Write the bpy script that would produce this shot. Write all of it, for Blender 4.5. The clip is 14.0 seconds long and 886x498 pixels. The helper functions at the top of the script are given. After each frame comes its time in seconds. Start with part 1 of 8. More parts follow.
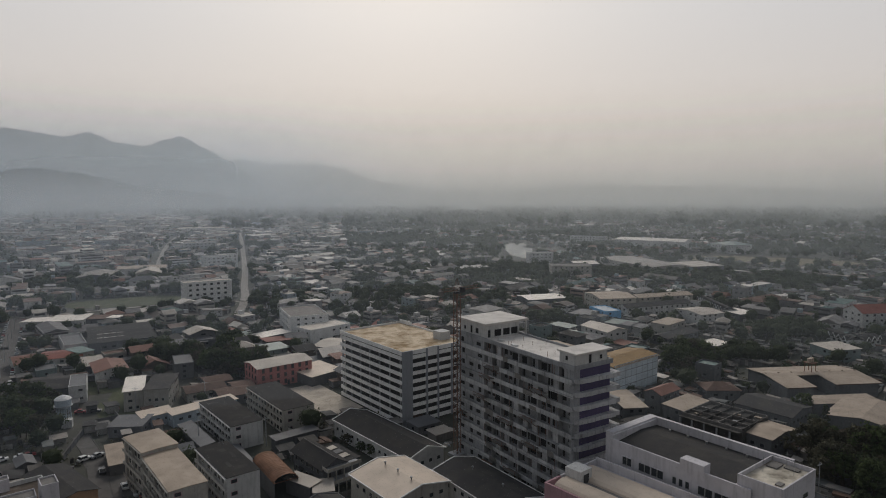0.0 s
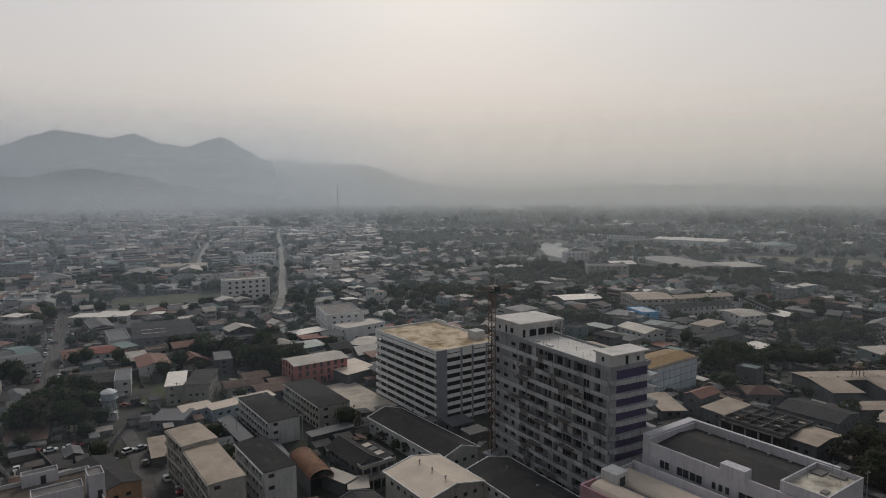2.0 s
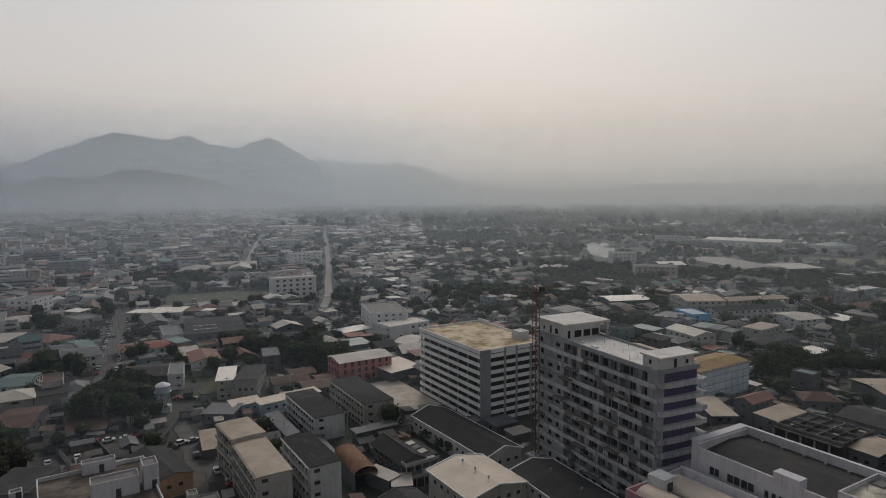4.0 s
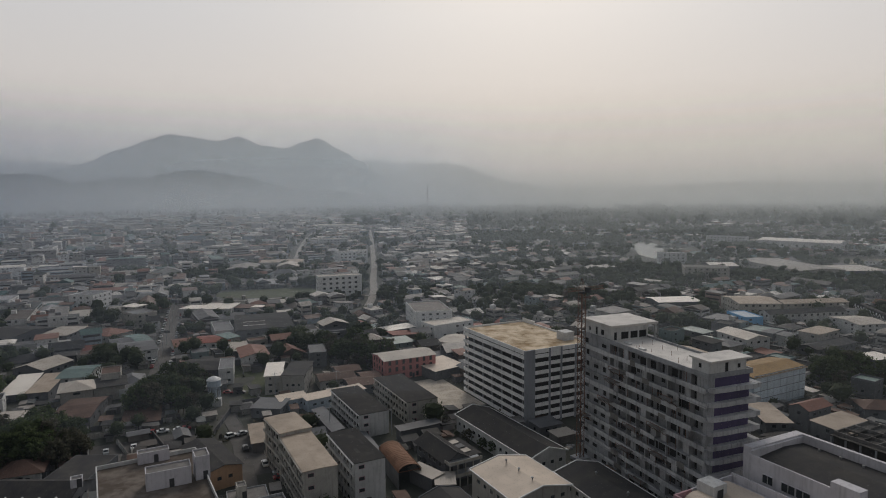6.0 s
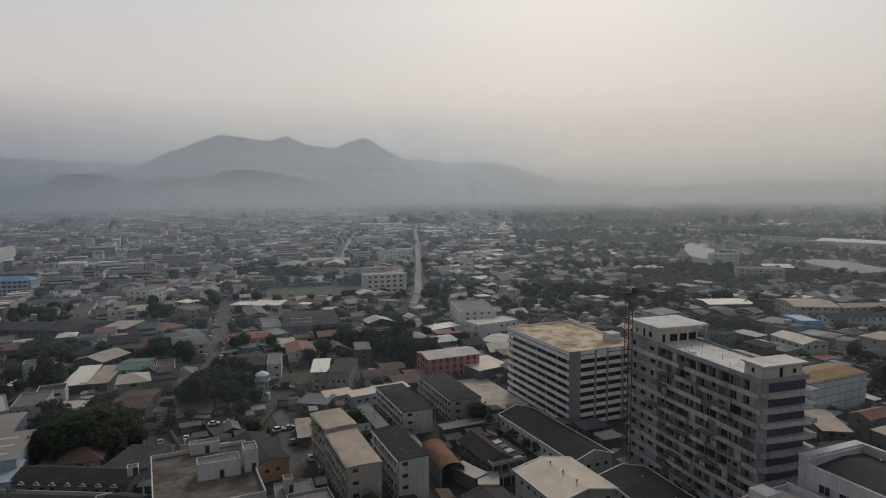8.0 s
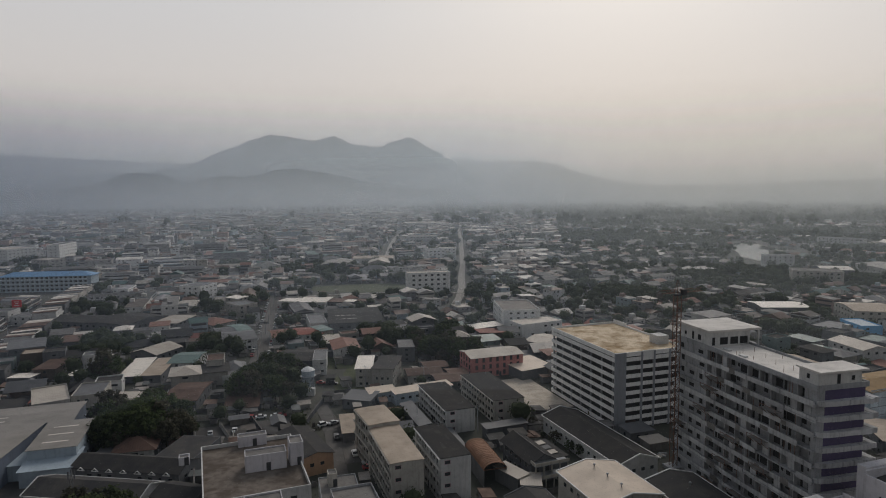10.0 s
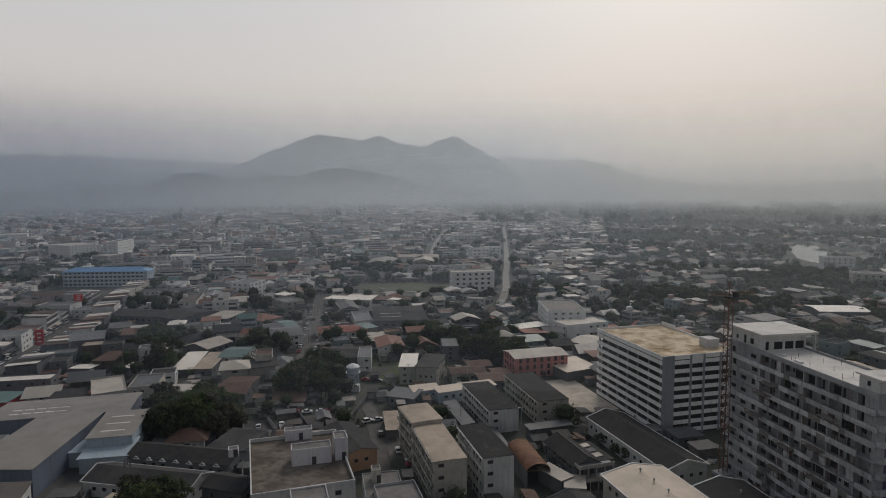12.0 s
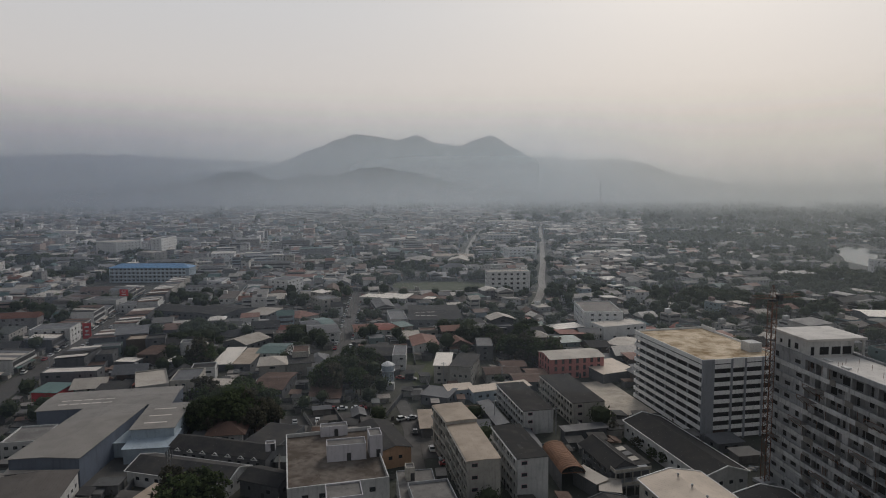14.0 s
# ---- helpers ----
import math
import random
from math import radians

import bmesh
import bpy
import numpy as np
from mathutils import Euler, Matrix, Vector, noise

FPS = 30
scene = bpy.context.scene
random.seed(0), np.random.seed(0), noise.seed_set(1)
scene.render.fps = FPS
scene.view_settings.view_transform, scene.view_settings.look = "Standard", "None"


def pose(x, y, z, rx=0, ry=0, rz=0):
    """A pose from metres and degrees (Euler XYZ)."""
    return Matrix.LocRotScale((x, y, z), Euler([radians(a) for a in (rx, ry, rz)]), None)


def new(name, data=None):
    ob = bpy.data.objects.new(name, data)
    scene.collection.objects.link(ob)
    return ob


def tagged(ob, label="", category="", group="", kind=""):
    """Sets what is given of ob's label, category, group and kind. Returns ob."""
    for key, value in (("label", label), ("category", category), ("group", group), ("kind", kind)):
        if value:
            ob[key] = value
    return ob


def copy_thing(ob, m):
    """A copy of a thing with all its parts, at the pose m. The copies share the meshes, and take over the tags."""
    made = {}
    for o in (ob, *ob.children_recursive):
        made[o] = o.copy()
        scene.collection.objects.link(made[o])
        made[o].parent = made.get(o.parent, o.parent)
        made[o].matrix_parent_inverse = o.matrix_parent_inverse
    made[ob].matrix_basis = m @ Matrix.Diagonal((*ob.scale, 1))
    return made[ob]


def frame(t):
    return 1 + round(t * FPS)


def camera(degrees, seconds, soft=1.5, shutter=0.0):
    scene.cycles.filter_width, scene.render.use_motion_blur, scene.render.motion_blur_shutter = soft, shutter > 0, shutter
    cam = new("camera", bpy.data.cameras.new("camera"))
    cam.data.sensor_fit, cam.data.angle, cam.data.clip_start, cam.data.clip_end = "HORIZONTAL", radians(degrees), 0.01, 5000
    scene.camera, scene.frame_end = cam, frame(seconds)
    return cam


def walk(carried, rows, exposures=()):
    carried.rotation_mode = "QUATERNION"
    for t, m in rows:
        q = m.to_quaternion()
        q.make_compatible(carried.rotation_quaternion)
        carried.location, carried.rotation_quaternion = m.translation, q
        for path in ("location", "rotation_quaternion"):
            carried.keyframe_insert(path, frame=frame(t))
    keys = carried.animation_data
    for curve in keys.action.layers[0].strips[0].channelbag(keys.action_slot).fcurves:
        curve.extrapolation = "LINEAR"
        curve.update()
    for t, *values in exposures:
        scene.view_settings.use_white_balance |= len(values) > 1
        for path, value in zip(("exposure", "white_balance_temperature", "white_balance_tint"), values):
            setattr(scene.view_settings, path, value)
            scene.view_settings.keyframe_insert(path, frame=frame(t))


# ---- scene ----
# A drone hangs 85 m over the town and turns to its left.
cam = camera(70.36, 14.0, soft=1.0)
EYE = (0.0, 0.0, 85.0)
TURNS = [(0, 0.051, -5.202, -0.23), (0.5, 0.369, -5.21, -0.26), (1, 1.268, -5.232, -0.28), (1.5, 2.219, -5.245, -0.3),
         (2, 3.241, -5.252, -0.325), (2.5, 4.223, -5.255, -0.355), (3, 5.255, -5.26, -0.39), (5.5, 10.308, -5.296, -0.486),
         (6, 11.346, -5.305, -0.51), (6.5, 12.32, -5.32, -0.535), (7, 13.389, -5.33, -0.547), (7.5, 14.35, -5.34, -0.55),
         (8, 15.425, -5.35, -0.54), (10.5, 20.468, -5.43, -0.495), (11, 21.512, -5.44, -0.505), (11.5, 22.44, -5.454, -0.49),
         (12, 23.501, -5.468, -0.455), (12.5, 24.444, -5.485, -0.415), (13, 25.514, -5.498, -0.37), (13.5, 26.407, -5.502, -0.345),
         (14, 26.742, -5.506, -0.31)]
walk(cam, [(t, pose(*EYE, 90 + pitch, 0, yaw) @ pose(0, 0, 0, 0, 0, roll)) for t, yaw, pitch, roll in TURNS])

# ---- world, sun, exposure ----
SUN_TURN, SUN_UP = 3.0, 36.0          # degrees to the left of +y, degrees over the horizon


def make_world():
    w = bpy.data.worlds.new("hazy_sky")
    w.use_nodes = True
    nt = w.node_tree
    nt.nodes.clear()
    out = nt.nodes.new("ShaderNodeOutputWorld")
    bg = nt.nodes.new("ShaderNodeBackground")
    sky = nt.nodes.new("ShaderNodeTexSky")
    sky.sky_type, sky.sun_disc = "NISHITA", False
    sky.sun_elevation, sky.sun_rotation = radians(SUN_UP), radians(-SUN_TURN)
    sky.air_density, sky.dust_density, sky.ozone_density = 1.0, 8.0, 1.0
    dim = nt.nodes.new("ShaderNodeMix")
    dim.data_type, dim.blend_type = "RGBA", "MULTIPLY"
    dim.inputs["Factor"].default_value = 1.0
    dim.inputs["B"].default_value = (0.09, 0.09, 0.09, 1)
    co = nt.nodes.new("ShaderNodeTexCoord")
    sep = nt.nodes.new("ShaderNodeSeparateXYZ")
    ramp = nt.nodes.new("ShaderNodeValToRGB")
    el = ramp.color_ramp.elements
    el[0].position, el[0].color = 0.0, (0.60, 0.555, 0.52, 1)
    el[1].position, el[1].color = 1.0, (0.20, 0.23, 0.275, 1)
    for p, c in ((0.05, (0.62, 0.57, 0.535)), (0.13, (0.62, 0.58, 0.555)), (0.26, (0.60, 0.595, 0.60)), (0.6, (0.37, 0.395, 0.43))):
        e = el.new(p)
        e.color = (*c, 1)
    # brighter on the sun's side, dimmer behind
    side = nt.nodes.new("ShaderNodeVectorMath")
    side.operation = "DOT_PRODUCT"
    side.inputs[1].default_value = (-math.sin(radians(SUN_TURN)), math.cos(radians(SUN_TURN)), 0)
    span = nt.nodes.new("ShaderNodeMapRange")
    span.interpolation_type = "SMOOTHSTEP"
    span.inputs["From Min"].default_value, span.inputs["From Max"].default_value = -1.0, 0.55
    span.inputs["To Min"].default_value, span.inputs["To Max"].default_value = 0.42, 1.0
    smog = nt.nodes.new("ShaderNodeMix")
    smog.data_type = "RGBA"
    smog.inputs["Factor"].default_value = 0.9
    link = nt.links.new
    link(sky.outputs[0], dim.inputs["A"])
    link(co.outputs["Generated"], sep.inputs[0])
    link(co.outputs["Generated"], side.inputs[0])
    link(side.outputs["Value"], span.inputs["Value"])
    link(sep.outputs["Z"], ramp.inputs[0])
    link(dim.outputs["Result"], smog.inputs["A"])
    link(ramp.outputs[0], smog.inputs["B"])
    link(smog.outputs["Result"], bg.inputs[0])
    link(span.outputs["Result"], bg.inputs[1])
    link(bg.outputs[0], out.inputs[0])
    scene.world = w


make_world()
sun_data = bpy.data.lights.new("sun", "SUN")
sun_data.energy, sun_data.angle, sun_data.color = 1.2, radians(26), (1.0, 0.925, 0.845)
sun = new("sun", sun_data)
sun.matrix_world = pose(0, 0, 0, 0, 0, SUN_TURN) @ pose(0, 0, 300, -(90 - SUN_UP), 0, 0)
scene.view_settings.exposure = 0.0
scene.cycles.transparent_max_bounces = 40

# ---- materials ----
def nodes_of(name):
    m = bpy.data.materials.new(name)
    m.use_nodes = True
    return m, m.node_tree, m.node_tree.nodes["Principled BSDF"]


def surface(name, base, rough=0.75, grime=0.35, grain=1.2, streak=0.0, spread=0.0, island=0.0, metal=0.0, dirt=None, rib=0.0, bump=0.25):
    """Paint, plaster, metal or tile: base colour, cloudy grime, fine grain, rain streaks, a shade of its own for each object or island, ribs."""
    m, nt, bsdf = nodes_of(name)
    link, node = nt.links.new, nt.nodes.new
    dirt = dirt or tuple(c * 0.42 + 0.01 for c in base)
    co = node("ShaderNodeTexCoord")
    geo = node("ShaderNodeNewGeometry")

    def noise_of(scale, detail, stretch=None):
        n = node("ShaderNodeTexNoise")
        n.inputs["Scale"].default_value, n.inputs["Detail"].default_value = scale, detail
        if stretch:
            mp = node("ShaderNodeMapping")
            mp.inputs["Scale"].default_value = stretch
            link(geo.outputs["Position"], mp.inputs[0])
            link(mp.outputs[0], n.inputs["Vector"])
        else:
            link(geo.outputs["Position"], n.inputs["Vector"])
        return n.outputs["Fac"]

    def ramped(sock, lo, hi):
        r = node("ShaderNodeMapRange")
        r.inputs["From Min"].default_value, r.inputs["From Max"].default_value = lo, hi
        link(sock, r.inputs["Value"])
        return r.outputs["Result"]

    def math_of(op, a, b):
        n = node("ShaderNodeMath")
        n.operation = op
        for i, v in enumerate((a, b)):
            if isinstance(v, (int, float)):
                n.inputs[i].default_value = v
            else:
                link(v, n.inputs[i])
        return n.outputs[0]

    fac = math_of("MULTIPLY", ramped(noise_of(0.16, 6), 0.42, 0.72), grime)
    fac = math_of("ADD", fac, math_of("MULTIPLY", ramped(noise_of(grain, 8), 0.45, 0.75), grime * 0.6))
    if streak:
        fac = math_of("ADD", fac, math_of("MULTIPLY", ramped(noise_of(1.0, 5, (1.3, 1.3, 0.12)), 0.5, 0.75), streak))
    mix = node("ShaderNodeMix")
    mix.data_type = "RGBA"
    mix.inputs["A"].default_value, mix.inputs["B"].default_value = (*base, 1), (*dirt, 1)
    link(fac, mix.inputs["Factor"])
    col = mix.outputs["Result"]
    if spread or island:
        if island:
            rnd, amount = geo.outputs["Random Per Island"], island
        else:
            info = node("ShaderNodeObjectInfo")
            rnd, amount = info.outputs["Random"], spread
        hsv = node("ShaderNodeHueSaturation")
        r = node("ShaderNodeMapRange")
        r.inputs["To Min"].default_value, r.inputs["To Max"].default_value = 1 - amount, 1 + amount * 0.6
        link(rnd, r.inputs["Value"])
        link(r.outputs["Result"], hsv.inputs["Value"])
        link(col, hsv.inputs["Color"])
        col = hsv.outputs["Color"]
    link(col, bsdf.inputs["Base Color"])
    link(math_of("ADD", math_of("MULTIPLY", fac, 0.2), rough - 0.05), bsdf.inputs["Roughness"])
    bsdf.inputs["Metallic"].default_value = metal
    bsdf.inputs["Specular IOR Level"].default_value = 0.2 if rough > 0.5 else 0.45
    b = node("ShaderNodeBump")
    b.inputs["Strength"].default_value, b.inputs["Distance"].default_value = bump, 0.05
    if rib:
        w = node("ShaderNodeTexWave")
        w.inputs["Scale"].default_value = rib
        link(co.outputs["Object"], w.inputs["Vector"])
        link(w.outputs["Fac"], b.inputs["Height"])
    else:
        link(noise_of(grain * 6, 4), b.inputs["Height"])
    link(b.outputs[0], bsdf.inputs["Normal"])
    return m


def palette(name, colours, rough=0.8, grime=0.4, streak=0.0):
    """One surface for a joined crowd of pieces: each island takes a colour of the list."""
    m = surface(name, (0.5, 0.5, 0.5), rough, grime, 0.5, streak)
    nt = m.node_tree
    geo = nt.nodes.new("ShaderNodeNewGeometry")
    ramp = nt.nodes.new("ShaderNodeValToRGB")
    ramp.color_ramp.interpolation = "CONSTANT"
    el = ramp.color_ramp.elements
    el.remove(el[1])
    n = len(colours)
    for i, c in enumerate(colours):
        e = el[0] if i == 0 else el.new(i / n)
        e.color = (*c, 1)
    nt.links.new(geo.outputs["Random Per Island"], ramp.inputs[0])
    for n in nt.nodes:
        if n.type == "MIX" and n.data_type == "RGBA":
            nt.links.new(ramp.outputs[0], n.inputs["A"])
            dark = nt.nodes.new("ShaderNodeMix")
            dark.data_type, dark.blend_type = "RGBA", "MULTIPLY"
            dark.inputs["Factor"].default_value = 1.0
            dark.inputs["B"].default_value = (0.45, 0.43, 0.41, 1)
            nt.links.new(ramp.outputs[0], dark.inputs["A"])
            nt.links.new(dark.outputs["Result"], n.inputs["B"])
            break
    return m


def glass_pane(name, tint=(0.03, 0.035, 0.04)):
    m, nt, bsdf = nodes_of(name)
    bsdf.inputs["Base Color"].default_value = (*tint, 1)
    bsdf.inputs["Roughness"].default_value = 0.12
    bsdf.inputs["Specular IOR Level"].default_value = 0.6
    n = nt.nodes.new("ShaderNodeTexNoise")
    n.inputs["Scale"].default_value = 0.8
    b = nt.nodes.new("ShaderNodeBump")
    b.inputs["Strength"].default_value = 0.05
    nt.links.new(n.outputs["Fac"], b.inputs["Height"])
    nt.links.new(b.outputs[0], bsdf.inputs["Normal"])
    return m


def water_surface():
    m, nt, bsdf = nodes_of("still_water")
    bsdf.inputs["Base Color"].default_value = (0.10, 0.10, 0.085, 1)
    bsdf.inputs["Roughness"].default_value = 0.04
    bsdf.inputs["IOR"].default_value = 1.33
    bsdf.inputs["Specular IOR Level"].default_value = 0.6
    return m


def foliage(name, dark, light):
    m, nt, bsdf = nodes_of(name)
    geo = nt.nodes.new("ShaderNodeNewGeometry")
    info = nt.nodes.new("ShaderNodeObjectInfo")
    mix = nt.nodes.new("ShaderNodeMix")
    mix.data_type = "RGBA"
    mix.inputs["A"].default_value, mix.inputs["B"].default_value = (*dark, 1), (*light, 1)
    nt.links.new(geo.outputs["Random Per Island"], mix.inputs["Factor"])
    hsv = nt.nodes.new("ShaderNodeHueSaturation")
    r = nt.nodes.new("ShaderNodeMapRange")
    r.inputs["To Min"].default_value, r.inputs["To Max"].default_value = 0.7, 1.3
    nt.links.new(info.outputs["Random"], r.inputs["Value"])
    nt.links.new(r.outputs["Result"], hsv.inputs["Value"])
    nt.links.new(mix.outputs["Result"], hsv.inputs["Color"])
    nt.links.new(hsv.outputs["Color"], bsdf.inputs["Base Color"])
    bsdf.inputs["Roughness"].default_value = 0.7
    bsdf.inputs["Specular IOR Level"].default_value = 0.08
    # light through the thin leaves
    thin = nt.nodes.new("ShaderNodeBsdfTranslucent")
    both = nt.nodes.new("ShaderNodeMixShader")
    both.inputs[0].default_value = 0.5
    nt.links.new(hsv.outputs["Color"], thin.inputs[0])
    nt.links.new(bsdf.outputs[0], both.inputs[1])
    nt.links.new(thin.outputs[0], both.inputs[2])
    nt.links.new(both.outputs[0], nt.nodes["Material Output"].inputs[0])
    return m


def ground_surface():
    """Bare soil, dry grass and scrub in patches, with darker wooded land beyond the town."""
    m, nt, bsdf = nodes_of("ground_soil")
    link, node = nt.links.new, nt.nodes.new
    geo = node("ShaderNodeNewGeometry")
    cols = []
    for scale, detail in ((0.012, 6), (0.09, 8), (1.3, 6)):
        n = node("ShaderNodeTexNoise")
        n.inputs["Scale"].default_value, n.inputs["Detail"].default_value = scale, detail
        link(geo.outputs["Position"], n.inputs["Vector"])
        cols.append(n.outputs["Fac"])
    big = node("ShaderNodeValToRGB")
    big.color_ramp.elements[0].position, big.color_ramp.elements[0].color = 0.40, (0.030, 0.036, 0.025, 1)
    big.color_ramp.elements[1].position, big.color_ramp.elements[1].color = 0.68, (0.085, 0.078, 0.066, 1)
    e = big.color_ramp.elements.new(0.52)
    e.color = (0.048, 0.049, 0.038, 1)
    add = node("ShaderNodeMath")
    add.operation = "MULTIPLY_ADD"
    add.inputs[1].default_value = 0.5
    half = node("ShaderNodeMath")
    half.operation = "MULTIPLY"
    half.inputs[1].default_value = 0.5
    link(cols[0], half.inputs[0])
    link(cols[1], add.inputs[0])
    link(half.outputs[0], add.inputs[2])
    link(add.outputs[0], big.inputs[0])
    link(big.outputs[0], bsdf.inputs["Base Color"])
    bsdf.inputs["Roughness"].default_value = 0.95
    b = node("ShaderNodeBump")
    b.inputs["Strength"].default_value, b.inputs["Distance"].default_value = 0.4, 0.1
    link(cols[2], b.inputs["Height"])
    link(b.outputs[0], bsdf.inputs["Normal"])
    return m


def haze_sheet(name, density, fall, tone, valley=False):
    """A sheet standing in for haze: lets most light through, scatters the rest; it thins with height."""
    m = bpy.data.materials.new(name)
    m.use_nodes = True
    nt = m.node_tree
    nt.nodes.clear()
    link, node = nt.links.new, nt.nodes.new
    out, mix, add = node("ShaderNodeOutputMaterial"), node("ShaderNodeMixShader"), node("ShaderNodeMixShader")
    clear, dif, tra = node("ShaderNodeBsdfTransparent"), node("ShaderNodeBsdfDiffuse"), node("ShaderNodeBsdfTranslucent")
    geo, sep = node("ShaderNodeNewGeometry"), node("ShaderNodeSeparateXYZ")
    # sun-side glow painted into the tone: darker and bluer away from the sun
    side, sunward, tint = node("ShaderNodeMath"), node("ShaderNodeMapRange"), node("ShaderNodeMix")
    side.operation, tint.data_type, sunward.interpolation_type = "DIVIDE", "RGBA", "SMOOTHSTEP"
    sunward.inputs["From Min"].default_value, sunward.inputs["From Max"].default_value = -1.4, -0.5
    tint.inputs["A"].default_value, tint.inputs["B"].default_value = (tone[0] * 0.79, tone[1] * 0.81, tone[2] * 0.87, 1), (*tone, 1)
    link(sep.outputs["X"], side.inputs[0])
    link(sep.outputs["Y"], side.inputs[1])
    link(side.outputs[0], sunward.inputs["Value"])
    link(sunward.outputs["Result"], tint.inputs["Factor"])
    # a second painted tint: warmer, slightly brighter haze towards the right
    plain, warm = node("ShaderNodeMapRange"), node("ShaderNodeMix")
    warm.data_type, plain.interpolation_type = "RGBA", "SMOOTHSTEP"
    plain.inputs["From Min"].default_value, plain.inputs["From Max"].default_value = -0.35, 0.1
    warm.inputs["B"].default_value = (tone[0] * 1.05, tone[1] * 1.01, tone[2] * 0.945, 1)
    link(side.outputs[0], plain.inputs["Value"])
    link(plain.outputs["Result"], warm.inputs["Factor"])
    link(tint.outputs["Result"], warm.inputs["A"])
    for n in (dif, tra):
        link(warm.outputs["Result"], n.inputs[0])
    r = node("ShaderNodeMapRange")
    r.interpolation_type = "SMOOTHERSTEP"
    r.inputs["From Min"].default_value, r.inputs["From Max"].default_value = fall[0], fall[1]
    r.inputs["To Min"].default_value, r.inputs["To Max"].default_value = density, 0.0
    link(geo.outputs["Position"], sep.inputs[0])
    link(sep.outputs["Z"], r.inputs["Value"])
    link(dif.outputs[0], add.inputs[1])
    link(tra.outputs[0], add.inputs[2])
    add.inputs[0].default_value = 0.75
    amount = r.outputs["Result"]
    if valley:                           # thicker under the hills, thinner over the open plain
        way, some, both = node("ShaderNodeMath"), node("ShaderNodeMapRange"), node("ShaderNodeMath")
        way.operation, both.operation = "DIVIDE", "MULTIPLY"
        link(sep.outputs["X"], way.inputs[0])
        link(sep.outputs["Y"], way.inputs[1])
        some.interpolation_type = "SMOOTHSTEP"
        some.inputs["From Min"].default_value, some.inputs["From Max"].default_value = -0.36, -0.05
        some.inputs["To Min"].default_value, some.inputs["To Max"].default_value = 1.0, 0.5
        link(way.outputs[0], some.inputs["Value"])
        link(amount, both.inputs[0])
        link(some.outputs["Result"], both.inputs[1])
        amount = both.outputs[0]
    link(amount, mix.inputs[0])
    link(clear.outputs[0], mix.inputs[1])
    link(add.outputs[0], mix.inputs[2])
    link(mix.outputs[0], out.inputs[0])
    return m


WHITE = surface("white_paint", (0.60, 0.60, 0.59), 0.7, 0.4, 1.0, 0.4, spread=0.15)
CREAM = surface("cream_plaster", (0.43, 0.41, 0.37), 0.75, 0.4, 1.0, 0.45, spread=0.2)
GREYW = surface("grey_render", (0.145, 0.151, 0.16), 0.8, 0.45, 1.0, 0.4, spread=0.2)
CONC = surface("raw_concrete", (0.35, 0.36, 0.375), 0.85, 0.5, 0.8, 0.5)
CONC_PALE = surface("pale_screed", (0.66, 0.63, 0.595), 0.85, 0.4, 0.5)
CONC_DARK = surface("dark_stained_concrete", (0.20, 0.19, 0.18), 0.9, 0.6, 0.6, 0.3)
TAN_DECK = surface("tan_roof_deck", (0.62, 0.505, 0.365), 0.9, 1.0, 0.3, dirt=(0.26, 0.18, 0.095))
STRIPE = surface("white_spandrel_paint", (0.78, 0.78, 0.77), 0.65, 0.25, 1.0, 0.3)
PANEL_GREY = surface("blue_grey_panel", (0.27, 0.285, 0.31), 0.6, 0.2, 1.0, 0.2)
PURPLE = surface("purple_paint", (0.085, 0.068, 0.145), 0.65, 0.35, 1.0, 0.3)
PINK = surface("pink_plaster", (0.46, 0.20, 0.185), 0.75, 0.3, 1.0, 0.35)
PINK_DEEP = surface("brick_red_trim", (0.20, 0.06, 0.055), 0.75, 0.3, 1.0, 0.3)
PINK_PALE = surface("faded_pink_plaster", (0.45, 0.27, 0.30), 0.75, 0.3, 1.0, 0.35)
LILAC = surface("lilac_white_paint", (0.56, 0.545, 0.575), 0.7, 0.3, 1.0, 0.4)
BLUEW = surface("pale_blue_cladding", (0.38, 0.45, 0.51), 0.55, 0.3, 1.0, 0.3)
PANEL_BLUE = surface("pale_blue_panel", (0.62, 0.70, 0.755), 0.5, 0.3, 1.0, 0.3, spread=0.12)
BLUE = surface("blue_paint", (0.17, 0.43, 0.72), 0.55, 0.3, 1.0, 0.2)
ORANGE = surface("orange_plaster", (0.46, 0.29, 0.18), 0.75, 0.35, 1.0, 0.3)
WOODW = surface("weathered_board_wall", (0.115, 0.095, 0.08), 0.85, 0.5, 1.0, 0.4, spread=0.25)
TEALW = surface("green_paint", (0.20, 0.25, 0.25), 0.7, 0.3, 1.0, 0.3)
R_PALE = surface("pale_metal_roof", (0.43, 0.385, 0.335), 0.6, 0.35, 0.4, spread=0.15, rib=0.42)
R_WHITE = surface("white_metal_roof", (0.66, 0.605, 0.545), 0.55, 0.3, 0.4, spread=0.1, rib=0.42)
R_TAN = surface("dusty_tan_metal_roof", (0.37, 0.30, 0.235), 0.65, 0.45, 0.4, spread=0.12, rib=0.42)
R_CREAM = surface("cream_metal_roof", (0.58, 0.485, 0.395), 0.6, 0.3, 0.4, rib=0.42)
R_DUST = surface("dusty_warm_grey_metal_roof", (0.235, 0.218, 0.20), 0.65, 0.3, 0.3, rib=0.42)
R_BROWN = surface("dull_brown_metal_roof", (0.10, 0.088, 0.08), 0.7, 0.4, 0.4, rib=0.42)
# dark blue; on the warehouse walls it holds the shade under the roofs
NAVY = surface("dark_shaded_blue_cladding", (0.13, 0.155, 0.20), 0.6, 0.3, 0.8, 0.3)
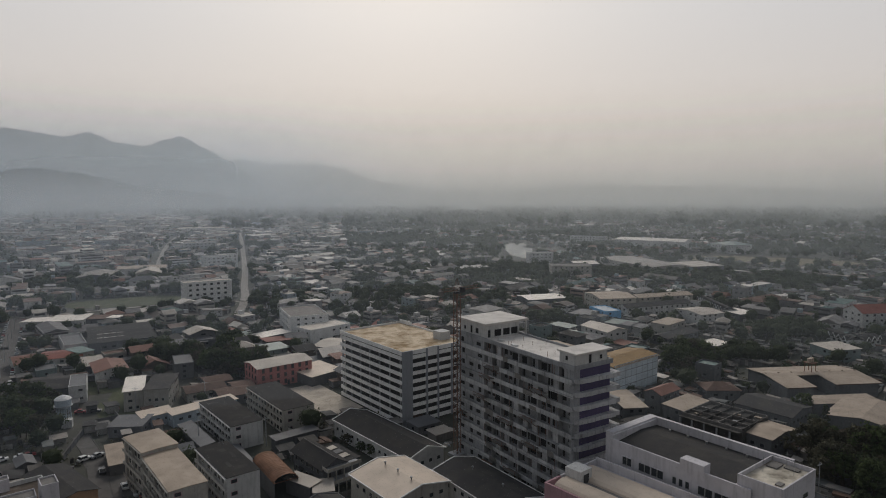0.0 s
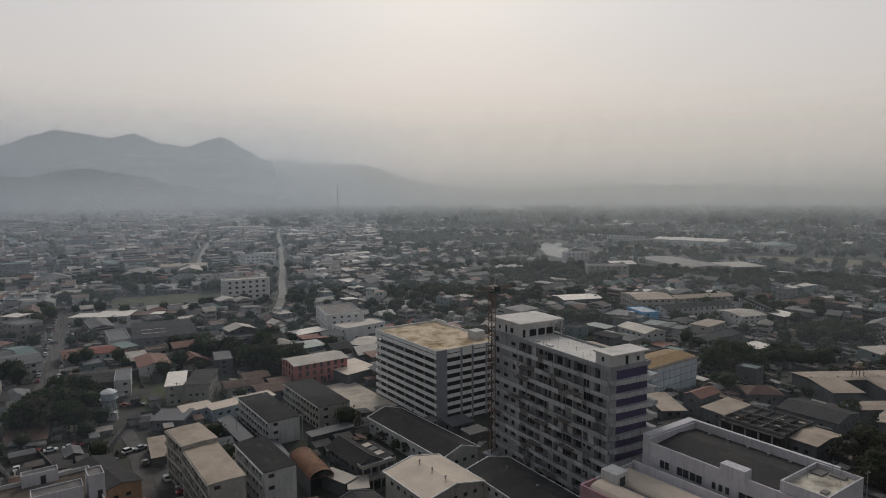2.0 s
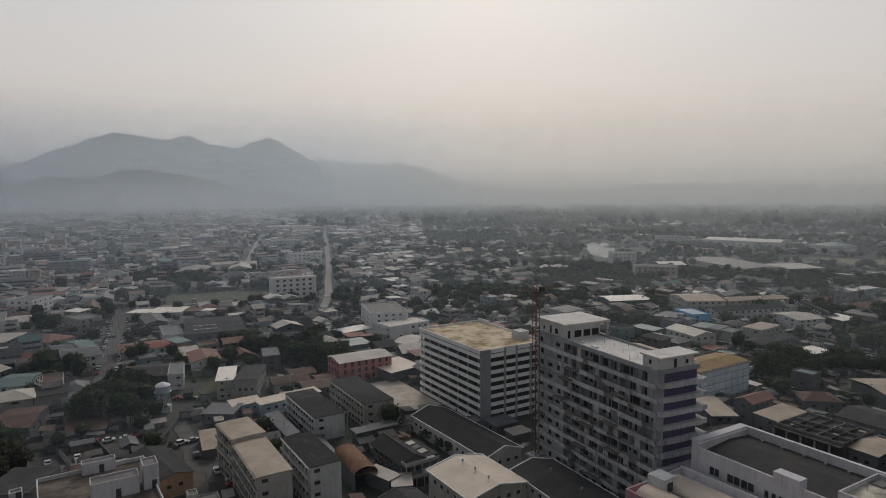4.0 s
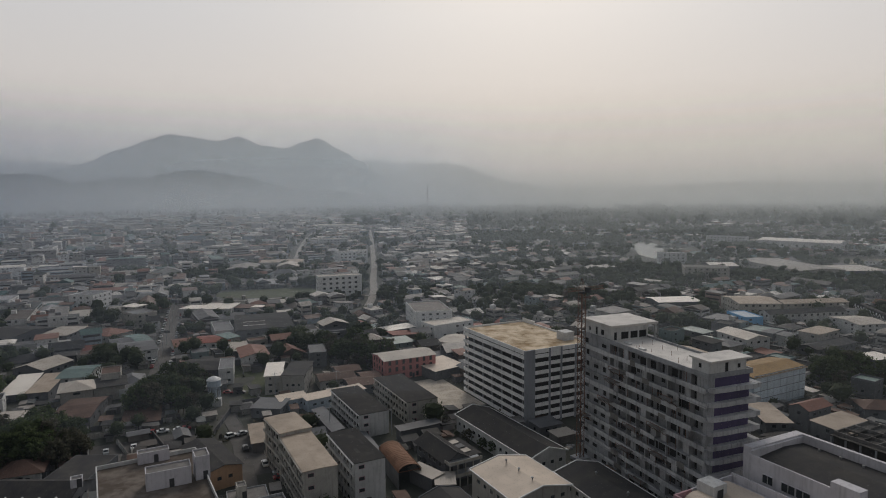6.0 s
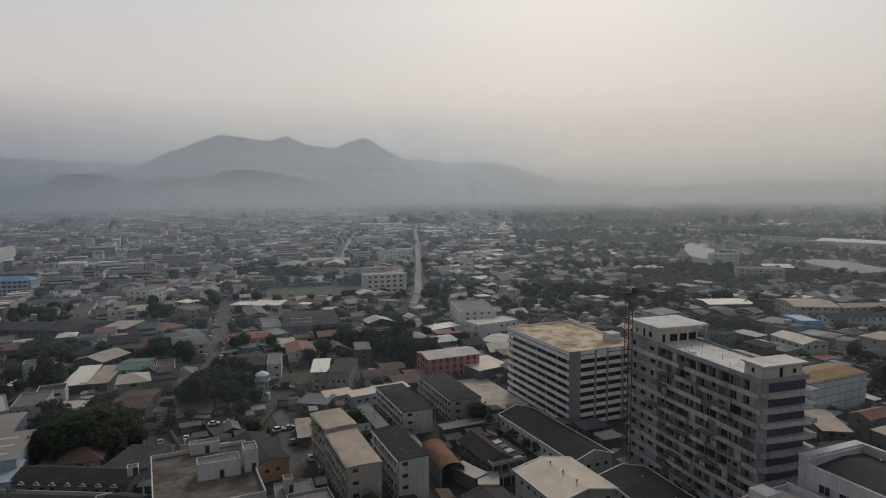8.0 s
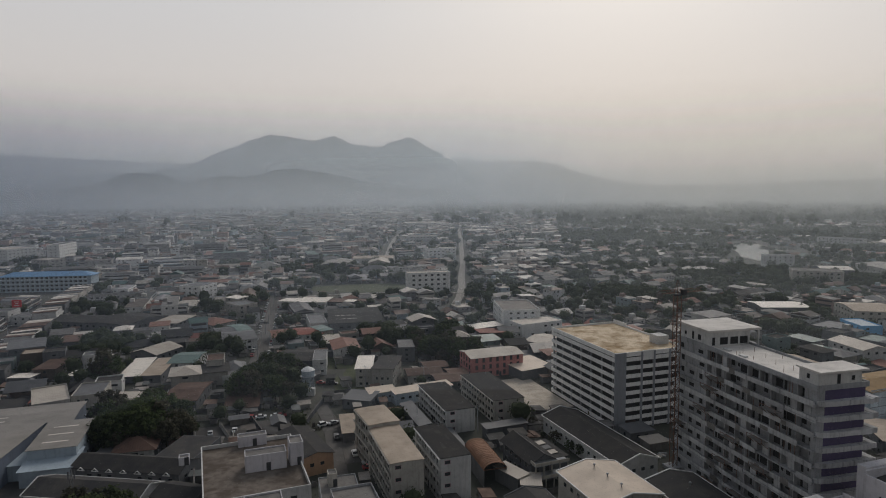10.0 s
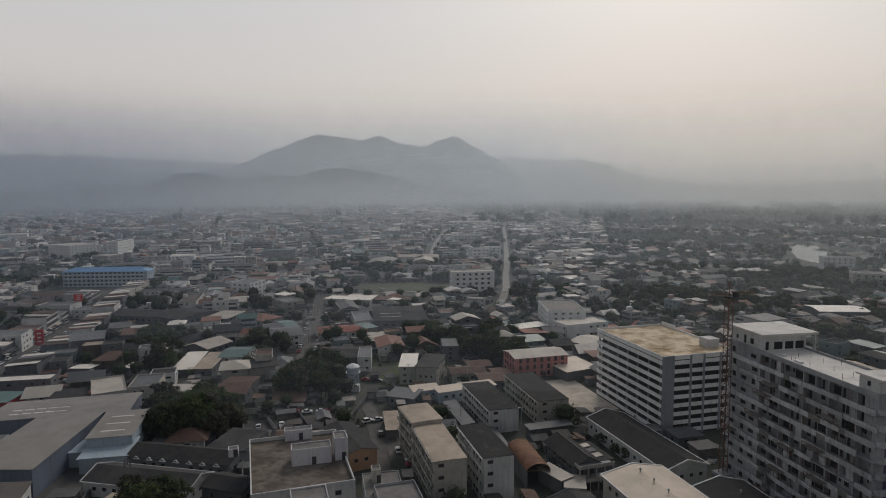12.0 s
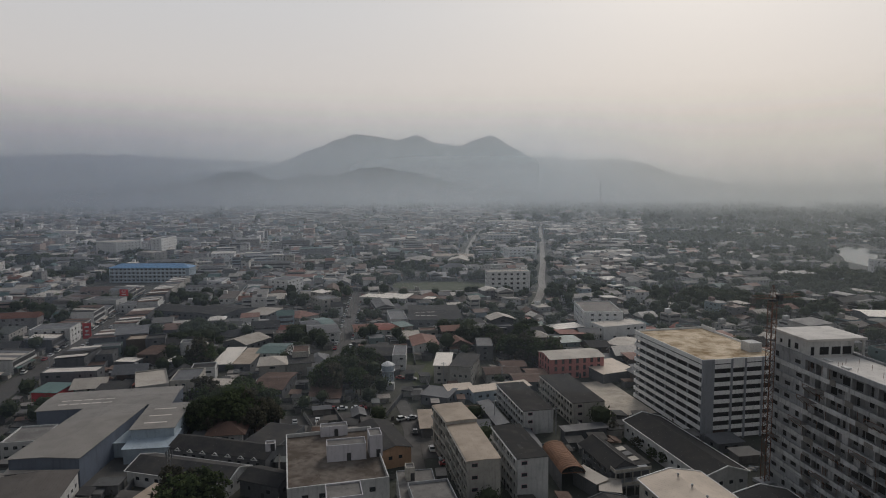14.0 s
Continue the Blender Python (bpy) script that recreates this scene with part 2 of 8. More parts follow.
R_GREY = surface("grey_metal_roof", (0.125, 0.128, 0.136), 0.65, 0.4, 0.4, spread=0.2, rib=0.42)
R_DARK = surface("dark_fibre_cement_roof", (0.034, 0.034, 0.036), 0.92, 0.7, 0.5, spread=0.3, rib=0.36, dirt=(0.075, 0.07, 0.064))
R_FELT = surface("black_roofing_felt", (0.020, 0.020, 0.021), 0.95, 0.55, 0.5, spread=0.3, dirt=(0.062, 0.058, 0.053))
R_VAULT = surface("orange_rust_sheets", (0.24, 0.125, 0.075), 0.8, 0.6, 0.5)
R_BRIGHT = surface("bare_bright_metal_roof", (0.80, 0.74, 0.665), 0.55, 0.25, 0.4, spread=0.06, rib=0.42)
R_RUST = surface("rusted_metal_roof", (0.115, 0.068, 0.052), 0.8, 0.6, 0.5, spread=0.25, rib=0.42)
R_RED = surface("red_tile_roof", (0.20, 0.06, 0.042), 0.7, 0.4, 0.6, spread=0.2, rib=0.36)
R_ORANGE = surface("faded_orange_tile_roof", (0.20, 0.095, 0.07), 0.7, 0.4, 0.6, spread=0.15, rib=0.36)
R_TEAL = surface("green_metal_roof", (0.055, 0.12, 0.11), 0.5, 0.35, 0.5, spread=0.2, rib=0.42)
R_BLUE = surface("blue_metal_roof", (0.10, 0.26, 0.48), 0.45, 0.25, 0.5, spread=0.1, rib=0.42)
R_OCHRE = surface("ochre_metal_roof", (0.25, 0.15, 0.05), 0.7, 0.5, 0.5, rib=0.42)
ASPHALT = surface("asphalt", (0.075, 0.073, 0.072), 0.9, 0.5, 0.5, dirt=(0.13, 0.12, 0.11))
ROAD_PALE = surface("worn_concrete_road", (0.118, 0.112, 0.106), 0.9, 0.5, 0.4)
YARD = surface("swept_concrete_yard", (0.52, 0.46, 0.385), 0.9, 0.5, 0.3)
GLASS = glass_pane("dark_window_glass")
# near-black for doors and steel, and for shade painted into openings
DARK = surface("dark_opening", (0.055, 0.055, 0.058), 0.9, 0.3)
FRAME_W = surface("white_window_frame", (0.34, 0.34, 0.33), 0.5, 0.2)
STEEL = surface("galvanised_steel", (0.38, 0.39, 0.40), 0.45, 0.4, metal=0.7)
RUST_O = surface("weathered_orange_steel", (0.17, 0.085, 0.055), 0.8, 0.5)
# concrete of the recessed core, its balcony shade put into the base colour
CORE_SHADE = surface("shade_darkened_concrete", (0.265, 0.27, 0.28), 0.9, 0.5, 1.0, 0.4)
ROOM_SHADE = surface("room_shade_black", (0.022, 0.022, 0.024), 0.95, 0.3)
TIN_BLUE = surface("faded_blue_steel_tank", (0.40, 0.46, 0.52), 0.55, 0.4, 1.0, 0.3)
BARK = surface("bark", (0.09, 0.07, 0.05), 0.95, 0.5, 3.0)
LEAF = foliage("leaf_green", (0.040, 0.055, 0.030), (0.085, 0.105, 0.055))
LEAF_FRESH = foliage("leaf_fresh_green", (0.050, 0.072, 0.030), (0.10, 0.128, 0.052))
LEAF_DRY = foliage("leaf_olive", (0.060, 0.060, 0.042), (0.11, 0.105, 0.070))
# hill wood paled and cooled in its base colour to add to the haze
HILL = foliage("haze_paled_hill_wood", (0.075, 0.088, 0.078), (0.105, 0.115, 0.105))
RED_SIGN = surface("red_sign_sheet", (0.45, 0.035, 0.04), 0.5, 0.2)
SIGN_PALE = surface("pale_sign_sheet", (0.6, 0.58, 0.55), 0.5, 0.2)
TYRE = surface("black_rubber", (0.02, 0.02, 0.02), 0.9, 0.2)
WATER_M = water_surface()
GROUND_M = ground_surface()


# ---- mesh helpers ----
def box(bm, x0, x1, y0, y1, z0, z1):
    v = [bm.verts.new(p) for p in ((x0, y0, z0), (x1, y0, z0), (x1, y1, z0), (x0, y1, z0), (x0, y0, z1), (x1, y0, z1), (x1, y1, z1), (x0, y1, z1))]
    for f in ((3, 2, 1, 0), (4, 5, 6, 7), (0, 1, 5, 4), (1, 2, 6, 5), (2, 3, 7, 6), (3, 0, 4, 7)):
        bm.faces.new([v[i] for i in f])
    return bm


def prism(bm, outline, z0, z1):
    """An upright slab over an outline of (x, y), anticlockwise."""
    lo = [bm.verts.new((x, y, z0)) for x, y in outline]
    hi = [bm.verts.new((x, y, z1)) for x, y in outline]
    bm.faces.new(lo[::-1]), bm.faces.new(hi)
    for i in range(len(lo)):
        j = (i + 1) % len(lo)
        bm.faces.new((lo[i], lo[j], hi[j], hi[i]))
    return bm


def slab(bm, a, b, c, d, thick):
    """A sheet through four corners, thickened downwards."""
    n = (Vector(b) - Vector(a)).cross(Vector(d) - Vector(a)).normalized() * thick
    hi = [bm.verts.new(p) for p in (a, b, c, d)]
    lo = [bm.verts.new(Vector(p) - n) for p in (a, b, c, d)]
    bm.faces.new(hi), bm.faces.new(lo[::-1])
    for i in range(4):
        j = (i + 1) % 4
        bm.faces.new((hi[j], hi[i], lo[i], lo[j]))
    return bm


def bar(bm, a, b, r, sides=4, r2=None):
    """A bar from a to b."""
    a, b = Vector(a), Vector(b)
    q = (b - a).to_track_quat("Z", "Y")
    r2 = r if r2 is None else r2
    lo, hi = [], []
    for i in range(sides):
        t = math.tau * (i + 0.5) / sides
        p = Vector((math.cos(t), math.sin(t), 0))
        lo.append(bm.verts.new(a + q @ (p * r)))
        hi.append(bm.verts.new(b + q @ (p * r2)))
    bm.faces.new(lo[::-1]), bm.faces.new(hi)
    for i in range(sides):
        j = (i + 1) % sides
        bm.faces.new((lo[i], lo[j], hi[j], hi[i]))
    return bm


def mesh_of(name, bm, *mats):
    me = bpy.data.meshes.new(name)
    bm.normal_update()
    bm.to_mesh(me)
    bm.free()
    for m in mats:
        me.materials.append(m)
    return me


def part(name, bm, material, parent=None, label=""):
    me = bm if isinstance(bm, bpy.types.Mesh) else mesh_of(name, bm, material)
    ob = new(name, me)
    ob.parent = parent
    if label:
        ob["label"] = label
    return ob


def thing(name, x, y, turn, label, category, group="", z=0.0):
    ob = new(name)
    ob.empty_display_size = 0.5
    ob.matrix_world = pose(x, y, z, 0, 0, turn)
    return tagged(ob, label, category, group)


def setting(name, bm, material, label, category):
    return tagged(part(name, bm, material), label, category, kind="structure")


def nb():
    return bmesh.new()


# ---- ground, distance, haze ----
def polar(r, a):
    """A place r metres from the middle, a degrees to the left of +y."""
    return -r * math.sin(radians(a)), r * math.cos(radians(a))


def make_ground():
    bm = nb()
    rings = [0, 60, 120, 200, 300, 450, 650, 900, 1300, 1900, 2800, 4000, 4900]
    last = None
    for r in rings:
        if r == 0:
            ring = [bm.verts.new((0, 0, 0))]
        else:
            ring = [bm.verts.new((*polar(r, k * 7.5), 0)) for k in range(48)]
        if last:
            for k in range(48):
                j = (k + 1) % 48
                if len(last) == 1:
                    bm.faces.new((last[0], ring[j], ring[k])[::-1])
                else:
                    bm.faces.new((last[k], last[j], ring[j], ring[k])[::-1])
        last = ring
    bmesh.ops.recalc_face_normals(bm, faces=bm.faces)
    return setting("ground", bm, GROUND_M, "dry soil and scrub ground of the hazy town", "ground")


make_ground()


def ridge(name, label, r, depth, crest, seed=0):
    """A wooded ridge with summits and saddles: (degrees to the left, height over the plain) from one end to the other."""
    bm = nb()
    lo, hi = crest[0][0], crest[-1][0]
    n = int((hi - lo) / 0.22)
    xs, hs = [c[0] for c in crest], [c[1] for c in crest]
    rows = []
    for j in range(11):
        v = j / 10
        row = []
        for i in range(n + 1):
            a = lo + (hi - lo) * i / n
            top = sum(float(np.interp(a + k * 0.35, xs, hs)) for k in (-1, 0, 1)) / 3
            nz = noise.fractal(Vector((a * 0.7 + seed, v * 2.5, seed)), 0.8, 2.0, 5)
            fine = noise.fractal(Vector((a * 6 + seed, v * 12, seed)), 0.8, 2.0, 3)
            body = math.sin(math.pi * min(1, v / 1.2)) if v < 0.6 else 1 - 0.7 * (v - 0.6)
            z = top * (body * (1 + 0.07 * nz * (1 - v)) + 0.012 * nz) + fine * 3.5 * min(1, top / 80) - 2
            row.append(bm.verts.new((*polar(r + depth * v, a), z)))
        rows.append(row)
    for j in range(10):
        for i in range(n):
            bm.faces.new((rows[j][i], rows[j + 1][i], rows[j + 1][i + 1], rows[j][i + 1]))
    bmesh.ops.recalc_face_normals(bm, faces=bm.faces)
    for f in bm.faces:
        f.smooth = True
    hill = setting(name, bm, HILL, label, "hill")
    return hill


ridge("hill_main", "long wooded hill with several rounded summits, pale in haze", 3700, 700,
      [(13, 0), (15, 100), (16.6, 180), (18.8, 278), (20.8, 360), (21.8, 408), (22.6, 436), (23.5, 410), (24.4, 372), (25.3, 350), (26.4, 384), (27.4, 374), (28.3, 402), (29.2, 426),
       (30.2, 414), (31.0, 404), (32.4, 428), (34.1, 442), (36.1, 398), (38.1, 350), (39.9, 285), (42, 230), (46, 200), (54, 150), (60, 0)], seed=3)
ridge("hill_low", "low wooded foothill in front of the main hill", 3490, 190,
      [(12, 0), (16, 50), (20, 80), (24, 105), (27, 140), (29, 175), (32, 205), (34, 200), (36.5, 165), (39, 172), (41.5, 140), (44, 185), (46, 180), (48, 130), (54, 95), (60, 80), (70, 0)], seed=9)
ridge("hill_far", "faint distant ridge behind the plain", 4500, 300,
      [(-42, 60), (-30, 100), (-20, 120), (-12, 130), (-5, 100), (2, 110), (6.2, 170), (8.6, 248), (11.3, 296), (13, 288), (15, 290), (17.7, 318), (24, 300), (40, 270), (45.6, 290), (51, 312), (58.3, 312), (61.9, 288), (70, 250), (76, 100)], seed=14)


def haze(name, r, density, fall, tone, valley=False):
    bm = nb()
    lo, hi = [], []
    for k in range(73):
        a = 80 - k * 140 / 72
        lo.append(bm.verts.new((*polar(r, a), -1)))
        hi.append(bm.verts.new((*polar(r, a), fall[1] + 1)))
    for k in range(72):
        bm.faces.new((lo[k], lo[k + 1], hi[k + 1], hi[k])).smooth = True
    return setting(name, bm, haze_sheet(name, density, fall, tone, valley), "thin pale sheet standing in for haze over the town", "haze")


# haze stood up as sheets: greyer low over the town, paler before the hills
NEAR_HAZE, BLUISH, PALE = (0.53, 0.625, 0.745), (0.84, 0.925, 1.0), (0.97, 0.945, 0.92)
# nearest sheet added only to lift the darks like veiling glare
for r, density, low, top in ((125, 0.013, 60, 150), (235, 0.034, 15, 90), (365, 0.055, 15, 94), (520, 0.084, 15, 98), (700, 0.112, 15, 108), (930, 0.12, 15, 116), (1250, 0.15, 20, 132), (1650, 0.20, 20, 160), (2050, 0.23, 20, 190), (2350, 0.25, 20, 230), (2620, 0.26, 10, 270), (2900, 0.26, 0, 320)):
    # tone turns paler and bluer with distance, aerial haze put into the colour
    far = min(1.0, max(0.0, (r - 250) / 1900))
    haze("smoke_backdrop", r, density, (low, top), tuple(a + (b * 0.83 - a) * far for a, b in zip(NEAR_HAZE, BLUISH)))
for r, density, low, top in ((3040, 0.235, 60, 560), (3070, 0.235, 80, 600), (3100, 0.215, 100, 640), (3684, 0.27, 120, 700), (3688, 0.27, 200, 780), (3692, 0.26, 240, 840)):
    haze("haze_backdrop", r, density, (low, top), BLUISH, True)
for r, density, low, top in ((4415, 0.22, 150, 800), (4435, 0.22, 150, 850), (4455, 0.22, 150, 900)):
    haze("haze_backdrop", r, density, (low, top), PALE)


# ---- building kit ----
def window_mesh(w, h, frame_m, pane_m, cache={}):
    """A window in one piece: a frame with a set-back pane, its middle at the origin, looking along -y."""
    key = (w, h, frame_m.name, pane_m.name)
    if key not in cache:
        bm = nb()
        a, b, t = w / 2, h / 2, 0.08
        rings = []
        for u, v, y in ((a, b, 0.05), (a, b, -0.05), (a - t, b - t, -0.05), (a - t, b - t, -0.015)):
            rings.append([bm.verts.new((p * u, y, q * v)) for p, q in ((-1, -1), (1, -1), (1, 1), (-1, 1))])
        for r, q in zip(rings, rings[1:]):
            for i in range(4):
                j = (i + 1) % 4
                bm.faces.new((r[i], r[j], q[j], q[i]))
        pane = bm.faces.new(rings[3])
        bm.faces.new(rings[0][::-1])
        bmesh.ops.recalc_face_normals(bm, faces=bm.faces)
        pane.material_index = 1
        cache[key] = mesh_of("window", bm, frame_m, pane_m)
    return cache[key]


def side_pose(side, w, d, u, z):
    """A place on a wall of a w by d block: u metres along the side from its middle."""
    if side == "F":
        return pose(u, -d / 2, z)
    if side == "B":
        return pose(-u, d / 2, z, 0, 0, 180)
    if side == "R":
        return pose(w / 2, u, z, 0, 0, 90)
    return pose(-w / 2, -u, z, 0, 0, -90)


def windows(ob, w, d, h, floors, sides="FBLR", gap=3.2, size=(1.4, 1.2), frame_m=None, pane_m=None, first=0.0, storey=None, skip=0.0):
    kinds = [window_mesh(size[0] * a, size[1] * b, frame_m or FRAME_W, pane_m or GLASS) for a, b in ((1, 1), (0.7, 1), (1, 1), (1.2, 0.85))]
    rng = random.Random(int(w * 31 + d * 17 + h * 7))
    storey = storey or (h - first) / floors
    for s in sides:
        length = w if s in "FB" else d
        n = int((length - 0.8) / gap)
        for k in range(floors):
            for i in range(n):
                if rng.random() < skip:
                    continue
                o = part("window", kinds[0] if skip == 0 else rng.choice(kinds), None, ob)
                o.matrix_local = side_pose(s, w, d, (i - (n - 1) / 2) * gap, first + (k + 0.55) * storey)


def roof_sheets(bm, w, d, h, rise, over, kind):
    """Gable along x or y, hip or lean-to sheets over a w by d block."""
    a, b, t = w / 2 + over, d / 2 + over, 0.12
    if kind == "gable":
        e = h - rise * over / (d / 2)
        slab(bm, (-a, -b, e), (a, -b, e), (a, 0, h + rise), (-a, 0, h + rise), t)
        slab(bm, (a, b, e), (-a, b, e), (-a, 0, h + rise), (a, 0, h + rise), t)
    elif kind == "gabley":
        e = h - rise * over / (w / 2)
        slab(bm, (a, -b, e), (a, b, e), (0, b, h + rise), (0, -b, h + rise), t)
        slab(bm, (-a, b, e), (-a, -b, e), (0, -b, h + rise), (0, b, h + rise), t)
    elif kind == "shed":
        slab(bm, (-a, -b, h), (a, -b, h), (a, b, h + rise), (-a, b, h + rise), t)
    elif kind == "hip":
        r = min(a, b)
        e, top = h - 0.15, h + rise
        if a >= b:
            p, q = (-a + r, 0, top), (a - r, 0, top)
            pts = ((-a, -b, e), (a, -b, e), (a, b, e), (-a, b, e))
            faces = ((0, 1, 5, 4), (1, 2, 5), (2, 3, 4, 5), (3, 0, 4))
        else:
            p, q = (0, -b + r, top), (0, b - r, top)
            pts = ((-a, -b, e), (a, -b, e), (a, b, e), (-a, b, e))
            faces = ((0, 1, 4), (1, 2, 5, 4), (2, 3, 5), (3, 0, 4, 5))
        v = [bm.verts.new(c) for c in (*pts, p, q)]
        for f in faces:
            bm.faces.new([v[i] for i in f])
        lo = [bm.verts.new((x, y, z - t)) for x, y, z in pts]
        bm.faces.new(lo[::-1])
        for i in range(4):
            j = (i + 1) % 4
            bm.faces.new((v[j], v[i], lo[i], lo[j]))
    return bm


def wall_body(bm, w, d, h, rise, kind):
    if kind in ("gable", "gabley"):
        sw = (lambda x, y: (x, y)) if kind == "gable" else (lambda x, y: (-y, x))
        L, D = (w, d) if kind == "gable" else (d, w)
        prof = ((-D / 2, 0), (D / 2, 0), (D / 2, h - 0.05), (0, h + rise - 0.05), (-D / 2, h - 0.05))
        ends = []
        for x in (-L / 2, L / 2):
            ends.append([bm.verts.new((*sw(x, y), z)) for y, z in prof])
        bm.faces.new(ends[0][::-1]), bm.faces.new(ends[1])
        for i in range(5):
            j = (i + 1) % 5
            bm.faces.new((ends[0][i], ends[0][j], ends[1][j], ends[1][i]))
        bmesh.ops.recalc_face_normals(bm, faces=bm.faces)
    elif kind == "shed":
        v = [bm.verts.new(p) for p in ((-w / 2, -d / 2, 0), (w / 2, -d / 2, 0), (w / 2, d / 2, 0), (-w / 2, d / 2, 0),
                                       (-w / 2, -d / 2, h - 0.1), (w / 2, -d / 2, h - 0.1), (w / 2, d / 2, h + rise - 0.1), (-w / 2, d / 2, h + rise - 0.1))]
        for f in ((3, 2, 1, 0), (4, 5, 6, 7), (0, 1, 5, 4), (1, 2, 6, 5), (2, 3, 7, 6), (3, 0, 4, 7)):
            bm.faces.new([v[i] for i in f])
    else:
        box(bm, -w / 2, w / 2, -d / 2, d / 2, 0, h - 0.1)
    return bm


def parapet(ob, w, d, h, up, wall_m, thick=0.2, name="parapet"):
    for x0, x1, y0, y1 in ((-w / 2, w / 2, -d / 2, -d / 2 + thick), (-w / 2, w / 2, d / 2 - thick, d / 2),
                           (-w / 2, -w / 2 + thick, -d / 2 + thick, d / 2 - thick), (w / 2 - thick, w / 2, -d / 2 + thick, d / 2 - thick)):
        part(name, box(nb(), x0, x1, y0, y1, h - 0.1, h + up), wall_m, ob)


def building(x, y, turn, w, d, h, label, roof="flat", wall=None, top=None, rise=1.5, floors=2, over=0.5, name="house", category="house",
             sides="FBLR", gap=3.2, size=(1.4, 1.2), up=0.6, group="", door=True, frame_m=None, register=True, flats=0, skylights=0, pane_m=None, edge_m=None, vents=0):
    """A block with walls, roof, windows and a door; local x runs along w."""
    wall, top = wall or WHITE, top or R_GREY
    ob = thing(name, x, y, turn, label, category, group)
    if register:
        plot(x, y, turn, w, d)
    part("wall", wall_body(nb(), w, d, h, rise, roof), wall, ob)
    if roof == "flat":
        edge = -0.12 if flats else 0.2   # flats: the felt turns down over the edge
        part("roof", box(nb(), -w / 2 + edge, w / 2 - edge, -d / 2 + edge, d / 2 - edge, h - 0.1, h + 0.06), top, ob)
        if up and not flats:
            parapet(ob, w, d, h, up, wall)
    else:
        ro = part("roof", roof_sheets(nb(), w, d, h, rise, over, roof), top, ob)
        for i in range(skylights):
            n = max(1, skylights // 2) if skylights > 4 else skylights
            u, v = (i % n + 0.5) / n, -0.30 if i < n else -0.12
            slope = rise / (d / 2) if roof == "gable" else rise / d
            x0 = -w / 2 + w * (0.08 + 0.42 * u) if skylights > 4 else -w * 0.3
            x1 = x0 + (w * 0.42 / n * 0.8 if skylights > 4 else w * 0.55)
            y0 = d * v if skylights > 4 else d * (-0.3 + 0.28 * i)
            z0 = h + (y0 + d / 2) * slope + 0.03
            part("skylight", slab(nb(), (x0, y0, z0), (x1, y0, z0), (x1, y0 + 0.7, z0 + 0.7 * slope), (x0, y0 + 0.7, z0 + 0.7 * slope), 0.04), R_WHITE, ro, "pale skylight strip")
    if edge_m and roof == "gable":       # barge boards along both gable ends and a gutter along the eaves
        a, b, e, t = w / 2 + over, d / 2 + over, h - rise * over / (d / 2), h + rise
        for u in (-a, a):
            bm = bar(nb(), (u, -b, e + 0.04), (u, 0, t + 0.06), 0.2)
            part("barge_board", bar(bm, (u, 0, t + 0.06), (u, b, e + 0.04), 0.2), edge_m, ob, "white barge board")
        for v in (-b, b):
            part("gutter", bar(nb(), (-a, v, e - 0.02), (a, v, e - 0.02), 0.17), edge_m, ob, "white gutter")
    for i in range(vents):               # turbine vents along the ridge
        u = -w / 2 + (i + 0.6) * w / (vents + 0.3)
        bm = bar(nb(), (u, 0.5, h + rise - 0.2), (u, 0.5, h + rise + 0.35), 0.16, 8)
        bar(bm, (u, 0.5, h + rise + 0.35), (u, 0.5, h + rise + 0.65), 0.22, 10, 0.36)
        part("roof_vent", bar(bm, (u, 0.5, h + rise + 0.65), (u, 0.5, h + rise + 0.9), 0.36, 10, 0.15), STEEL, ob, "steel turbine vent")
    if floors:
        r = math.hypot(x, y)
        if r > 165:                      # far blocks: the street sides alone, fewer and larger windows
            c, s = math.cos(radians(turn)), math.sin(radians(turn))
            out = {"F": (s, -c), "B": (-s, c), "R": (c, s), "L": (-c, -s)}
            sides = "".join(k for k in sides if out[k][0] * x + out[k][1] * y < -0.12 * r)
            gap = gap if r < 300 else max(gap, 4.4) if r < 480 else max(gap, 5.0)
            if r > 330 and size == (1.4, 1.2):
                size = (1.7, 1.3)
        if flats:                        # gallery flats: long sides full of windows, ledges and coolers, one column on the ends
            rng = random.Random(int(x * 3 + y * 5))
            for s in sides:
                if s in "FB":
                    windows(ob, w, d, h, floors, s, gap, (1.9, 1.75), wall)
                    sg = -1 if s == "F" else 1
                    for k in range(1, floors + 1):
                        z = k * h / floors
                        part("ledge", box(nb(), -w / 2, w / 2, min(sg * d / 2, sg * (d / 2 + 0.55)), max(sg * d / 2, sg * (d / 2 + 0.55)), z - 0.35, z - 0.2), wall, ob)
                        if k < floors:
                            part("balcony_rail", box(nb(), -w / 2, w / 2, min(sg * (d / 2 + 0.43), sg * (d / 2 + 0.55)), max(sg * (d / 2 + 0.43), sg * (d / 2 + 0.55)), z - 0.2, z + 0.6), wall, ob)
                        for i in range(int(w / 6)):
                            part("party_fin", box(nb(), -w / 2 + (i + 0.5) * 6 - 0.08, -w / 2 + (i + 0.5) * 6 + 0.08, min(sg * d / 2, sg * (d / 2 + 0.5)), max(sg * d / 2, sg * (d / 2 + 0.5)), z - h / floors + 0.05, z - 0.35), wall, ob)
                        for i in range(int(w / 5)):
                            if rng.random() < 0.7:
                                u = -w / 2 + 2 + i * 5 + rng.uniform(-1, 1)
                                part("air_conditioner", box(nb(), u - 0.4, u + 0.4, sg * d / 2 + (0 if sg > 0 else -0.4), sg * d / 2 + (0.4 if sg > 0 else 0), z - 1.0, z - 0.4), FRAME_W, ob)
                else:
                    me = window_mesh(1.7, 1.1, PINK_PALE, GLASS)
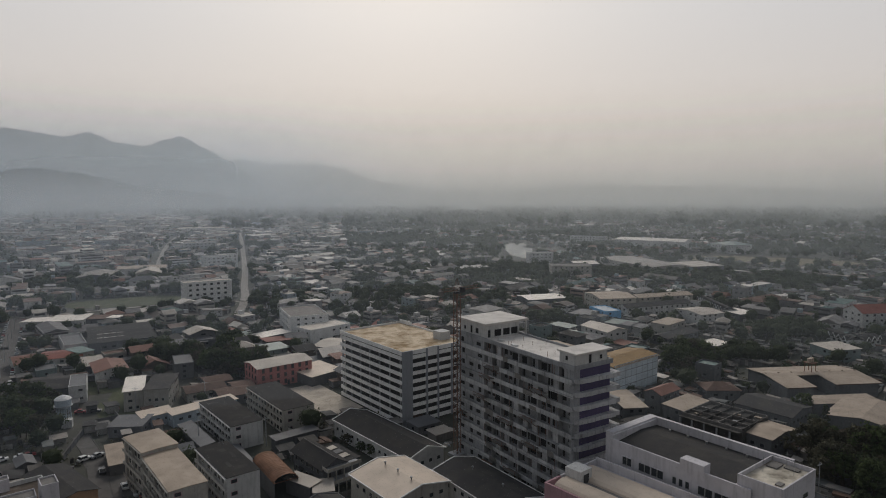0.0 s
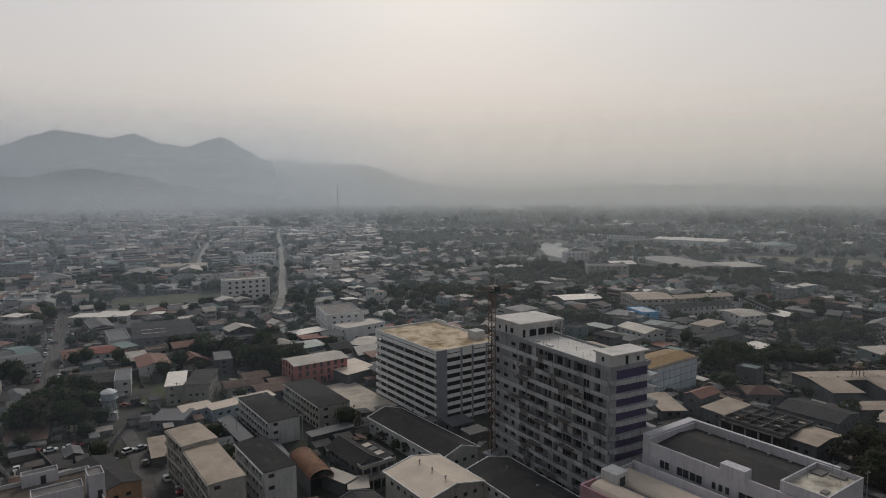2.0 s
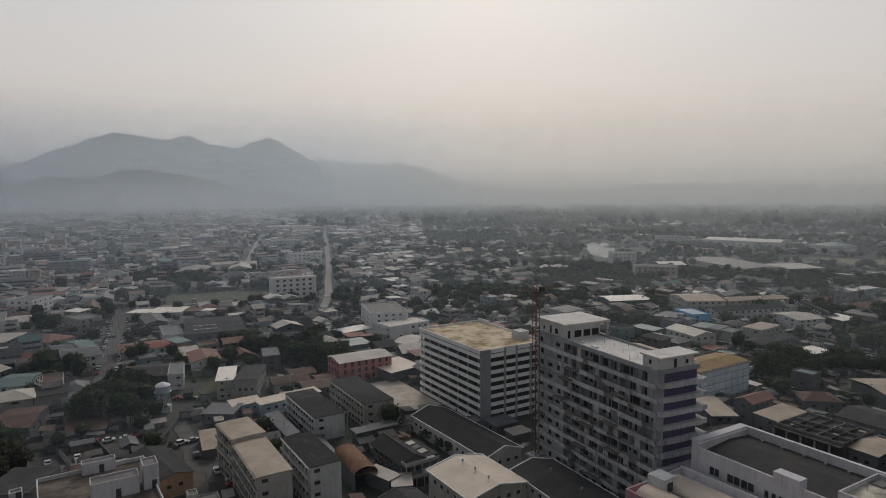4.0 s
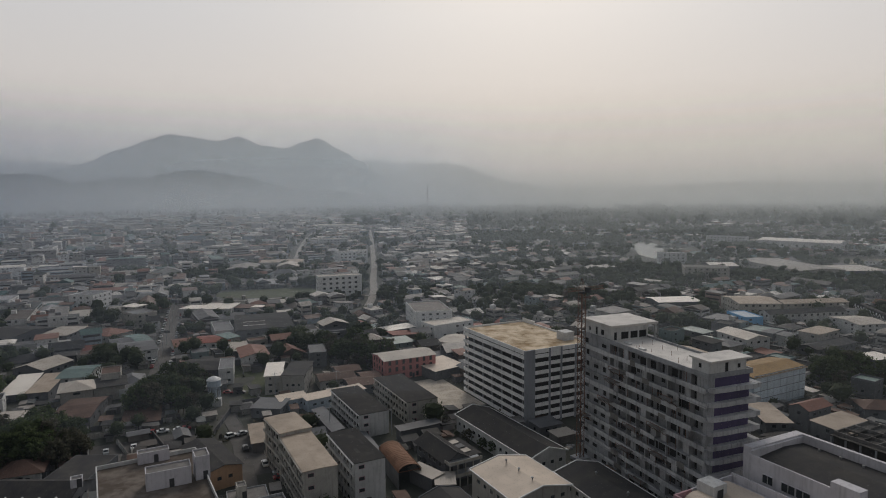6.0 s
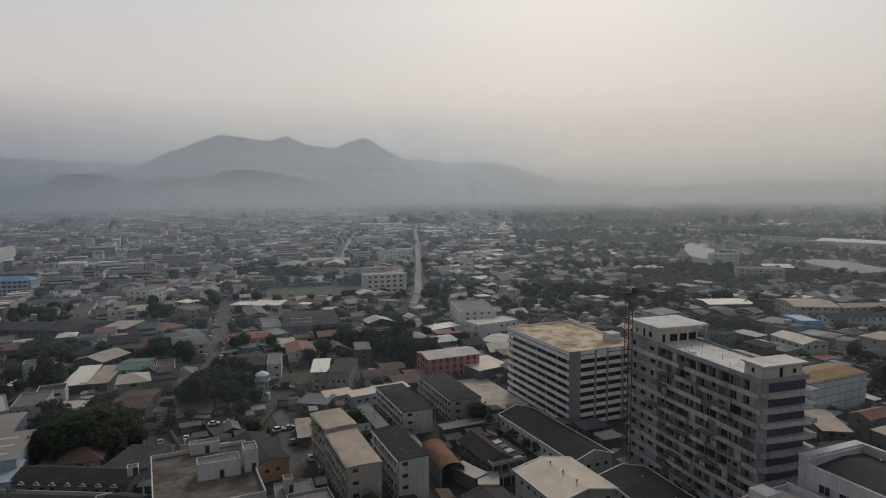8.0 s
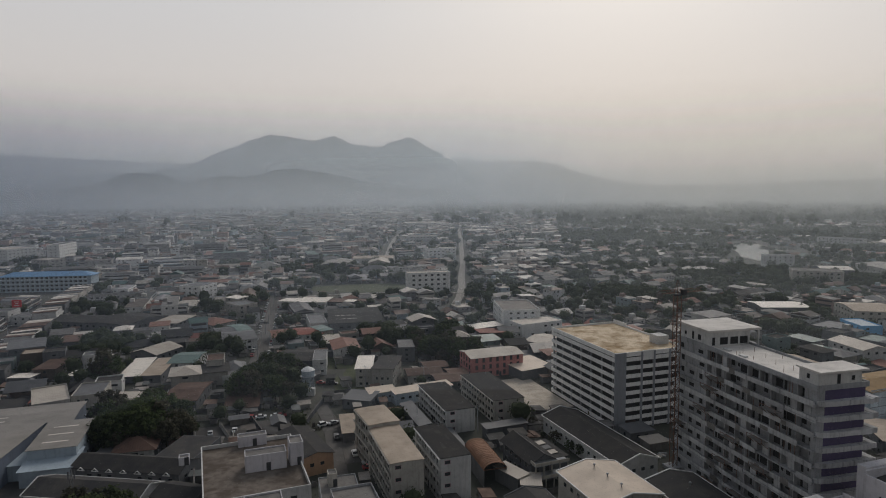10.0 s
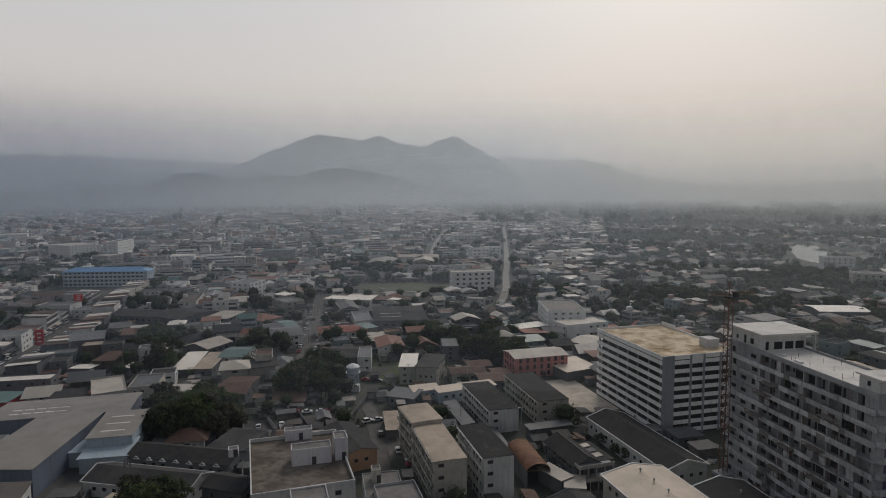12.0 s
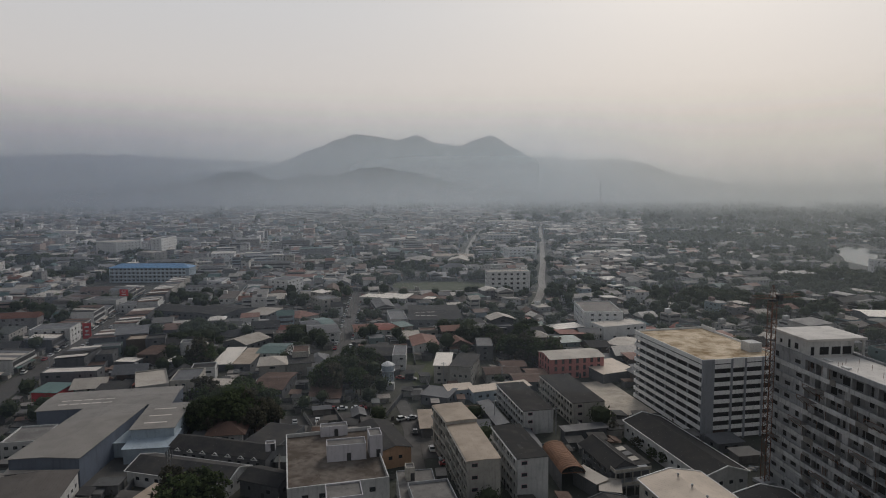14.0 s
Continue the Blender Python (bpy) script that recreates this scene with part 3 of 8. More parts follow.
                    for k in range(floors):
                        part("window", me, None, ob).matrix_local = side_pose(s, w, d, (-1 if s == "R" else 1) * d * 0.28, (k + 0.6) * h / floors)
        else:
            windows(ob, w, d, h, floors, sides, gap, size, frame_m or wall, pane_m, skip=0.3 if category in ("house", "shed") else 0.0)
    if flats and roof == "flat":         # patched felt and a low kerb on the flat roof
        for u, v, a, b in ((-0.25, 0.1, 2.2, 1.6), (0.18, -0.12, 3.4, 1.0), (0.32, 0.2, 1.4, 2.4), (-0.05, 0.25, 4.0, 0.8), (-0.36, -0.2, 1.2, 2.6)):
            part("roof_patch", box(nb(), u * w - a / 2, u * w + a / 2, v * d - b / 2, v * d + b / 2, h + 0.06, h + 0.075), R_DARK, ob, "worn grey patch on the roof")
        part("vent_pipe", bar(nb(), (-w * 0.42, d * 0.3, h + 0.06), (-w * 0.42, d * 0.3, h + 0.9), 0.12, 8), CONC, ob)
    if door and floors and math.hypot(x, y) < 300:
        dm = door_mesh()
        o = part("door", dm, None, ob)
        o.matrix_local = side_pose("F" if w >= d else "R", w, d, 0.4 * gap, 1.05)
    return ob


def door_mesh(cache={}):
    if "d" not in cache:
        bm = nb()
        box(bm, -0.55, 0.55, -0.07, 0.05, -1.05, 1.05)
        box(bm, -0.45, 0.45, -0.09, -0.07, -0.95, 0.95)
        cache["d"] = mesh_of("door", bm, DARK)
    return cache["d"]


PLOTS = []


def plot(x, y, turn, w, d, pad=1.5):
    c, s = math.cos(radians(turn)), math.sin(radians(turn))
    PLOTS.append((x, y, c, s, w / 2 + pad, d / 2 + pad))


def plot_corner(x, y, turn, w, d):
    """The same for a block that stands on its corner."""
    m = pose(x, y, 0, 0, 0, turn) @ Vector((w / 2, d / 2, 0))
    plot(m.x, m.y, turn, w, d)


def car_park(x, y, turn):
    """Nine open parking decks behind white bands, with a blue-grey corner panel."""
    W, D, F, S = 46.0, 30.0, 9, 3.0
    top = F * S + 0.1
    ob = thing("car_park", x, y, turn, "nine-storey white striped open-deck car park with tan flat roof", "car park")
    plot_corner(x, y, turn, W, D)
    # added dark box holds the shade between the open decks
    part("core", box(nb(), 1.6, W - 1.6, 1.6, D - 1.6, 0, top - 0.5), DARK, ob, "dark box standing in for the shade inside the decks")
    for k in range(F):
        z = k * S
        part("deck", box(nb(), 0.3, W - 0.3, 0.3, D - 0.3, z + 0.62, z + 0.92), CONC, ob)
        lo, hi = z + 0.55, z + 1.95
        part("spandrel", box(nb(), 0.0, W - 0.5, 0, 0.22, lo, hi), STRIPE, ob, "white painted deck band")
        part("spandrel", box(nb(), 0.0, W, D - 0.22, D, lo, hi), STRIPE, ob, "white painted deck band")
        part("spandrel", box(nb(), 0.0, 0.22, 0.22, D - 0.22, lo, hi), STRIPE, ob, "white painted deck band")
        for y0, y1 in ((4.4, 10.4), (11.2, 15.6), (16.4, 22.2), (23.0, D - 0.3)):
            part("spandrel", box(nb(), W - 0.22, W, y0, y1, lo, hi), STRIPE, ob, "white painted deck band")
    part("corner_panel", box(nb(), W - 0.5, W + 0.12, -0.12, 4.3, 0, top + 0.75), PANEL_GREY, ob, "blue-grey corner panel")
    for y0 in (10.4, 15.6, 22.2):
        part("column", box(nb(), W - 0.5, W + 0.1, y0, y0 + 0.8, 0, top + 0.6), PANEL_GREY, ob)
    part("panel", box(nb(), W - 0.3, W + 0.04, 11.2, 15.6, top - 1.6, top + 0.9), STRIPE, ob)
    for i in range(7):
        for y0 in (0.5, D - 1.0):
            part("column", box(nb(), 0.6 + i * 7.1, 1.1 + i * 7.1, y0, y0 + 0.5, 0, top - 0.4), CONC, ob)
    part("roof", box(nb(), 0.2, W - 0.2, 0.2, D - 0.2, top - 0.3, top + 0.05), TAN_DECK, ob, "dusty tan roof deck with brown stains")
    for x0, x1, y0, y1 in ((0, W - 0.5, 0, 0.25), (0, W, D - 0.25, D), (0, 0.25, 0.25, D - 0.25), (W - 0.25, W, 4.3, D - 0.25)):
        part("parapet", box(nb(), x0, x1, y0, y1, top - 0.8, top + 0.75), STRIPE, ob)
    part("stair_hut", box(nb(), 33, 38, D - 6.5, D - 1.8, top + 0.05, top + 3.2), WHITE, ob, "white roof stair hut")
    part("parapet", box(nb(), 0.0, 9.0, D - 0.28, D + 0.04, top + 0.75, top + 1.7), STRIPE, ob)
    return ob


def hospital(x, y, turn):
    """An eleven-storey concrete frame building, not yet finished: deep balconies, raw walls, purple end bays."""
    W, D, F, S = 53.0, 14.6, 11, 3.6
    top = F * S
    rng = random.Random(7)
    ob = thing("unfinished_hospital", x, y, turn, "eleven-storey unfinished concrete block with purple end bays and raw balconies", "building")
    plot_corner(x, y, turn, W, D)
    # core darker than the fronts: balcony shade painted in
    part("core", box(nb(), 0.2, W - 1.6, 1.7, D - 0.3, 0, top - 0.05), CORE_SHADE, ob, "concrete walls behind the balconies, darkened for shade")
    pale = surface("washed_concrete", (0.485, 0.49, 0.50), 0.85, 0.55, 0.8, 0.7, spread=0.25)
    # openings are flat near-black panes, the shade of bare rooms put into colour
    wins = [window_mesh(a, b, CONC, ROOM_SHADE) for a, b in ((1.6, 1.7), (2.7, 2.2), (1.05, 2.4), (1.0, 1.2), (2.4, 1.2))]
    flat_to = 14.0                       # the far third has a plain wall with small windows
    part("wall", box(nb(), 0.0, flat_to, 0.35, 1.7, 0, top), CONC, ob, "plain raw wall with small windows")
    for k in range(F):
        z = k * S
        # long side: bands broken where the balcony fronts are still missing
        spans = []
        p = 0.0
        while p < W - 1.0:
            q = min(W, p + rng.choice((8.8, 13.2, 17.6)))
            if not (rng.random() < 0.08 and k > 2):
                spans.append((p, q, rng.choice((-0.75, -0.75, -0.7, -0.45))))
            p = q
        for a, b, dy in spans:
            part("balcony_band", box(nb(), a, b - 0.04, dy, dy + 0.22, max(z - 0.5, 0), z + rng.choice((0.7, 0.8, 0.9))), pale, ob)
        part("floor_slab", box(nb(), 0, W - 0.3, -0.5, 1.7, max(z - 0.28, 0.0), z + 0.02), CONC, ob)
        for i in range(3):
            if rng.random() < 0.8:
                o = part("window", wins[4 if rng.random() < 0.6 else 0], None, ob)
                o.matrix_local = pose(2.6 + i * 4.4 + rng.uniform(-0.5, 0.5), 0.34, z + 1.75)
        if k > 1:
            part("side_balcony", box(nb(), -1.3, 0.15, 1.0, D - 2.0, z - 0.3, z + 0.75), pale, ob)
        nbay = 9
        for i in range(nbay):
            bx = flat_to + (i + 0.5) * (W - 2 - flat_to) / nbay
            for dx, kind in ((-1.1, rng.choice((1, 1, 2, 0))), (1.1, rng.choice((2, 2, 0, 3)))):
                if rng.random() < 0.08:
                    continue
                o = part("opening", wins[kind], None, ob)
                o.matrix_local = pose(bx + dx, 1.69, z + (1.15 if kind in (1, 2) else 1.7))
            if i % 2 == 0 or rng.random() < 0.35:
                part("fin", box(nb(), bx - 2.25, bx - 2.02, 0.3, 1.7, z + 0.02, z + S - 0.3), pale, ob)
            if rng.random() < 0.22:
                part("infill", box(nb(), bx - 0.2, bx + 1.9, 0.5, 0.65, z + 0.02, z + S - 0.3), pale, ob, "fresh block infill wall")
        # end side: purple recess with rounded projecting bands
        if k >= 1:
            part("end_wall", box(nb(), W - 1.6, W - 0.5, 2.4, D - 1.0, z, z + S), PURPLE if k > 3 else CONC, ob, "purple painted end wall" if k > 3 else "raw concrete end wall")
            out = nb()
            prism(out, [(W - 1.6, 0.6), (W - 0.4, 0.4), (W + 0.5, 1.4), (W + 0.9, D * 0.35), (W + 0.9, D * 0.65), (W + 1.3, D - 0.4), (W + 0.3, D + 0.4), (W - 1.6, D - 0.2)], z - 0.35, z + 0.8)
            part("end_band", out, pale, ob, "projecting pale concrete end balcony")
            for yy in () if k > 3 else (7.6,):
                o = part("opening", wins[2], None, ob)
                o.matrix_local = pose(W - 0.48, yy, z + 1.6, 0, 0, 90)
            part("side_balcony", box(nb(), W - 6.0, W + 1.0, D - 0.3, D + 1.4, z - 0.3, z + 0.9), pale, ob)
        else:
            part("end_wall", box(nb(), W - 1.6, W - 0.5, 0.5, D - 0.5, 0, S), CONC, ob)
        part("corner_pier", box(nb(), W - 2.0, W - 0.45, 0.45, 2.4, z, z + S), CONC, ob)
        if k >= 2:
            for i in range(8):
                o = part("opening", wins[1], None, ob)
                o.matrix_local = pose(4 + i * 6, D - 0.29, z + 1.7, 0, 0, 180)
    part("roof", box(nb(), 0.1, W - 0.5, 0.4, D - 0.2, top - 0.05, top + 0.12), CONC_PALE, ob, "bright new roof screed")
    for x0, x1, y0, y1 in ((0, W - 0.4, 0.1, 0.38), (0, W - 0.4, D - 0.3, D), (0, 0.28, 0.38, D - 0.3), (W - 0.7, W - 0.4, 0.38, D - 0.3)):
        part("parapet", box(nb(), x0, x1, y0, y1, top - 0.5, top + 0.75), CONC, ob)
    # penthouse at the far end
    pent = part("penthouse", box(nb(), 0.5, 13.5, 0.9, 14.6, top + 0.12, top + 4.3), WHITE, ob, "white machine room on the roof")
    part("penthouse_roof", box(nb(), -0.3, 14.6, 0.2, 17.6, top + 4.3, top + 4.95), CONC_PALE, pent, "bright overhanging roof slab")
    for px, py in ((14.0, 17.0), (0.6, 17.0)):
        part("post", box(nb(), px - 0.25, px + 0.25, py - 0.25, py + 0.25, top - 4, top + 4.3), WHITE, ob)
    part("terrace", box(nb(), 0.4, 14.2, 14.7, 17.4, top - 4.4, top + 0.1), CONC, ob)
    for yy, kk in ((2.6, 2), (6.0, 1), (9.4, 1), (12.6, 1)):
        o = part("opening", wins[kk], None, ob)
        o.matrix_local = pose(13.5, yy, top + 1.5, 0, 0, 90)
    for xx, kk in ((3.0, 3), (6.5, 2), (9.5, 0)):
        o = part("opening", wins[kk], None, ob)
        o.matrix_local = pose(xx, 0.9, top + 2.0)
    # stair head over the end bays
    head = part("stair_head", box(nb(), W - 6.2, W - 0.5, 0.6, 12.4, top + 0.12, top + 3.6), WHITE, ob, "pale stair head on the roof")
    part("stair_head_roof", box(nb(), W - 6.8, W + 0.4, 0.1, 13.4, top + 3.6, top + 4.0), CONC_PALE, head)
    for yy, kk in ((6.0, 2), (10.0, 3)):
        o = part("opening", wins[kk], None, ob)
        o.matrix_local = pose(W - 0.5, yy, top + 1.9, 0, 0, 90)
    o = part("opening", wins[3], None, ob)
    o.matrix_local = pose(W - 3.5, 0.6, top + 2.2)
    for px, py in ((17, 3.0), (24, 2.5)):
        part("roof_hatch", box(nb(), px, px + 2.4, py, py + 1.1, top + 0.12, top + 0.55), WHITE, ob)
    # tan sheets of a lower roof against the back, cables of stains down the raw wall, props still standing in some bays
    for i in range(5):
        x0 = 26 + i * 4.4
        part("rear_canopy", slab(nb(), (x0, D + 0.1, top + 0.5), (x0 + 4.2, D + 0.1, top + 0.5), (x0 + 4.2, D + 4.6, top - 0.3), (x0, D + 4.6, top - 0.3), 0.1), R_TAN, ob, "dusty tan sheet canopy behind the roof")
    for i in range(46):
        k, px = rng.randrange(1, F), rng.uniform(flat_to + 1, W - 4)
        part("prop", bar(nb(), (px, -0.45, k * S + 0.02), (px, -0.45, k * S + S - 0.28), 0.06), RUST_O, ob)
    for i in range(16):
        k, px = rng.randrange(1, F), rng.uniform(flat_to + 1, W - 7)
        part("formwork", box(nb(), px, px + rng.uniform(1.5, 4.5), -0.82, -0.76, k * S - 0.4, k * S + rng.uniform(0.3, 1.3)), CONC_DARK, ob, "stained plywood formwork left on the balcony edge")
    for i in range(14):
        px, py = 20 + rng.uniform(0, 24), rng.uniform(2, 12)
        part("rebar", bar(nb(), (px, py, top + 0.1), (px, py, top + rng.uniform(1.0, 1.7)), 0.05), RUST_O, ob)
    return ob


def catch_platform(x, y, z, turn):
    """A scaffold shelf hung on the raw facade."""
    ob = thing("scaffold_shelf", x, y, turn, "rusty scaffold shelf hung on the raw concrete facade", "scaffold", z=z)
    part("plank", box(nb(), -2.6, 2.6, -2.0, 0, 0, 0.1), CONC_DARK, ob)
    for px in (-2.4, 0, 2.4):
        part("bracket", bar(nb(), (px, -2.0, 0), (px, 0.1, -1.6), 0.09), RUST_O, ob)
    part("rail", bar(nb(), (-2.6, -2.0, 1.0), (2.6, -2.0, 1.0), 0.07), RUST_O, ob)
    for px in (-2.6, 2.6):
        part("rail_post", bar(nb(), (px, -2.0, 0.05), (px, -2.0, 1.02), 0.07), RUST_O, ob)
    return ob


def tower_crane(x, y, turn, height):
    """A lattice mast with a slewing head, a short counter-jib and the jib laid back."""
    ob = thing("tower_crane", x, y, turn, "slim rust-orange lattice tower crane beside the unfinished block", "crane")
    part("base", box(nb(), -2.2, 2.2, -2.2, 2.2, 0, 0.9), CONC, ob)
    h, r = 2.9, 0.8
    n = int((height - 4) / h)
    ring = ((-1, -1), (1, -1), (1, 1), (-1, 1))
    for sx, sy in ring:
        part("leg", bar(nb(), (sx * r, sy * r, 0.9), (sx * r, sy * r, 0.9 + n * h), 0.11), RUST_O, ob)
    up = mesh_of("brace", bar(nb(), (-r, -r, 0), (r, -r, h / 2), 0.06), RUST_O)
    down = mesh_of("brace", bar(nb(), (r, -r, h / 2), (-r, -r, h), 0.06), RUST_O)
    for k in range(n):
        for i in range(4):
            for me in (up, down):
                part("brace", me, None, ob).matrix_local = pose(0, 0, 0.9 + k * h, 0, 0, 90 * i)
    top = 0.9 + n * h
    part("slewing_ring", bar(nb(), (0, 0, top), (0, 0, top + 0.5), 1.15, 12), DARK, ob)
    part("cab", box(nb(), 0.6, 1.9, -1.8, -0.6, top + 0.3, top + 1.9), DARK, ob)
    bm = nb()
    for sx, sy in ring:
        bar(bm, (sx * 0.7, sy * 0.7, top + 0.5), (sx * 0.12, sy * 0.12, top + 4.6), 0.09)
    part("head", bm, RUST_O, ob)
    for z in range(6, int(top) - 2, 6):
        part("landing", box(nb(), -0.95, 0.95, -0.95, 0.95, z, z + 0.08), DARK, ob)
    for name, x0, x1 in (("jib", 0.5, 9.0), ("counter_jib", -7.0, -0.5)):
        bm = nb()
        for yy, zz in ((-0.5, 0.9), (0.5, 0.9), (0, 1.8)):
            bar(bm, (x0, yy, top + zz), (x1, yy, top + zz), 0.09)
        m = int(abs(x1 - x0) / 1.2)
        for i in range(m):
            xa, xb = x0 + (x1 - x0) * i / m, x0 + (x1 - x0) * (i + 0.5) / m
            for yy in (-0.5, 0.5):
                bar(bm, (xa, yy, top + 0.9), (xb, 0, top + 1.8), 0.05)
        part(name, bm, RUST_O, ob)
    part("counterweight", box(nb(), -7.2, -6.0, -0.6, 0.6, top - 0.3, top + 1.2), CONC_DARK, ob)
    for z in (11, 21, 31):
        part("tie", bar(nb(), (0, 0, z), (7.5, 2.5, z), 0.1), DARK, ob)
        part("tie", bar(nb(), (0, 0.8, z), (5.5, 5.0, z), 0.1), DARK, ob)
    return ob


def department_store(x, y, turn):
    """A big lilac-white block: a dark low roof behind white parapets, strip windows and a taller corner tower."""
    W, D, H = 34.8, 19.9, 24.0
    ob = thing("department_store", x, y, turn, "large lilac-white block with dark sunken roof and white parapets", "building")
    plot(x, y, turn, W, D)
    part("wall", box(nb(), -W / 2, W / 2, -D / 2, D / 2, 0, H - 1.4), LILAC, ob)
    a, b = W / 2 - 0.5, D / 2 - 0.5
    bm = nb()
    slab(bm, (-a, -b, H - 1.3), (a, -b, H - 1.3), (a, 2, H - 0.3), (-a, 2, H - 0.3), 0.15)
    slab(bm, (a, b, H - 0.9), (-a, b, H - 0.9), (-a, 2, H - 0.3), (a, 2, H - 0.3), 0.15)
    part("roof", bm, R_DARK, ob, "dark low-pitched roof sheets")
    for x0, x1, y0, y1, z in ((-W / 2, W / 2, -D / 2, -D / 2 + 0.4, H + 0.1), (-W / 2, W / 2, D / 2 - 0.9, D / 2, H + 1.2),
                              (-W / 2, -W / 2 + 0.5, -D / 2 + 0.4, D / 2 - 0.9, H + 0.8), (14.0, 14.2, -D / 2 + 0.4, D / 2 - 0.9, H + 0.1)):
        part("parapet", box(nb(), x0, x1, y0, y1, H - 1.4, z), LILAC, ob)
    part("side_shaft", box(nb(), -W / 2 - 2.2, -W / 2, -D / 2 + 1.0, D / 2, 0, H + 1.2), LILAC, ob, "plain lilac side shaft")
    part("roof_hut", box(nb(), 1.5, 7.2, -D / 2 - 0.1, -D / 2 + 2.6, H - 1.3, H + 1.5), LILAC, ob)
    for k in range(4):
        z = H - 4.2 - k * 5.2
        for u, w in ((-12.5, 2.6), (-7.6, 3.2), (-4.2, 3.2), (0.2, 1.0), (1.8, 1.0), (3.4, 1.0), (7.6, 3.4), (11.4, 3.4)):
            if w > 2:
                for q in (-1, 1):
                    part("window", window_mesh(w / 2 - 0.04, 2.0, FRAME_W, GLASS), None, ob).matrix_local = pose(u + q * w / 4, -D / 2, z)
                part("sunshade", box(nb(), u - w / 2, u + w / 2, -D / 2 - 0.3, -D / 2, z + 1.05, z + 1.15), LILAC, ob)
            else:
                part("window", window_mesh(w, 1.7, FRAME_W, GLASS), None, ob).matrix_local = pose(u, -D / 2, z)
    for i in range(6):
        part("roof_vent", bar(nb(), (-12 + i * 5, D / 2 - 2.6, H - 0.9), (-12 + i * 5, D / 2 - 2.6, H - 0.2), 0.28, 8), STEEL, ob)
    # taller tower with an open rough roof
    x0, x1, y0, y1 = 14.2, 23.4, -9.3, 5.7
    tower = part("tower", box(nb(), x0, x1, y0, y1, 0, H + 1.2), LILAC, ob, "lilac corner tower with rough pale roof")
    part("tower_roof", box(nb(), x0 + 0.3, x1 - 0.3, y0 + 0.3, y1 - 0.3, H + 1.2, H + 1.32), TOWER_ROOF, tower, "rough pale roof with dark patches")
    for a0, a1, b0, b1 in ((x0, x1, y0, y0 + 0.3), (x0, x1, y1 - 0.3, y1), (x0, x0 + 0.3, y0 + 0.3, y1 - 0.3), (x1 - 0.3, x1, y0 + 0.3, y1 - 0.3)):
        part("tower_parapet", box(nb(), a0, a1, b0, b1, H + 1.2, H + 2.3), LILAC, tower)
    for u in (-5, 1):
        part("window", window_mesh(2.6, 1.2, LILAC, GLASS), None, ob).matrix_local = pose(x1, u, H - 2.0, 0, 0, 90)
    for px, py in ((16, -2), (21, 1), (18, 4.5)):
        part("antenna", bar(nb(), (px, py, H + 1.3), (px, py, H + 4.6), 0.06), STEEL, tower)
    for px, py, w, d in ((15.2, 1.2, 2.2, 3.2), (18.0, 3.0, 3.0, 1.6), (20.5, -6.5, 1.2, 1.8)):
        part("rubble", box(nb(), px, px + w, py, py + d, H + 1.32, H + 1.62), CONC_DARK, tower, "dark heap of roofing rubble")
    return ob


TOWER_ROOF = surface("rough_pale_screed", (0.62, 0.57, 0.48), 0.95, 0.9, 0.6, dirt=(0.16, 0.14, 0.11))


def pink_shop_block(x, y, turn):
    """A long block with pink front, white parapets and two pale barrel roofs."""
    W, D, H = 42.0, 19.0, 19.0
    ob = thing("pink_shop_block", x, y, turn, "long shop block with faded pink front and two pale metal roofs", "building")
    plot_corner(x, y, turn, W, D)
    part("wall", box(nb(), 0, W, 0, D, 0, H - 1.0), LILAC, ob)
    part("pink_front", box(nb(), -0.15, W, -0.2, 0.25, 0, H + 0.4), PINK_PALE, ob, "faded pink front wall")
    part("pink_side", box(nb(), -0.2, 0.25, 0.25, 5.0, 0, H + 0.4), PINK_PALE, ob, "faded pink side wall")
    for y0, y1 in ((1.4, 7.6), (9.0, 17.2)):
        bm = nb()
        n = 8
        ring = []
        for i in range(n + 1):
            t = math.pi * i / n
            yy, zz = (y0 + y1) / 2 - (y1 - y0) / 2 * math.cos(t), H - 0.9 + 1.5 * math.sin(t)
            ring.append((bm.verts.new((1.2, yy, zz)), bm.verts.new((W - 0.5, yy, zz))))
        for (p, q), (r, s) in zip(ring, ring[1:]):
            bm.faces.new((p, q, s, r))
        bm.faces.new([p for p, q in ring])
        bm.faces.new([q for p, q in ring][::-1])
        bmesh.ops.recalc_face_normals(bm, faces=bm.faces)
        part("barrel_roof", bm, R_CREAM, ob, "pale curved metal roof")
    part("gutter", box(nb(), 0.5, W - 0.5, 7.7, 8.9, H - 1.0, H - 0.6), CONC_DARK, ob)
    part("parapet", box(nb(), 0, W, D - 0.4, D, H - 1.0, H + 1.0), LILAC, ob)
    part("parapet", box(nb(), 0, 0.35, 5.0, D - 0.4, H - 1.0, H + 0.6), LILAC, ob)
    part("stair_hut", box(nb(), 0.4, 4.8, 6.4, 10.6, H - 1.0, H + 2.4), WHITE, ob, "white stair hut with grey roof")
    part("stair_hut_door", box(nb(), 4.79, 4.9, 7.6, 9.4, H - 0.9, H + 1.4), DARK, ob)
    for i in range(10):
        for k in range(3):
            part("window", window_mesh(2.6, 1.9, FRAME_W, GLASS), None, ob).matrix_local = pose(3 + i * 4, -0.2, 3 + k * 5)
    return ob


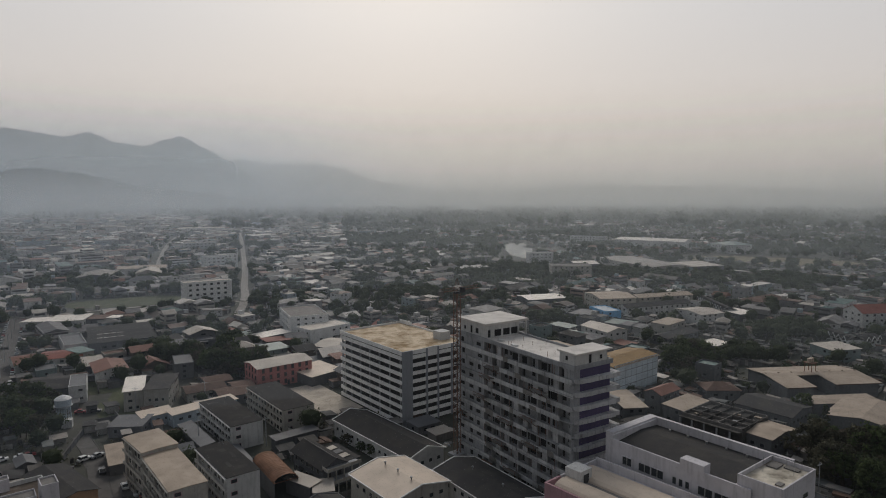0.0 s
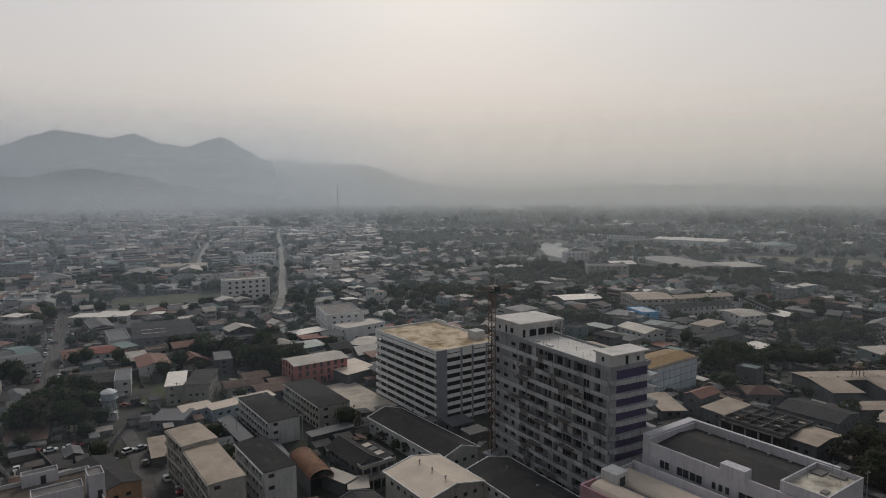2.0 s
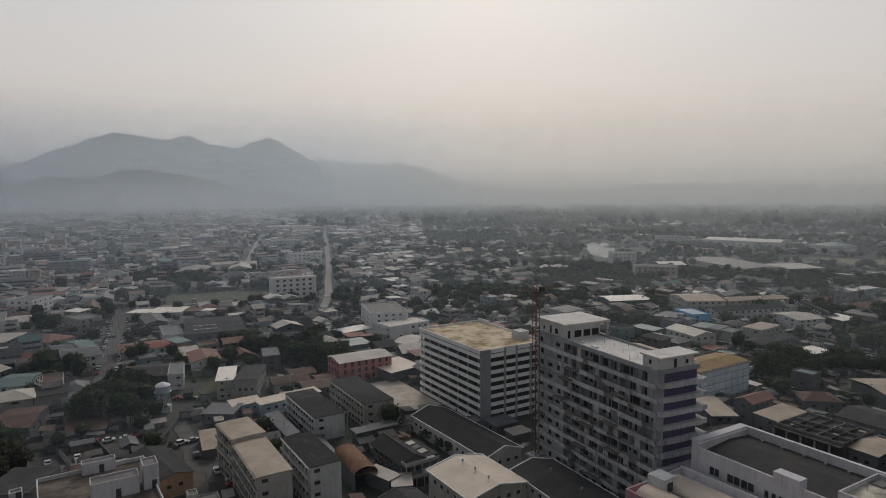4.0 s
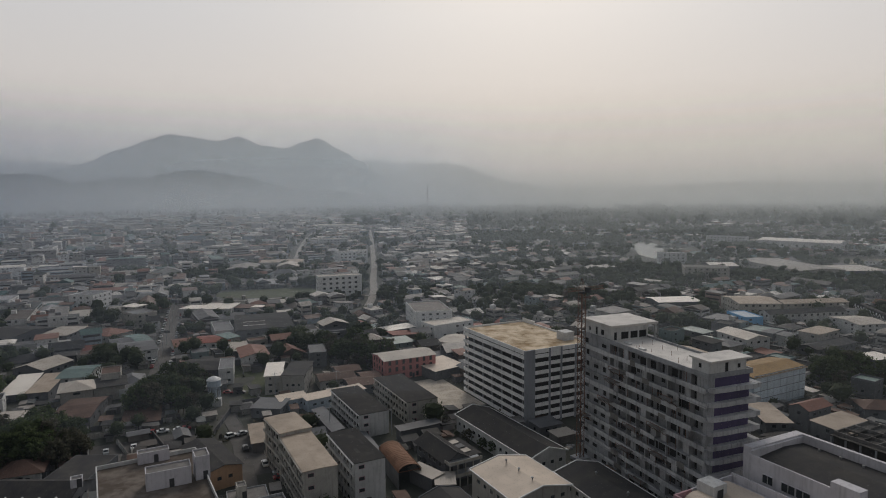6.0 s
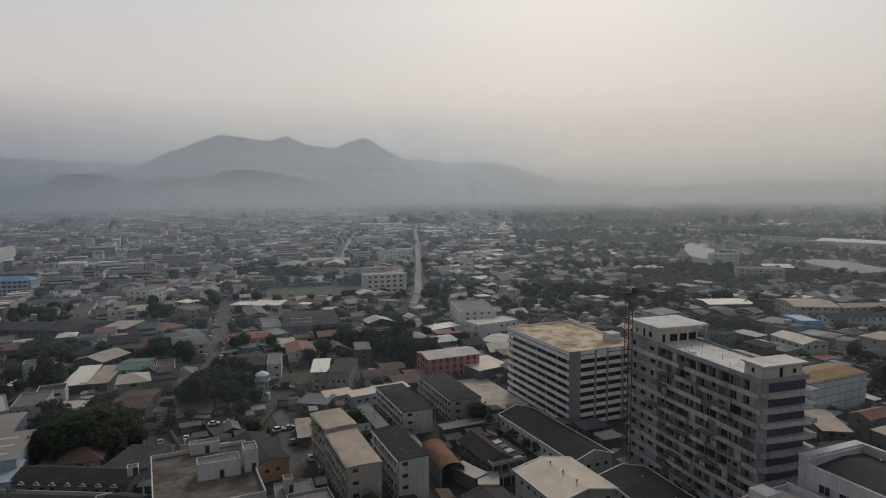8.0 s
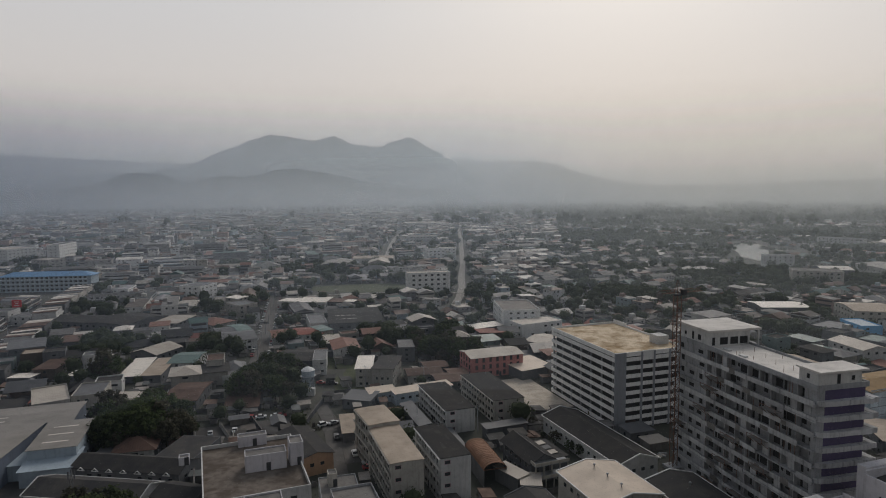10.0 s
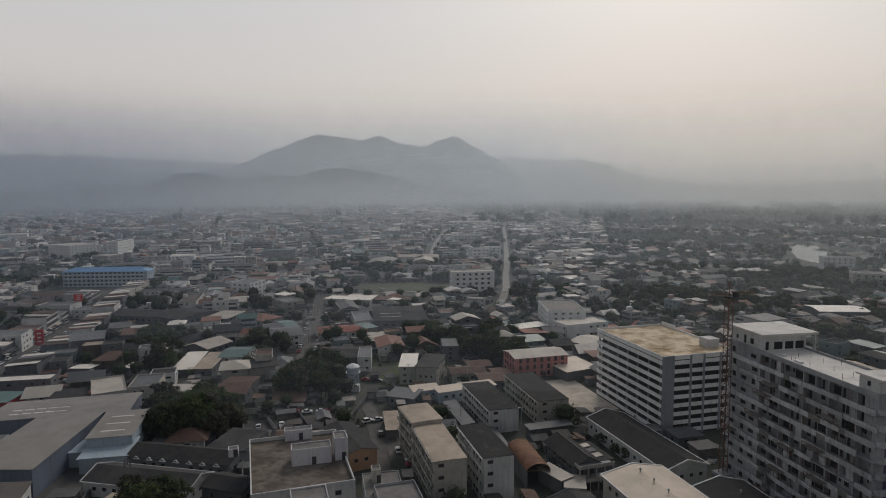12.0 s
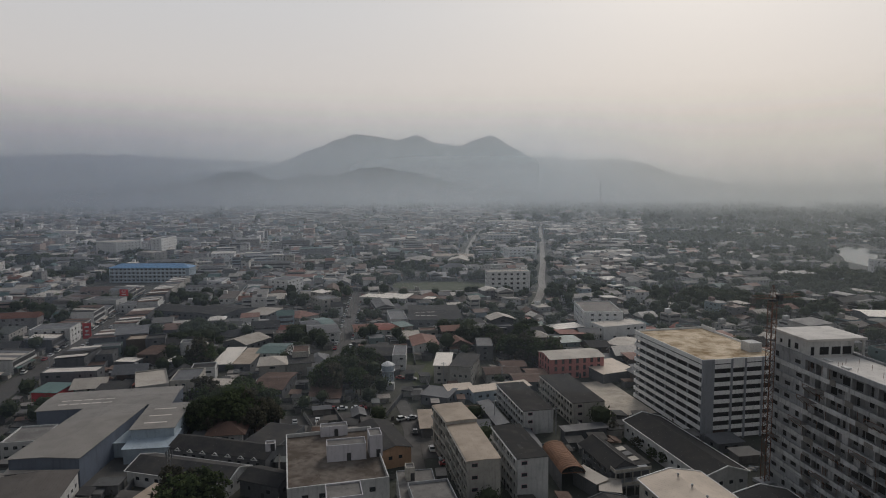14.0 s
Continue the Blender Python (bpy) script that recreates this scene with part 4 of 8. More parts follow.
def terrace_block(x, y, turn):
    """A white concrete block with a stained roof terrace, stair huts and water tanks."""
    W, D, H = 24.3, 34.0, 14.0
    ob = thing("terrace_block", x, y, turn, "white concrete block with stained roof terrace and stair huts", "building")
    plot(x, y, turn, W, D)
    part("wall", box(nb(), -W / 2, W / 2, -D / 2, D / 2, 0, H - 0.1), WHITE, ob)
    part("roof", box(nb(), -W / 2 + 0.3, W / 2 - 0.3, -D / 2 + 0.3, D / 2 - 0.3, H - 0.1, H + 0.08), TERRACE_M, ob, "brown-stained concrete terrace")
    parapet(ob, W, D, H, 1.1, WHITE, 0.3)
    windows(ob, W, D, H, 4, "FL", 4.0, (1.6, 1.3))
    return ob


TERRACE_M = surface("stained_terrace", (0.165, 0.14, 0.12), 0.95, 1.4, 0.55, dirt=(0.085, 0.068, 0.055))


def roof_hut(x, y, turn, w, d, z, h, label="white plastered stair hut standing on the roof terrace", wall=None):
    ob = thing("stair_hut", x, y, turn, label, "roof hut", z=z)
    part("wall", box(nb(), -w / 2, w / 2, -d / 2, d / 2, 0, h), wall or LILAC, ob)
    part("roof", box(nb(), -w / 2 + 0.2, w / 2 - 0.2, -d / 2 + 0.2, d / 2 - 0.2, h, h + 0.05), CONC_DARK, ob)
    for x0, x1, y0, y1 in ((-w / 2, w / 2, -d / 2, -d / 2 + 0.2), (-w / 2, w / 2, d / 2 - 0.2, d / 2), (-w / 2, -w / 2 + 0.2, -d / 2 + 0.2, d / 2 - 0.2), (w / 2 - 0.2, w / 2, -d / 2 + 0.2, d / 2 - 0.2)):
        part("parapet", box(nb(), x0, x1, y0, y1, h, h + 0.4), wall or LILAC, ob)
    o = part("door", door_mesh(), None, ob)
    o.matrix_local = pose(0.6, -d / 2, 1.05)
    return ob


def water_tower(x, y):
    """A steel tank with a domed lid on braced columns."""
    ob = thing("water_tower", x, y, 20, "pale blue-white water tower with domed steel tank on columns", "water tower")
    plot(x, y, 0, 20, 20)
    z0, z1, r = 7.2, 9.6, 2.7
    bm = nb()
    bar(bm, (0, 0, z0), (0, 0, z1), r, 24)
    tank = part("tank", bm, TIN_BLUE, ob)
    part("tank_floor", bar(nb(), (0, 0, z0 - 1.4), (0, 0, z0), 1.6, 24, r), TIN_BLUE, ob)
    lid = bar(nb(), (0, 0, z1), (0, 0, z1 + 0.6), r + 0.2, 24, r * 0.82)
    bar(lid, (0, 0, z1 + 0.6), (0, 0, z1 + 1.25), r * 0.82, 24, r * 0.35)
    bar(lid, (0, 0, z1 + 1.25), (0, 0, z1 + 1.5), r * 0.35, 24, 0.2)
    part("lid", lid, STRIPE, tank, "white domed lid")
    part("walkway", bar(nb(), (0, 0, z0 - 0.12), (0, 0, z0), r + 0.5, 24), STEEL, ob)
    for i in range(6):
        t = math.tau * i / 6
        c, s = math.cos(t), math.sin(t)
        part("column", bar(nb(), (2.5 * c, 2.5 * s, 0), (2.1 * c, 2.1 * s, z0), 0.28, 8), TIN_BLUE, ob)
        t2 = math.tau * (i + 1) / 6
        for z in (2.4, 4.6):
            part("brace", bar(nb(), (2.3 * c, 2.3 * s, z), (2.3 * math.cos(t2), 2.3 * math.sin(t2), z), 0.12), STEEL, ob)
    part("riser", bar(nb(), (0, 0, 0), (0, 0, z0), 0.45, 10), TIN_BLUE, ob)
    part("pump_house", box(nb(), -3.5, 3.5, -5.2, -2.6, 0, 3.0), WHITE, ob)
    return ob


def tank_stand(x, y, z, turn):
    ob = thing("water_tank", x, y, turn, "brown water tank on a steel stand above the depot roof", "water tank")
    for sx in (-1.5, 1.5):
        for sy in (-1.5, 1.5):
            part("leg", bar(nb(), (sx, sy, 0), (sx, sy, z), 0.15), RUST_O, ob)
    part("platform", box(nb(), -2, 2, -2, 2, z, z + 0.2), RUST_O, ob)
    for px in (-0.95, 0.95):
        part("tank", bar(nb(), (px, 0, z + 0.2), (px, 0, z + 2.0), 0.85, 14), R_TAN, ob)
    return ob


car_park(-43.1, 256.9, -52.0)
hospital(4.5, 201.5, -57.0)
tower_crane(4.2, 196.6, 40, 57.0)
for u, z in ((18, 29.2), (15, 22.5), (27, 18.3), (38, 14.7), (41, 31.0), (37, 22.0), (24, 11.0), (4, 14.6), (30, 4.2), (20, 32.6)):
    m = pose(4.5, 201.5, 0, 0, 0, -57.0) @ Vector((u, -0.72, 0))
    catch_platform(m.x, m.y, z, -57.0)
department_store(59.7, 143.1, -52.2)
pink_shop_block(22.9, 137.0, -50.0)
terrace_block(-98.5, 130.3, 41.0)
roof_hut(-95.6, 132.0, 38.5, 10.2, 4.6, 14.08, 4.0)
roof_hut(-90.2, 137.6, 40.5, 3.4, 5.2, 14.08, 5.6)
roof_hut(-108.0, 143.3, 40, 7.7, 3.0, 14.08, 2.6)
roof_hut(-82.0, 112.0, 40, 8.1, 7.0, 14.08, 2.6)
roof_hut(-117.2, 127.0, 40, 2.6, 2.6, 14.08, 1.7, "small white service box on the roof terrace")
water_tower(-140.5, 225.5)
tank_stand(158.0, 265.5, 11.0, 30)

plot(6, 214, 38, 26, 34)
plot(-16, 188, -52, 46, 26)
plot(30, 190, -55, 60, 8)
plot(-122, 112, 38, 40, 36)
plot(96, 775, 2, 36, 110)
plot(135, 890, 2, 80, 110)

def rubble_heap(x, y, r, seed):
    """A low heap of broken concrete and sand."""
    rng = random.Random(seed)
    ob = thing("rubble_heap", x, y, 0, "low heap of broken concrete and sand on the site", "rubble", "site rubble")
    bm = nb()
    top = bm.verts.new((0, 0, r * 0.4))
    ring = [bm.verts.new((r * rng.uniform(0.7, 1.1) * math.cos(k * math.tau / 12), r * rng.uniform(0.7, 1.1) * math.sin(k * math.tau / 12), 0)) for k in range(12)]
    mid = [bm.verts.new((v.co.x * 0.55, v.co.y * 0.55, r * rng.uniform(0.2, 0.36))) for v in ring]
    for k in range(12):
        j = (k + 1) % 12
        bm.faces.new((ring[k], ring[j], mid[j], mid[k]))
        bm.faces.new((mid[k], mid[j], top))
    part("mound", bm, YARD, ob)
    bm = nb()
    for k in range(14):
        px, py, q = rng.uniform(-r, r), rng.uniform(-r, r), rng.uniform(0.15, 0.45)
        box(bm, px - q, px + q, py - q * 0.7, py + q * 0.7, 0, r * 0.15 + q)
    part("broken_blocks", bm, CONC, ob)
    return ob


def blue_school(x, y, turn):
    """A long school: four open galleries with pale blue rails and posts under a bright blue hipped roof."""
    W, D, S = 74.0, 16.0, 3.4
    ob = thing("school", x, y, turn, "long four-storey school with bright blue roof and open galleries", "school")
    plot(x, y, turn, W, D)
    m = pose(x, y, 0, 0, 0, turn) @ Vector((0, -45, 0))
    plot(m.x, m.y, turn, W, 70, 0)
    part("core", box(nb(), -W / 2, W / 2, -D / 2 + 2.4, D / 2, 0, 4 * S), BLUEW, ob)
    part("end_wall", box(nb(), W / 2 - 3, W / 2, -D / 2, -D / 2 + 2.4, 0, 4 * S), BLUEW, ob)
    for k in range(4):
        part("gallery_floor", box(nb(), -W / 2, W / 2 - 3, -D / 2, -D / 2 + 2.4, k * S - 0.2, k * S + 0.02), WHITE, ob)
        part("rail", box(nb(), -W / 2, W / 2 - 3, -D / 2 - 0.1, -D / 2 + 0.1, k * S - 0.2, k * S + 1.15), PANEL_BLUE, ob, "pale blue gallery rail")
        for i in range(18):
            part("opening", window_mesh(2.6, 2.0, BLUEW, DARK), None, ob).matrix_local = pose(-W / 2 + 2.2 + i * 3.9, -D / 2 + 2.39, k * S + 1.3)
    for i in range(19):
        u = -W / 2 + 0.3 + i * (W - 3.6) / 18
        part("post", box(nb(), u - 0.28, u + 0.28, -D / 2 + 0.11, -D / 2 + 0.45, 0, 4 * S), PANEL_BLUE, ob)
    part("roof", roof_sheets(nb(), W, D, 4 * S, 3.2, 1.2, "hip"), R_BLUE, ob)
    return ob


def boundary_wall(x0, y0, x1, y1, h, material, label):
    """A free-standing wall with a coping and piers."""
    L, a = math.hypot(x1 - x0, y1 - y0), math.degrees(math.atan2(y1 - y0, x1 - x0))
    ob = thing("boundary_wall", x0, y0, a, label, "wall")
    part("wall", box(nb(), 0, L, -0.12, 0.12, 0, h), material, ob)
    part("coping", box(nb(), -0.05, L + 0.05, -0.2, 0.2, h, h + 0.12), ROAD_PALE, ob)
    for i in range(int(L / 4) + 1):
        part("pier", box(nb(), i * 4 - 0.18, i * 4 + 0.18, -0.24, 0.24, 0, h - 0.02), material, ob)
    return ob


boundary_wall(-166.4, 186.8, -112.3, 124.1, 3.0, WHITE, "long pale boundary wall beside the terrace block")
boundary_wall(-64, 228, -28, 178, 2.4, WHITE, "old stained wall with planters beside the workshop")
boundary_wall(-128, 216, -112, 160, 2.0, GREYW, "grey yard wall along the lane")
boundary_wall(-175, 176, -150, 190, 2.0, CREAM, "cream yard wall behind parked cars")
boundary_wall(84, 190, 120, 140, 2.6, CONC, "raw concrete wall behind the department store")
boundary_wall(-160, 118, -146, 96, 2.2, GREYW, "grey wall of the warehouse yard")
boundary_wall(-150, 181, -128, 163, 1.8, WHITE, "low white garden wall with stained coping")
boundary_wall(-143, 190, -121, 171, 1.8, GREYW, "low grey wall between two walled gardens")
roof_hut(-82.3, 142.5, 36, 2.4, 3.2, 6.56, 3.2, "small cream stair hut on a flat roof", CREAM)
blue_school(-504.7, 398.8, 26.2)

# ---- houses, halls and blocks that stand out ----
def arched_shed(x, y, turn, L, w, h, rise):
    """A shed under a ribbed vault of rusty sheets, open at the ends."""
    ob = thing("shed", x, y, turn, "long shed with arched ribbed rust-brown roof sheets", "shed")
    plot(x, y, turn, L, w)
    for q in (-1, 1):
        part("wall", box(nb(), -L / 2, L / 2, min(q * w / 2, q * (w / 2 - 0.2)), max(q * w / 2, q * (w / 2 - 0.2)), 0, h), GREYW, ob)
    n, ribs = 10, int(L / 1.15)

    def hoop(px, k):
        t = math.pi * (0.06 + 0.88 * k / n)
        return (px, -math.cos(t) * w / 2 * 1.04, h + rise * (math.sin(t) - 0.18))
    for i in range(ribs):
        x0, x1 = -L / 2 + i * L / ribs, -L / 2 + (i + 1) * L / ribs
        bm = nb()
        for k in range(n):
            slab(bm, hoop(x0, k), hoop(x1 - 0.06, k), hoop(x1 - 0.06, k + 1), hoop(x0, k + 1), 0.06)
        part("roof_sheet", bm, R_VAULT, ob)
        bm = nb()
        for k in range(n):
            bar(bm, hoop(x1 - 0.03, k), hoop(x1 - 0.03, k + 1), 0.09)
        part("rib", bm, R_VAULT, ob, "raised orange-brown roof rib")
    part("back_wall", box(nb(), -L / 2, -L / 2 + 0.2, -w / 2, w / 2, 0, h + rise * 0.4), GREYW, ob)
    part("truss", bar(nb(), (L / 2 - 0.1, -w / 2, h), (L / 2 - 0.1, w / 2, h), 0.12), RUST_O, ob)
    return ob


def clad_hall(x, y, turn):
    """A tall hall clad in pale blue panels with dark strips between them, under a rusty ochre low roof."""
    W, D, H = 32.0, 16.0, 13.0
    ob = thing("hall", x, y, turn, "tall pale blue panel-clad hall with ochre metal roof", "hall")
    plot(x, y, turn, W, D)
    part("wall", box(nb(), -W / 2, W / 2, -D / 2, D / 2, 0, H - 0.2), BLUEW, ob)
    for k in range(4):
        z = 1.0 + k * 3.1
        for i in range(8):
            u = -W / 2 + 0.15 + i * 4.0
            part("panel", box(nb(), u, u + 3.75, -D / 2 - 0.12, -D / 2, z, z + 2.75), PANEL_BLUE, ob)
        for i in range(4):
            v = -D / 2 + 0.15 + i * 4.0
            part("panel", box(nb(), W / 2, W / 2 + 0.12, v, v + 3.7, z, z + 2.75), PANEL_BLUE, ob)
        part("strip", box(nb(), -W / 2, W / 2, -D / 2 - 0.07, -D / 2, z + 2.78, z + 3.07), PANEL_GREY, ob)
    part("roof", roof_sheets(nb(), W, D, H, 1.2, 0.5, "gable"), R_OCHRE, ob)
    part("gutter", box(nb(), -W / 2 - 0.5, W / 2 + 0.5, -D / 2 - 0.75, -D / 2 - 0.5, H - 0.45, H - 0.2), R_PALE, ob)
    part("awning", slab(nb(), (W / 2, -D / 2 - 3.5, 3.0), (W / 2 + 5, -D / 2 - 3.5, 3.0), (W / 2 + 5, D / 2, 3.6), (W / 2, D / 2, 3.6), 0.1), R_WHITE, ob)
    return ob


def depot(x, y, turn):
    """A low depot: one broad tan roof with two wings before a sunken court."""
    W, D, H = 43.0, 29.0, 6.2
    ob = thing("depot", x, y, turn, "large depot with low dusty tan roof around a sunken court", "warehouse")
    plot(x, y, turn, W, D)
    a, b = W / 2, D / 2
    part("wall", box(nb(), -a + 0.8, a - 0.8, 0.5, b - 0.8, 0, H - 0.3), GREYW, ob)
    for x0, x1, y0 in ((-a + 0.8, -9.4, -b + 1.0), (2.0, a - 0.8, -b + 3.2)):
        part("wing_wall", box(nb(), x0, x1, y0, 0.5, 0, H - 0.3), GREYW, ob)
    for x0, x1, y0 in ((-a, -8.6, -b), (1.2, a, -b + 2.2)):
        part("wing_roof", slab(nb(), (x0, y0, H), (x1, y0, H), (x1, 2.0, H + 1.3), (x0, 2.0, H + 1.3), 0.18), R_TAN, ob)
        part("eave", box(nb(), x0, x1, y0 - 0.12, y0, H - 0.35, H + 0.02), R_RUST, ob, "rusty eaves edge")
    part("court_roof", slab(nb(), (-8.6, -1.5, H + 0.96), (1.2, -1.5, H + 0.96), (1.2, 2.0, H + 1.3), (-8.6, 2.0, H + 1.3), 0.18), R_TAN, ob)
    part("back_roof", slab(nb(), (a, b, H), (-a, b, H), (-a, 2.0, H + 1.3), (a, 2.0, H + 1.3), 0.18), R_TAN, ob)
    part("court_floor", box(nb(), -9.3, 1.9, -b, 0.4, 0, 0.1), CONC_DARK, ob)
    for i in range(8):
        u = -a + 1 + i * 5.8
        part("ridge_vent", bar(nb(), (u, 2.0, H + 1.32), (u + 0.7, 2.0, H + 1.32), 0.3, 8), R_TAN, ob)
    return ob


def gabled_row(x, y, turn, n, u=4.6, d=9.0, h=5.6):
    """A terrace in which each house turns a white-edged gable to the street."""
    ob = thing("row_house", x, y, turn, "row of dark-roofed houses with white zigzag gable edges", "row house", "gabled rows")
    plot(x, y, turn, n * u, d)
    part("wall", box(nb(), -n * u / 2, n * u / 2, -d / 2, d / 2, 0, h), WHITE, ob)
    roof = slab(nb(), (-n * u / 2 - 0.4, -d / 2 - 0.4, h), (n * u / 2 + 0.4, -d / 2 - 0.4, h), (n * u / 2 + 0.4, 0, h + 2.2), (-n * u / 2 - 0.4, 0, h + 2.2), 0.12)
    slab(roof, (n * u / 2 + 0.4, d / 2 + 0.4, h), (-n * u / 2 - 0.4, d / 2 + 0.4, h), (-n * u / 2 - 0.4, 0, h + 2.2), (n * u / 2 + 0.4, 0, h + 2.2), 0.12)
    part("roof", roof, R_DARK, ob)
    for i in range(n):
        c = -n * u / 2 + (i + 0.5) * u
        bm = nb()
        prof = ((c - u * 0.42, h - 0.4), (c + u * 0.42, h - 0.4), (c, h + 1.9))
        ends = [[bm.verts.new((px, yy, pz)) for px, pz in prof] for yy in (-d / 2 - 0.7, -1.0)]
        bm.faces.new(ends[0]), bm.faces.new(ends[1][::-1])
        for k in range(3):
            j = (k + 1) % 3
            bm.faces.new((ends[0][j], ends[0][k], ends[1][k], ends[1][j]))
        bmesh.ops.recalc_face_normals(bm, faces=bm.faces)
        part("gable", bm, R_DARK, ob)
        bm = nb()
        bar(bm, (prof[0][0], -d / 2 - 0.75, prof[0][1]), (c, -d / 2 - 0.75, h + 1.95), 0.17)
        bar(bm, (prof[1][0], -d / 2 - 0.75, prof[1][1]), (c, -d / 2 - 0.75, h + 1.95), 0.17)
        part("gable_edge", bm, STRIPE, ob, "white gable edge")
        part("window", window_mesh(2.4, 1.4, WHITE, GLASS), None, ob).matrix_local = pose(c, -d / 2, h * 0.62)
    return ob


def old_house(x, y, turn):
    """An old two-storey house: a long dark tile gable, a flat wing with roof lights beside it and stepped balconies at the end."""
    W, D, H = 18.0, 7.9, 6.6
    ob = thing("house", x, y, turn, "old stained two-storey house with dark gable roof, flat wing and balconies", "house")
    plot(x, y, turn, W + 4, D + 8)
    part("wall", wall_body(nb(), W, D, H, 2.2, "gable"), GREYW, ob)
    part("roof", roof_sheets(nb(), W, D, H, 2.2, 0.9, "gable"), R_DARK, ob)
    part("ridge_cap", bar(nb(), (-W / 2 - 0.8, 0, H + 2.22), (W / 2 + 0.8, 0, H + 2.22), 0.14, 6), CONC_DARK, ob)
    wing = part("wing", box(nb(), -W / 2 + 3, W / 2 - 2, D / 2 + 0.02, D / 2 + 5.4, 0, 5.6), GREYW, ob)
    part("wing_roof", box(nb(), -W / 2 + 2.6, W / 2 - 1.6, D / 2 + 0.3, D / 2 + 5.8, 5.6, 5.75), R_DARK, wing)
    for i in range(3):
        u = -W / 2 + 4 + i * 3.6
        part("roof_light", slab(nb(), (u, D / 2 + 1.2, 5.9), (u + 2.6, D / 2 + 1.2, 5.9), (u + 2.6, D / 2 + 3.6, 6.1), (u, D / 2 + 3.6, 6.1), 0.08), R_GREY if i % 2 else R_PALE, wing, "weathered sheet over a roof opening")
    for k, out in ((0, 4.2), (1, 3.0)):
        z = 3.3 * k
        part("balcony_floor", box(nb(), W / 2, W / 2 + out, -D / 2 - 0.3, D / 2 + 3.0, z + 2.95, z + 3.15), CONC, ob)
        part("balcony_front", box(nb(), W / 2 + out - 0.15, W / 2 + out, -D / 2 - 0.3, D / 2 + 3.0, z + 3.15, z + 4.0), CREAM, ob, "stained pale balcony front")
        part("balcony_side", box(nb(), W / 2, W / 2 + out - 0.16, -D / 2 - 0.3, -D / 2 - 0.15, z + 3.15, z + 4.0), CREAM, ob)
        for i in range(5):
            v = -D / 2 + i * (D + 2.6) / 4
            part("column", box(nb(), W / 2 + out - 0.45, W / 2 + out - 0.2, v - 0.13, v + 0.13, z, z + 2.95), CREAM, ob)
    for i in range(5):
        for z in (1.6, 4.7):
            part("window", window_mesh(1.5, 1.5, CREAM, GLASS), None, ob).matrix_local = pose(-W / 2 + 2 + i * 3.2, -D / 2, z)
            if i % 2:
                part("awning", slab(nb(), (-W / 2 + 1 + i * 3.2, -D / 2 - 1.0, z + 0.85), (-W / 2 + 3.4 + i * 3.2, -D / 2 - 1.0, z + 0.85), (-W / 2 + 3.4 + i * 3.2, -D / 2, z + 1.2), (-W / 2 + 1 + i * 3.2, -D / 2, z + 1.2), 0.06), R_DARK, ob)
    for v in (-2, 1.4):
        part("door", door_mesh(), None, ob).matrix_local = pose(W / 2, v, 4.35, 0, 0, 90)
    return ob


def old_block(x, y, turn):
    """A blackened concrete block whose roof is a grid of upstand beams and ducts, with open bays along its front."""
    W, D, H = 21.0, 21.0, 7.5
    ob = thing("old_block", x, y, turn, "old blackened concrete block with beamed open roof and bays", "building")
    plot(x, y, turn, W, D)
    black = surface("blackened_concrete", (0.085, 0.08, 0.075), 0.95, 0.9, 0.5, 0.5, dirt=(0.03, 0.03, 0.03))
    part("core", box(nb(), -W / 2, W / 2, -D / 2 + 2.2, D / 2, 0, H - 0.6), black, ob)
    part("roof", box(nb(), -W / 2, W / 2, -D / 2, D / 2, H - 0.6, H - 0.3), black, ob, "blackened roof slab")
    for i in range(6):
        u = -W / 2 + i * W / 5.08
        part("beam", box(nb(), u, u + 0.3, -D / 2 + 2.2, D / 2, H - 0.3, H + 0.5), black if i % 3 else CONC_DARK, ob)
    for v in (-D / 2 + 2.0, -3.4, 2.0, D / 2 - 0.3):
        part("beam", box(nb(), -W / 2, W / 2, v, v + 0.28, H - 0.3, H + 0.62), CONC_DARK, ob)
    for i in range(5):
        u = -W / 2 + 0.1 + i * 4.4
        part("column", box(nb(), u, u + 0.45, -D / 2, -D / 2 + 0.45, 0, H - 0.6), CONC, ob)
        if i % 3 != 1:
            part("panel", box(nb(), u + 0.5, u + 3.9, -D / 2 + 0.1, -D / 2 + 0.25, 0, 2.2 + (i % 2)), GREYW if i % 2 else CREAM, ob)
    part("floor_slab", box(nb(), -W / 2, W / 2, -D / 2 + 0.02, -D / 2 + 2.2, 3.3, 3.55), CONC_DARK, ob)
    for i, (u, v) in enumerate(((-8, -5), (-4, 2), (1, 5), (4, -2), (7, 7.5))):
        part("roof_debris", box(nb(), u, u + 2.2, v, v + 1.3, H - 0.3, H + 0.1), CONC if i % 2 else R_TAN, ob, "pale debris and sheets on the black roof")
    return ob


building(-70.9, 158.3, -51.7, 26.6, 9.1, 13.5, "cream four-storey apartment block with dusty low roof", wall=CREAM, top=R_TAN, roof="gable", rise=0.15, over=0.2, floors=4, name="apartment_block", category="apartment block", gap=2.6, flats=1)
building(-84.1, 174.1, -46.6, 15.4, 9.7, 14.6, "cream four-storey apartment block with a dusty tan roof", wall=CREAM, top=R_TAN, roof="gable", rise=0.15, over=0.2, floors=4, name="apartment_block", category="apartment block", gap=2.6, flats=1)
building(-59.3, 165.2, -51.3, 24.1, 8.7, 13.0, "stained white apartment block with dark flat roof", wall=WHITE, top=R_FELT, roof="flat", up=0.12, floors=4, name="apartment_block", category="apartment block", gap=2.6, flats=1)
